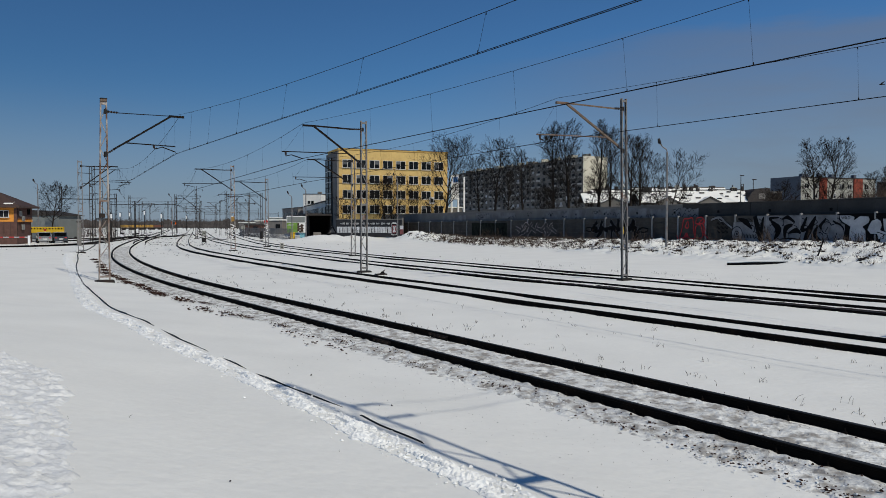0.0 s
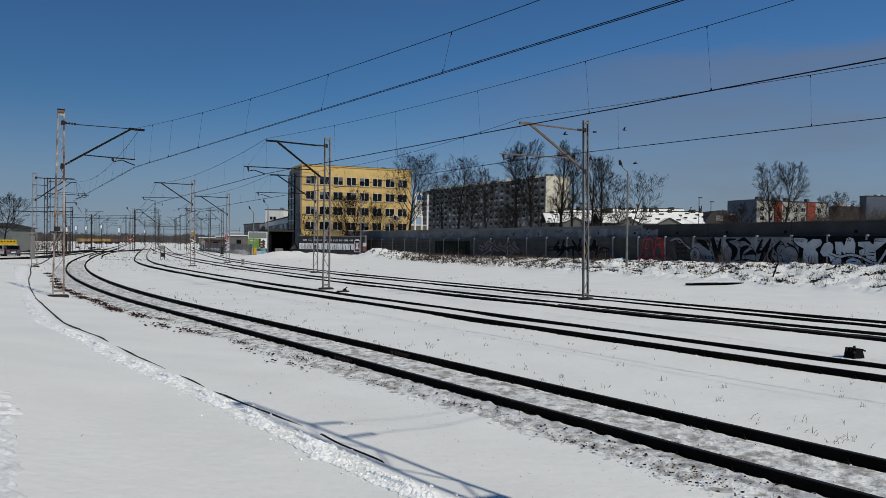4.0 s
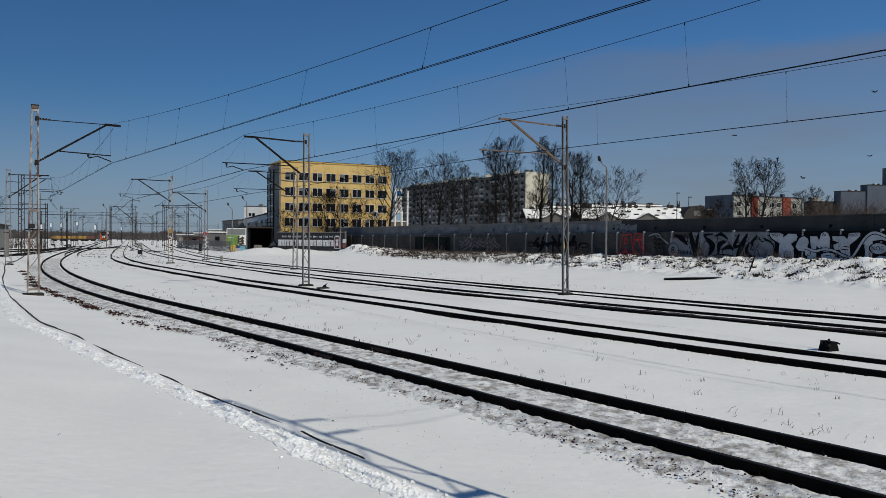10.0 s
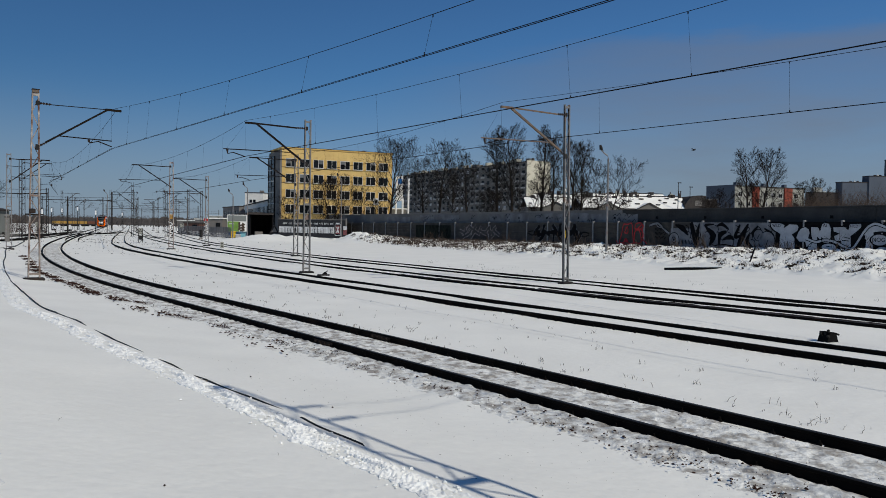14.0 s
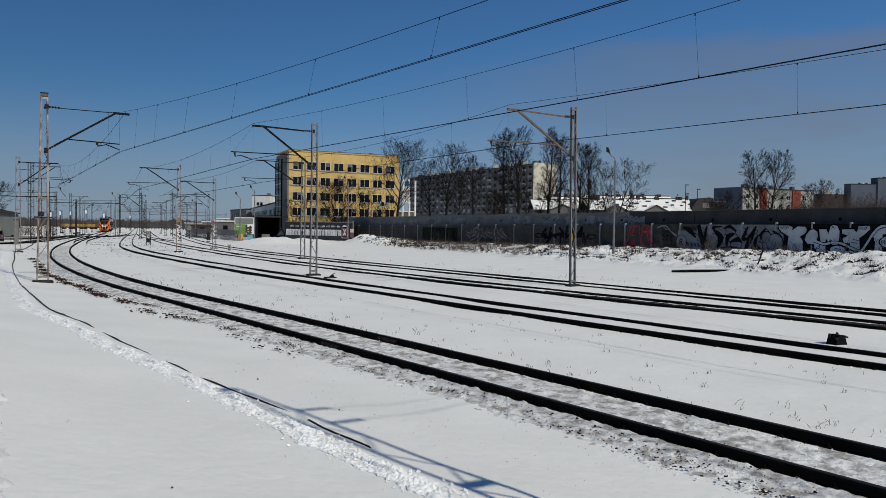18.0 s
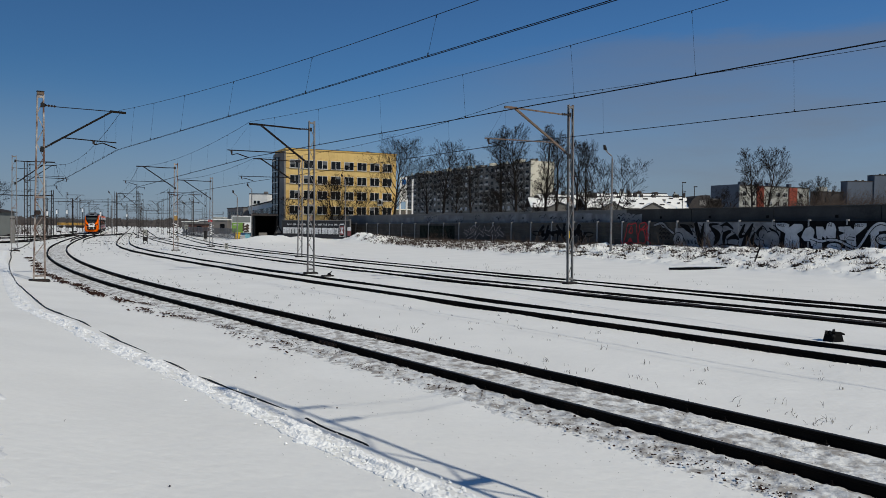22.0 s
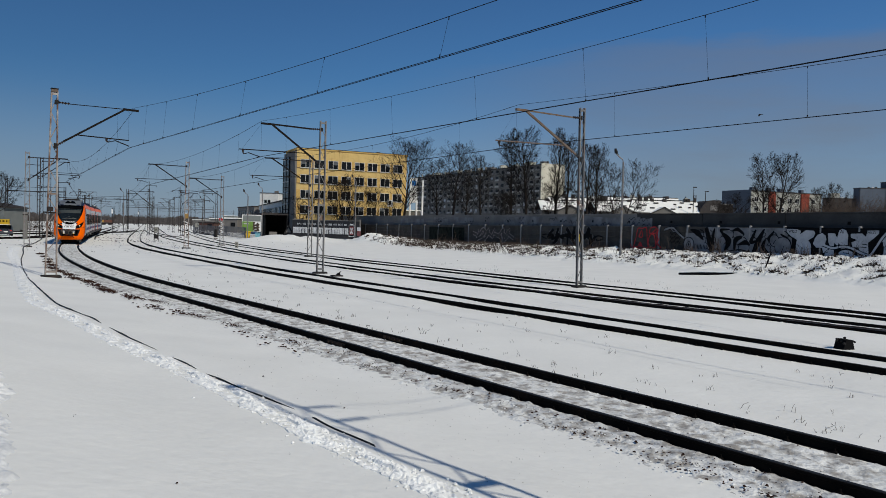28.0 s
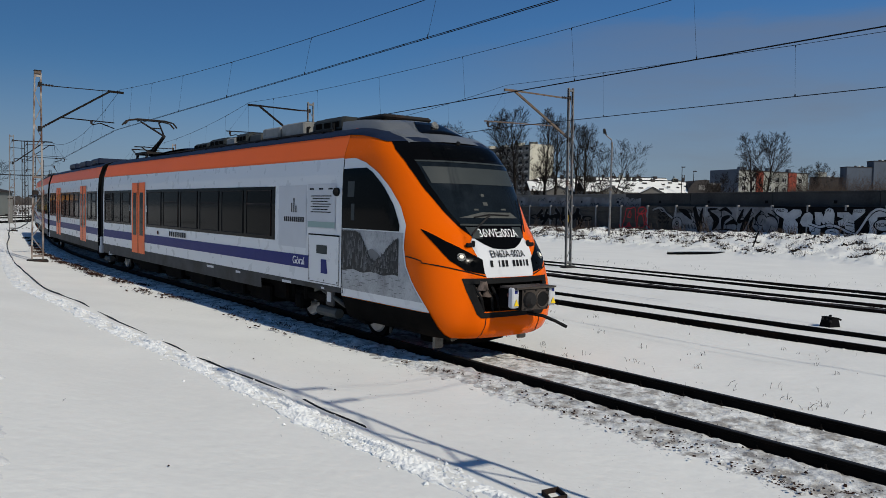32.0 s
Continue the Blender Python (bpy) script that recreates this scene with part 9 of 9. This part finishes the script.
def end_car(lit):
    t = thing("train_end_car", "orange-nosed electric train car in white, coral and blue", "train")
    cab(t, lit)
    stripes(t, 3.45, 21.75, 4.42)
    hull(t, "window_band", 6.45, 16.25, 1.77, 2.99, T_BLACK, 0.006)
    pane_row(t, 6.55, 16.15, 6)
    hull(t, "window_band", 17.95, 21.6, 1.77, 2.99, T_BLACK, 0.006)
    pane_row(t, 18.0, 21.5, 3)
    door(t, 16.35)
    hull(t, "equipment_hatch", 3.52, 4.79, 0.98, 1.96, T_WHITE, 0.008)
    hull(t, "hatch_joint", 3.5, 4.81, 1.955, 1.985, RUBBER, 0.010)
    hull(t, "hatch_joint", 3.52, 4.79, 0.985, 0.995, RUBBER, 0.011)
    for d in (3.515, 4.785):
        hull(t, "hatch_joint", d, d + 0.012, 0.985, 1.96, RUBBER, 0.011)
    for d in (3.56, 4.1, 4.74):
        hull(t, "hatch_lock", d, d + 0.035, 1.02, 1.055, RUBBER, 0.012)
    hull(t, "notice", 3.68, 4.86, 2.10, 3.02, T_PAPER, 0.008, label="pale notice with unreadable small print")
    for k in range(7):
        hull(t, "notice_bar", 3.85 + 0.07 * (k % 3), 4.72 - 0.08 * (k % 2), 2.76 - 0.055 * k, 2.78 - 0.055 * k, T_TEXTB, 0.012)
    for d in (3.8, 4.2, 4.6):
        hull(t, "notice_bar", d, d + 0.18, 2.90, 2.935, T_TEXTB, 0.012)
    hull(t, "notice_band", 3.70, 4.84, 2.12, 2.24, T_MINT, 0.012)
    hull(t, "emblem_sheet", 4.92, 6.25, 1.66, 3.0, T_PAPER, 0.007)
    for k in range(10):
        hull(t, "emblem_bar", 5.02 + 0.098 * k, 5.095 + 0.098 * k, 2.21, 2.32, T_TEXTB, 0.01, label="emblem drawn as plain dark bars")
    for d, h in ((5.36, 0.14), (5.46, 0.30), (5.56, 0.2)):
        hull(t, "emblem_bar", d, d + 0.06, 2.42, 2.42 + h, T_TEXTB, 0.011, slant=0.25)
    hull(t, "blue_tab", 3.97, 4.25, 1.18, 1.47, T_BLUE, 0.013, slant=0.2)
    hull(t, "small_grille", 4.0, 4.45, 1.58, 1.76, T_VISOR, 0.012)
    for k in range(9):
        hull(t, "number_bar", 12.4 + 0.17 * k, 12.51 + 0.17 * k, 1.55, 1.70, T_TEXTB, 0.01)
    hull(t, "side_lamp", 14.9, 15.05, 1.56, 1.68, BRICK, 0.012)
    for d, w in ((4.1, 0.14), (5.6, 0.45), (8.4, 0.3), (10.2, 0.5)):
        hull(t, "data_bar", d, d + w, 0.84 if d > 5 else 0.86, 0.90, T_PAPER, 0.011)
    for body, d, z, size, matl in (("Góral", 5.25, 1.375, 0.24, T_TEXTW), ("2", 16.15, 2.35, 0.3, T_TEXTW), ("2", 18.1, 2.35, 0.3, T_TEXTW)):
        me = text_mesh(body, size, 0.001)
        me.materials.append(matl)
        for s in (-1, 1):
            part("lettering", me, matl, t, m=pose(s * 1.425, -d, z, 90, 0, 90 * s))
    bogie(t, 4.33)
    bogie(t, 21.9, 2.6)
    for x in (-1.3, 1.3):
        for d in (20.95, 22.45):
            part("end_damper", Shape().tube([(x, -d, 0.55), (x, -d, 0.80), (x, -d, 0.82), (x, -d, 1.18)], [0.10, 0.10, 0.07, 0.07], 10), T_PAPER, t, "pale upright damper beside the gangway")
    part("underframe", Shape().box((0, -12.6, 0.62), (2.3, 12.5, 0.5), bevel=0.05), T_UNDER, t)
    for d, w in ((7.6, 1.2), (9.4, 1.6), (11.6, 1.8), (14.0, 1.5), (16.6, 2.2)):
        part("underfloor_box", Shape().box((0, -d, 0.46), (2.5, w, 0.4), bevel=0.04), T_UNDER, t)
    for d, w, h, x, wx, m in ((5.25, 1.35, 0.30, 0.0, 1.5, T_HUMP), (6.7, 1.15, 0.30, 0.0, 1.75, T_PALEBOX), (7.85, 1.0, 0.27, 0.0, 1.75, T_PALEBOX), (8.95, 0.7, 0.20, 0.35, 0.9, T_EQUIP), (9.75, 0.75, 0.26, 0.0, 1.7, T_HUMP), (10.6, 0.6, 0.2, 0.4, 0.8, T_PALEBOX), (11.6, 1.2, 0.24, 0.0, 1.6, T_HUMP), (12.9, 1.2, 0.18, 0.0, 1.6, T_HUMP)):
        u = part("roof_unit", Shape().box((x, -d, 4.19 + h / 2), (wx, w, h), bevel=0.06 if m is T_HUMP else 0.03), m, t, "grey roof equipment box")
        part("unit_lid", Shape().box((x, -d, 4.20 + h), (wx * 0.8, w * 0.7, 0.05), bevel=0.02), T_HUMP, u)
        for k in range(3 if m is T_HUMP else 0):
            part("louvre", Shape().box((x + wx / 2 + 0.005, -d + w * (k - 1) * 0.28, 4.20 + h * 0.45), (0.02, w * 0.2, h * 0.4)), T_UNDER, u)
    part("roof_fairing", Shape().grid([[(x, -d, z - 0.1 * x * x) for x in steps(-0.95, 0.95, 8)] for d, z in ((13.4, 4.30), (14.2, 4.36), (15.6, 4.34), (17.0, 4.27), (18.2, 4.22))], flip=True), T_NAVY, t, smooth=True)
    part("roof_cylinder", Shape().tube([(0.62, -5.95, 4.36), (-0.62, -5.95, 4.36)], 0.15, 12), MAST_DARK, t)
    for d in (4.9, 6.1, 8.4, 9.3):
        part("roof_pipe", Shape().tube([(0.78, -d, 4.15), (0.78, -d, 4.34), (0.6, -d - 0.15, 4.42)], 0.035, 6), RUBBER, t)
    for x in (-0.98, 0.98):
        part("roof_rail", Shape().tube([(x, -4.6, 4.17), (x, -15.5, 4.17)], 0.025, 5), MAST_DARK, t)
    for k in range(14):
        part("roof_seam", Shape().box((0, -(5.0 + 1.15 * k), 4.13), (2.05, 0.03, 0.05)), RUBBER, t)
    end_wall(t, 21.75)
    return t


def middle_car():
    t = thing("train_middle_car", "white electric train car with coral doors and blue stripe", "train")
    L = 15.2
    stripes(t, 0.45, L - 0.45, 0.5)
    hull(t, "window_band", 0.6, 3.0, 1.77, 2.99, T_BLACK, 0.006)
    hull(t, "window_band", 4.75, 10.4, 1.77, 2.99, T_BLACK, 0.006)
    hull(t, "window_band", 12.15, L - 0.6, 1.77, 2.99, T_BLACK, 0.006)
    pane_row(t, 0.7, 2.9, 2)
    pane_row(t, 4.85, 10.3, 4)
    pane_row(t, 12.25, L - 0.7, 2)
    door(t, 3.1)
    door(t, 10.5)
    part("underframe", Shape().box((0, -L / 2, 0.62), (2.3, 11.0, 0.5), bevel=0.05), T_UNDER, t)
    for d in (4.5, 7.6, 10.6):
        part("roof_unit", Shape().box((0, -d, 4.34), (1.7, 1.8, 0.28), bevel=0.06), T_NAVY, t)
    bellows(t, -0.45, 0.5)
    bellows(t, L - 0.5, L + 0.45)
    end_wall(t, 0.45)
    end_wall(t, L - 0.45)
    return t


FRONT_CAR = end_car(True)
pantograph(FRONT_CAR, 20.0)
MID_CAR = middle_car()
REAR_CAR = end_car(False)


# ---- birds ----
def crow(flap, label):
    t = thing("crow", label, "bird", group="flying crows")
    small = Matrix.Scale(0.72, 4)
    part("body", Shape().tube([(0, 0.24, 0.02), (0, 0.16, 0.03), (0, 0.0, 0.0), (0, -0.14, 0.0), (0, -0.28, 0.01)], [0.012, 0.045, 0.07, 0.045, 0.05], 8), CROW, t, smooth=True, m=small)
    part("tail", Shape().prism([(-0.03, -0.2), (0.03, -0.2), (0.09, -0.38), (-0.09, -0.38)], 0.012, Matrix.Translation((0, 0, 0.0))), CROW, t, m=small)
    for s in (-1, 1):
        w = Shape()
        pts = [(0.04, 0.10, -0.10), (0.22, 0.14, -0.08), (0.38, 0.08, -0.10), (0.50, -0.02, -0.14)]
        w.grid([[(s * x, a, flap * x + 0.006) for x, a, _ in pts], [(s * x, (a + b) / 2, flap * x + 0.014) for x, a, b in pts], [(s * x, b, flap * x) for x, _, b in pts], [(s * x, (a + b) / 2, flap * x - 0.006) for x, a, b in pts], [(s * x, a, flap * x + 0.006) for x, a, _ in pts]])
        part("wing", w, CROW, t, m=small)
    return t


def bird_rows(rows):
    """Poses from places: each bird faces the way it flies."""
    out = []
    for i, (t, x, y, z) in enumerate(rows):
        a, b = rows[max(i - 1, 0)], rows[min(i + 1, len(rows) - 1)]
        out.append((t, pose(x, y, z, 0, 12 * math.sin(t * 5 + x), math.degrees(math.atan2(-(b[1] - a[1]), b[2] - a[2])))))
    return out


BIRDS = [
    [(0, 33.6, 58, 13.2), (1, 29.9, 58, 12.2), (2, 23.8, 58, 11.8), (3, 16.7, 58, 11.2), (4, 12.2, 58, 11), (4.5, 10.4, 58, 11.4), (5.4, 6.4, 58, 12.4), (6.5, 8, 58, 13), (7, 10, 58, 13.4), (8, 19, 58, 14), (9, 29.9, 58, 13.6), (10, 39.2, 58, 14.6), (11, 49.9, 58, 16.2), (32, 109.9, 58, 28.2)],
    [(0, 39, 61, 11.9), (1, 34.9, 61, 11.2), (2, 32.9, 61, 11.3), (3, 23.2, 61, 11.8), (4, 15.3, 61, 11.7), (4.5, 12.6, 61, 11.9), (5.5, 8.2, 61, 12.8), (6.5, 10.1, 61, 13.3), (7, 11.8, 61, 13.5), (8, 20.5, 61, 13.5), (9, 31.9, 61, 15.2), (10, 43.8, 61, 16.4), (11, 54.5, 61, 17.9), (32, 114.5, 61, 29.9)],
    [(0, 39.1, 64, 10.5), (1, 35.8, 64, 9.2), (2, 32.9, 64, 8.7), (3, 26.7, 64, 9), (4, 19.6, 64, 9.5), (4.5, 17.3, 64, 11.6), (5.5, 13, 64, 12.4), (6.5, 15.9, 64, 12.5), (7, 19.2, 64, 12.6), (8, 31.5, 64, 13.2), (9, 36.9, 64, 17), (10, 48.1, 64, 18.6), (11, 57.2, 64, 20.2), (32, 117.2, 64, 32.2)],
    [(0, 43.9, 67, 10.4), (1, 40.2, 67, 10.7), (2, 33.5, 67, 11.4), (3, 26.7, 67, 11), (4, 19.5, 67, 12.8), (5, 16.7, 67, 12.2), (6.5, 17.7, 67, 11.6), (7, 20.7, 67, 11.5), (8, 32.9, 67, 12.3), (9, 39.1, 67, 15.6), (10, 51.5, 67, 17.3), (11, 62.8, 67, 19), (32, 122.8, 67, 31)],
    [(0, 43.3, 58, 7.6), (2, 45.4, 58, 8.9), (4, 39.5, 58, 9.9), (4.5, 37.2, 58, 9.8), (6, 23, 58, 10.2), (7, 15.9, 58, 9.6), (8, 19, 58, 9.1), (9, 21.8, 58, 9.8), (10, 27.6, 58, 10.9), (11, 37.3, 58, 12.1), (12, 47.5, 58, 12.4), (32, 107.5, 58, 24.4)],
    [(0, 51, 61, 9.7), (4, 49.3, 61, 12.1), (7, 38.1, 61, 11.4), (7.5, 32.8, 61, 10.2), (8, 26.5, 61, 9), (8.5, 30.2, 61, 8.8), (9, 37, 61, 8.9), (10, 40.9, 61, 9.8), (11, 49.5, 61, 10.9), (32, 109.5, 61, 22.9)],
    [(0, 55.9, 64, 7.2), (9, 55.1, 64, 8.4), (10, 36.7, 64, 8.1), (11, 25.9, 64, 8.6), (12, 31.3, 64, 8.4), (12.5, 35.1, 64, 9.2), (13, 38.4, 64, 9.9), (13.5, 32.3, 64, 9.6), (14, 26.6, 64, 9.5), (14.5, 32.8, 64, 10.3), (15.5, 46.3, 64, 11.3), (17, 61.1, 64, 11.9), (32, 121.1, 64, 23.9)],
    [(0, 61, 67, 9.4), (12, 55, 67, 10.7), (13, 45.9, 67, 10.5), (14, 50.2, 67, 11.2), (16, 58.4, 67, 11.4), (26, 53.2, 67, 13.3), (27.5, 39.7, 67, 14.2), (28, 32.4, 67, 13.6), (28.5, 23.3, 67, 12.8), (29, 16.3, 67, 12.9), (30, 5.6, 67, 15.4), (31, -2.5, 67, 23.8), (32, -62.5, 67, 35.8)],
]


def motions():
    """The train along the first track, and the crows."""
    run = [(0, 506.0), (18, 236.0), (22, 175.0), (25, 127.5), (26.5, 103.5), (28, 79.5), (29, 61.5), (30, 43.3), (31, 24.6), (32, 7.05)]
    line = TRACKS[0]
    rows = [[], [], []]
    for k in range(129):
        t = k * 0.25
        s = float(np.interp(t, [a for a, _ in run], [b for _, b in run]))

        def at(u):
            return Vector(line.at(s + u)[:2])

        for i, (u_front, u_rear, ahead) in enumerate(((4.33, 22.2, 4.33), (22.2, 37.4, 0.0), (59.6 - 4.33, 37.4, 4.33))):
            p, q = at(u_front), at(u_rear)
            d = (p - q).normalized()
            o = p + d * ahead
            rows[i].append((t, pose(o.x, o.y, 0, 0, 0, math.degrees(math.atan2(-d.x, d.y)))))
    for ob, r in zip((FRONT_CAR, MID_CAR, REAR_CAR), rows):
        walk(ob, r)
    for k, b in enumerate(BIRDS):
        walk(crow((0.35, -0.25, 0.1, 0.5, -0.1, 0.25, 0.4, -0.2)[k % 8], "black crow in flight with spread wings"), bird_rows(b))


motions()
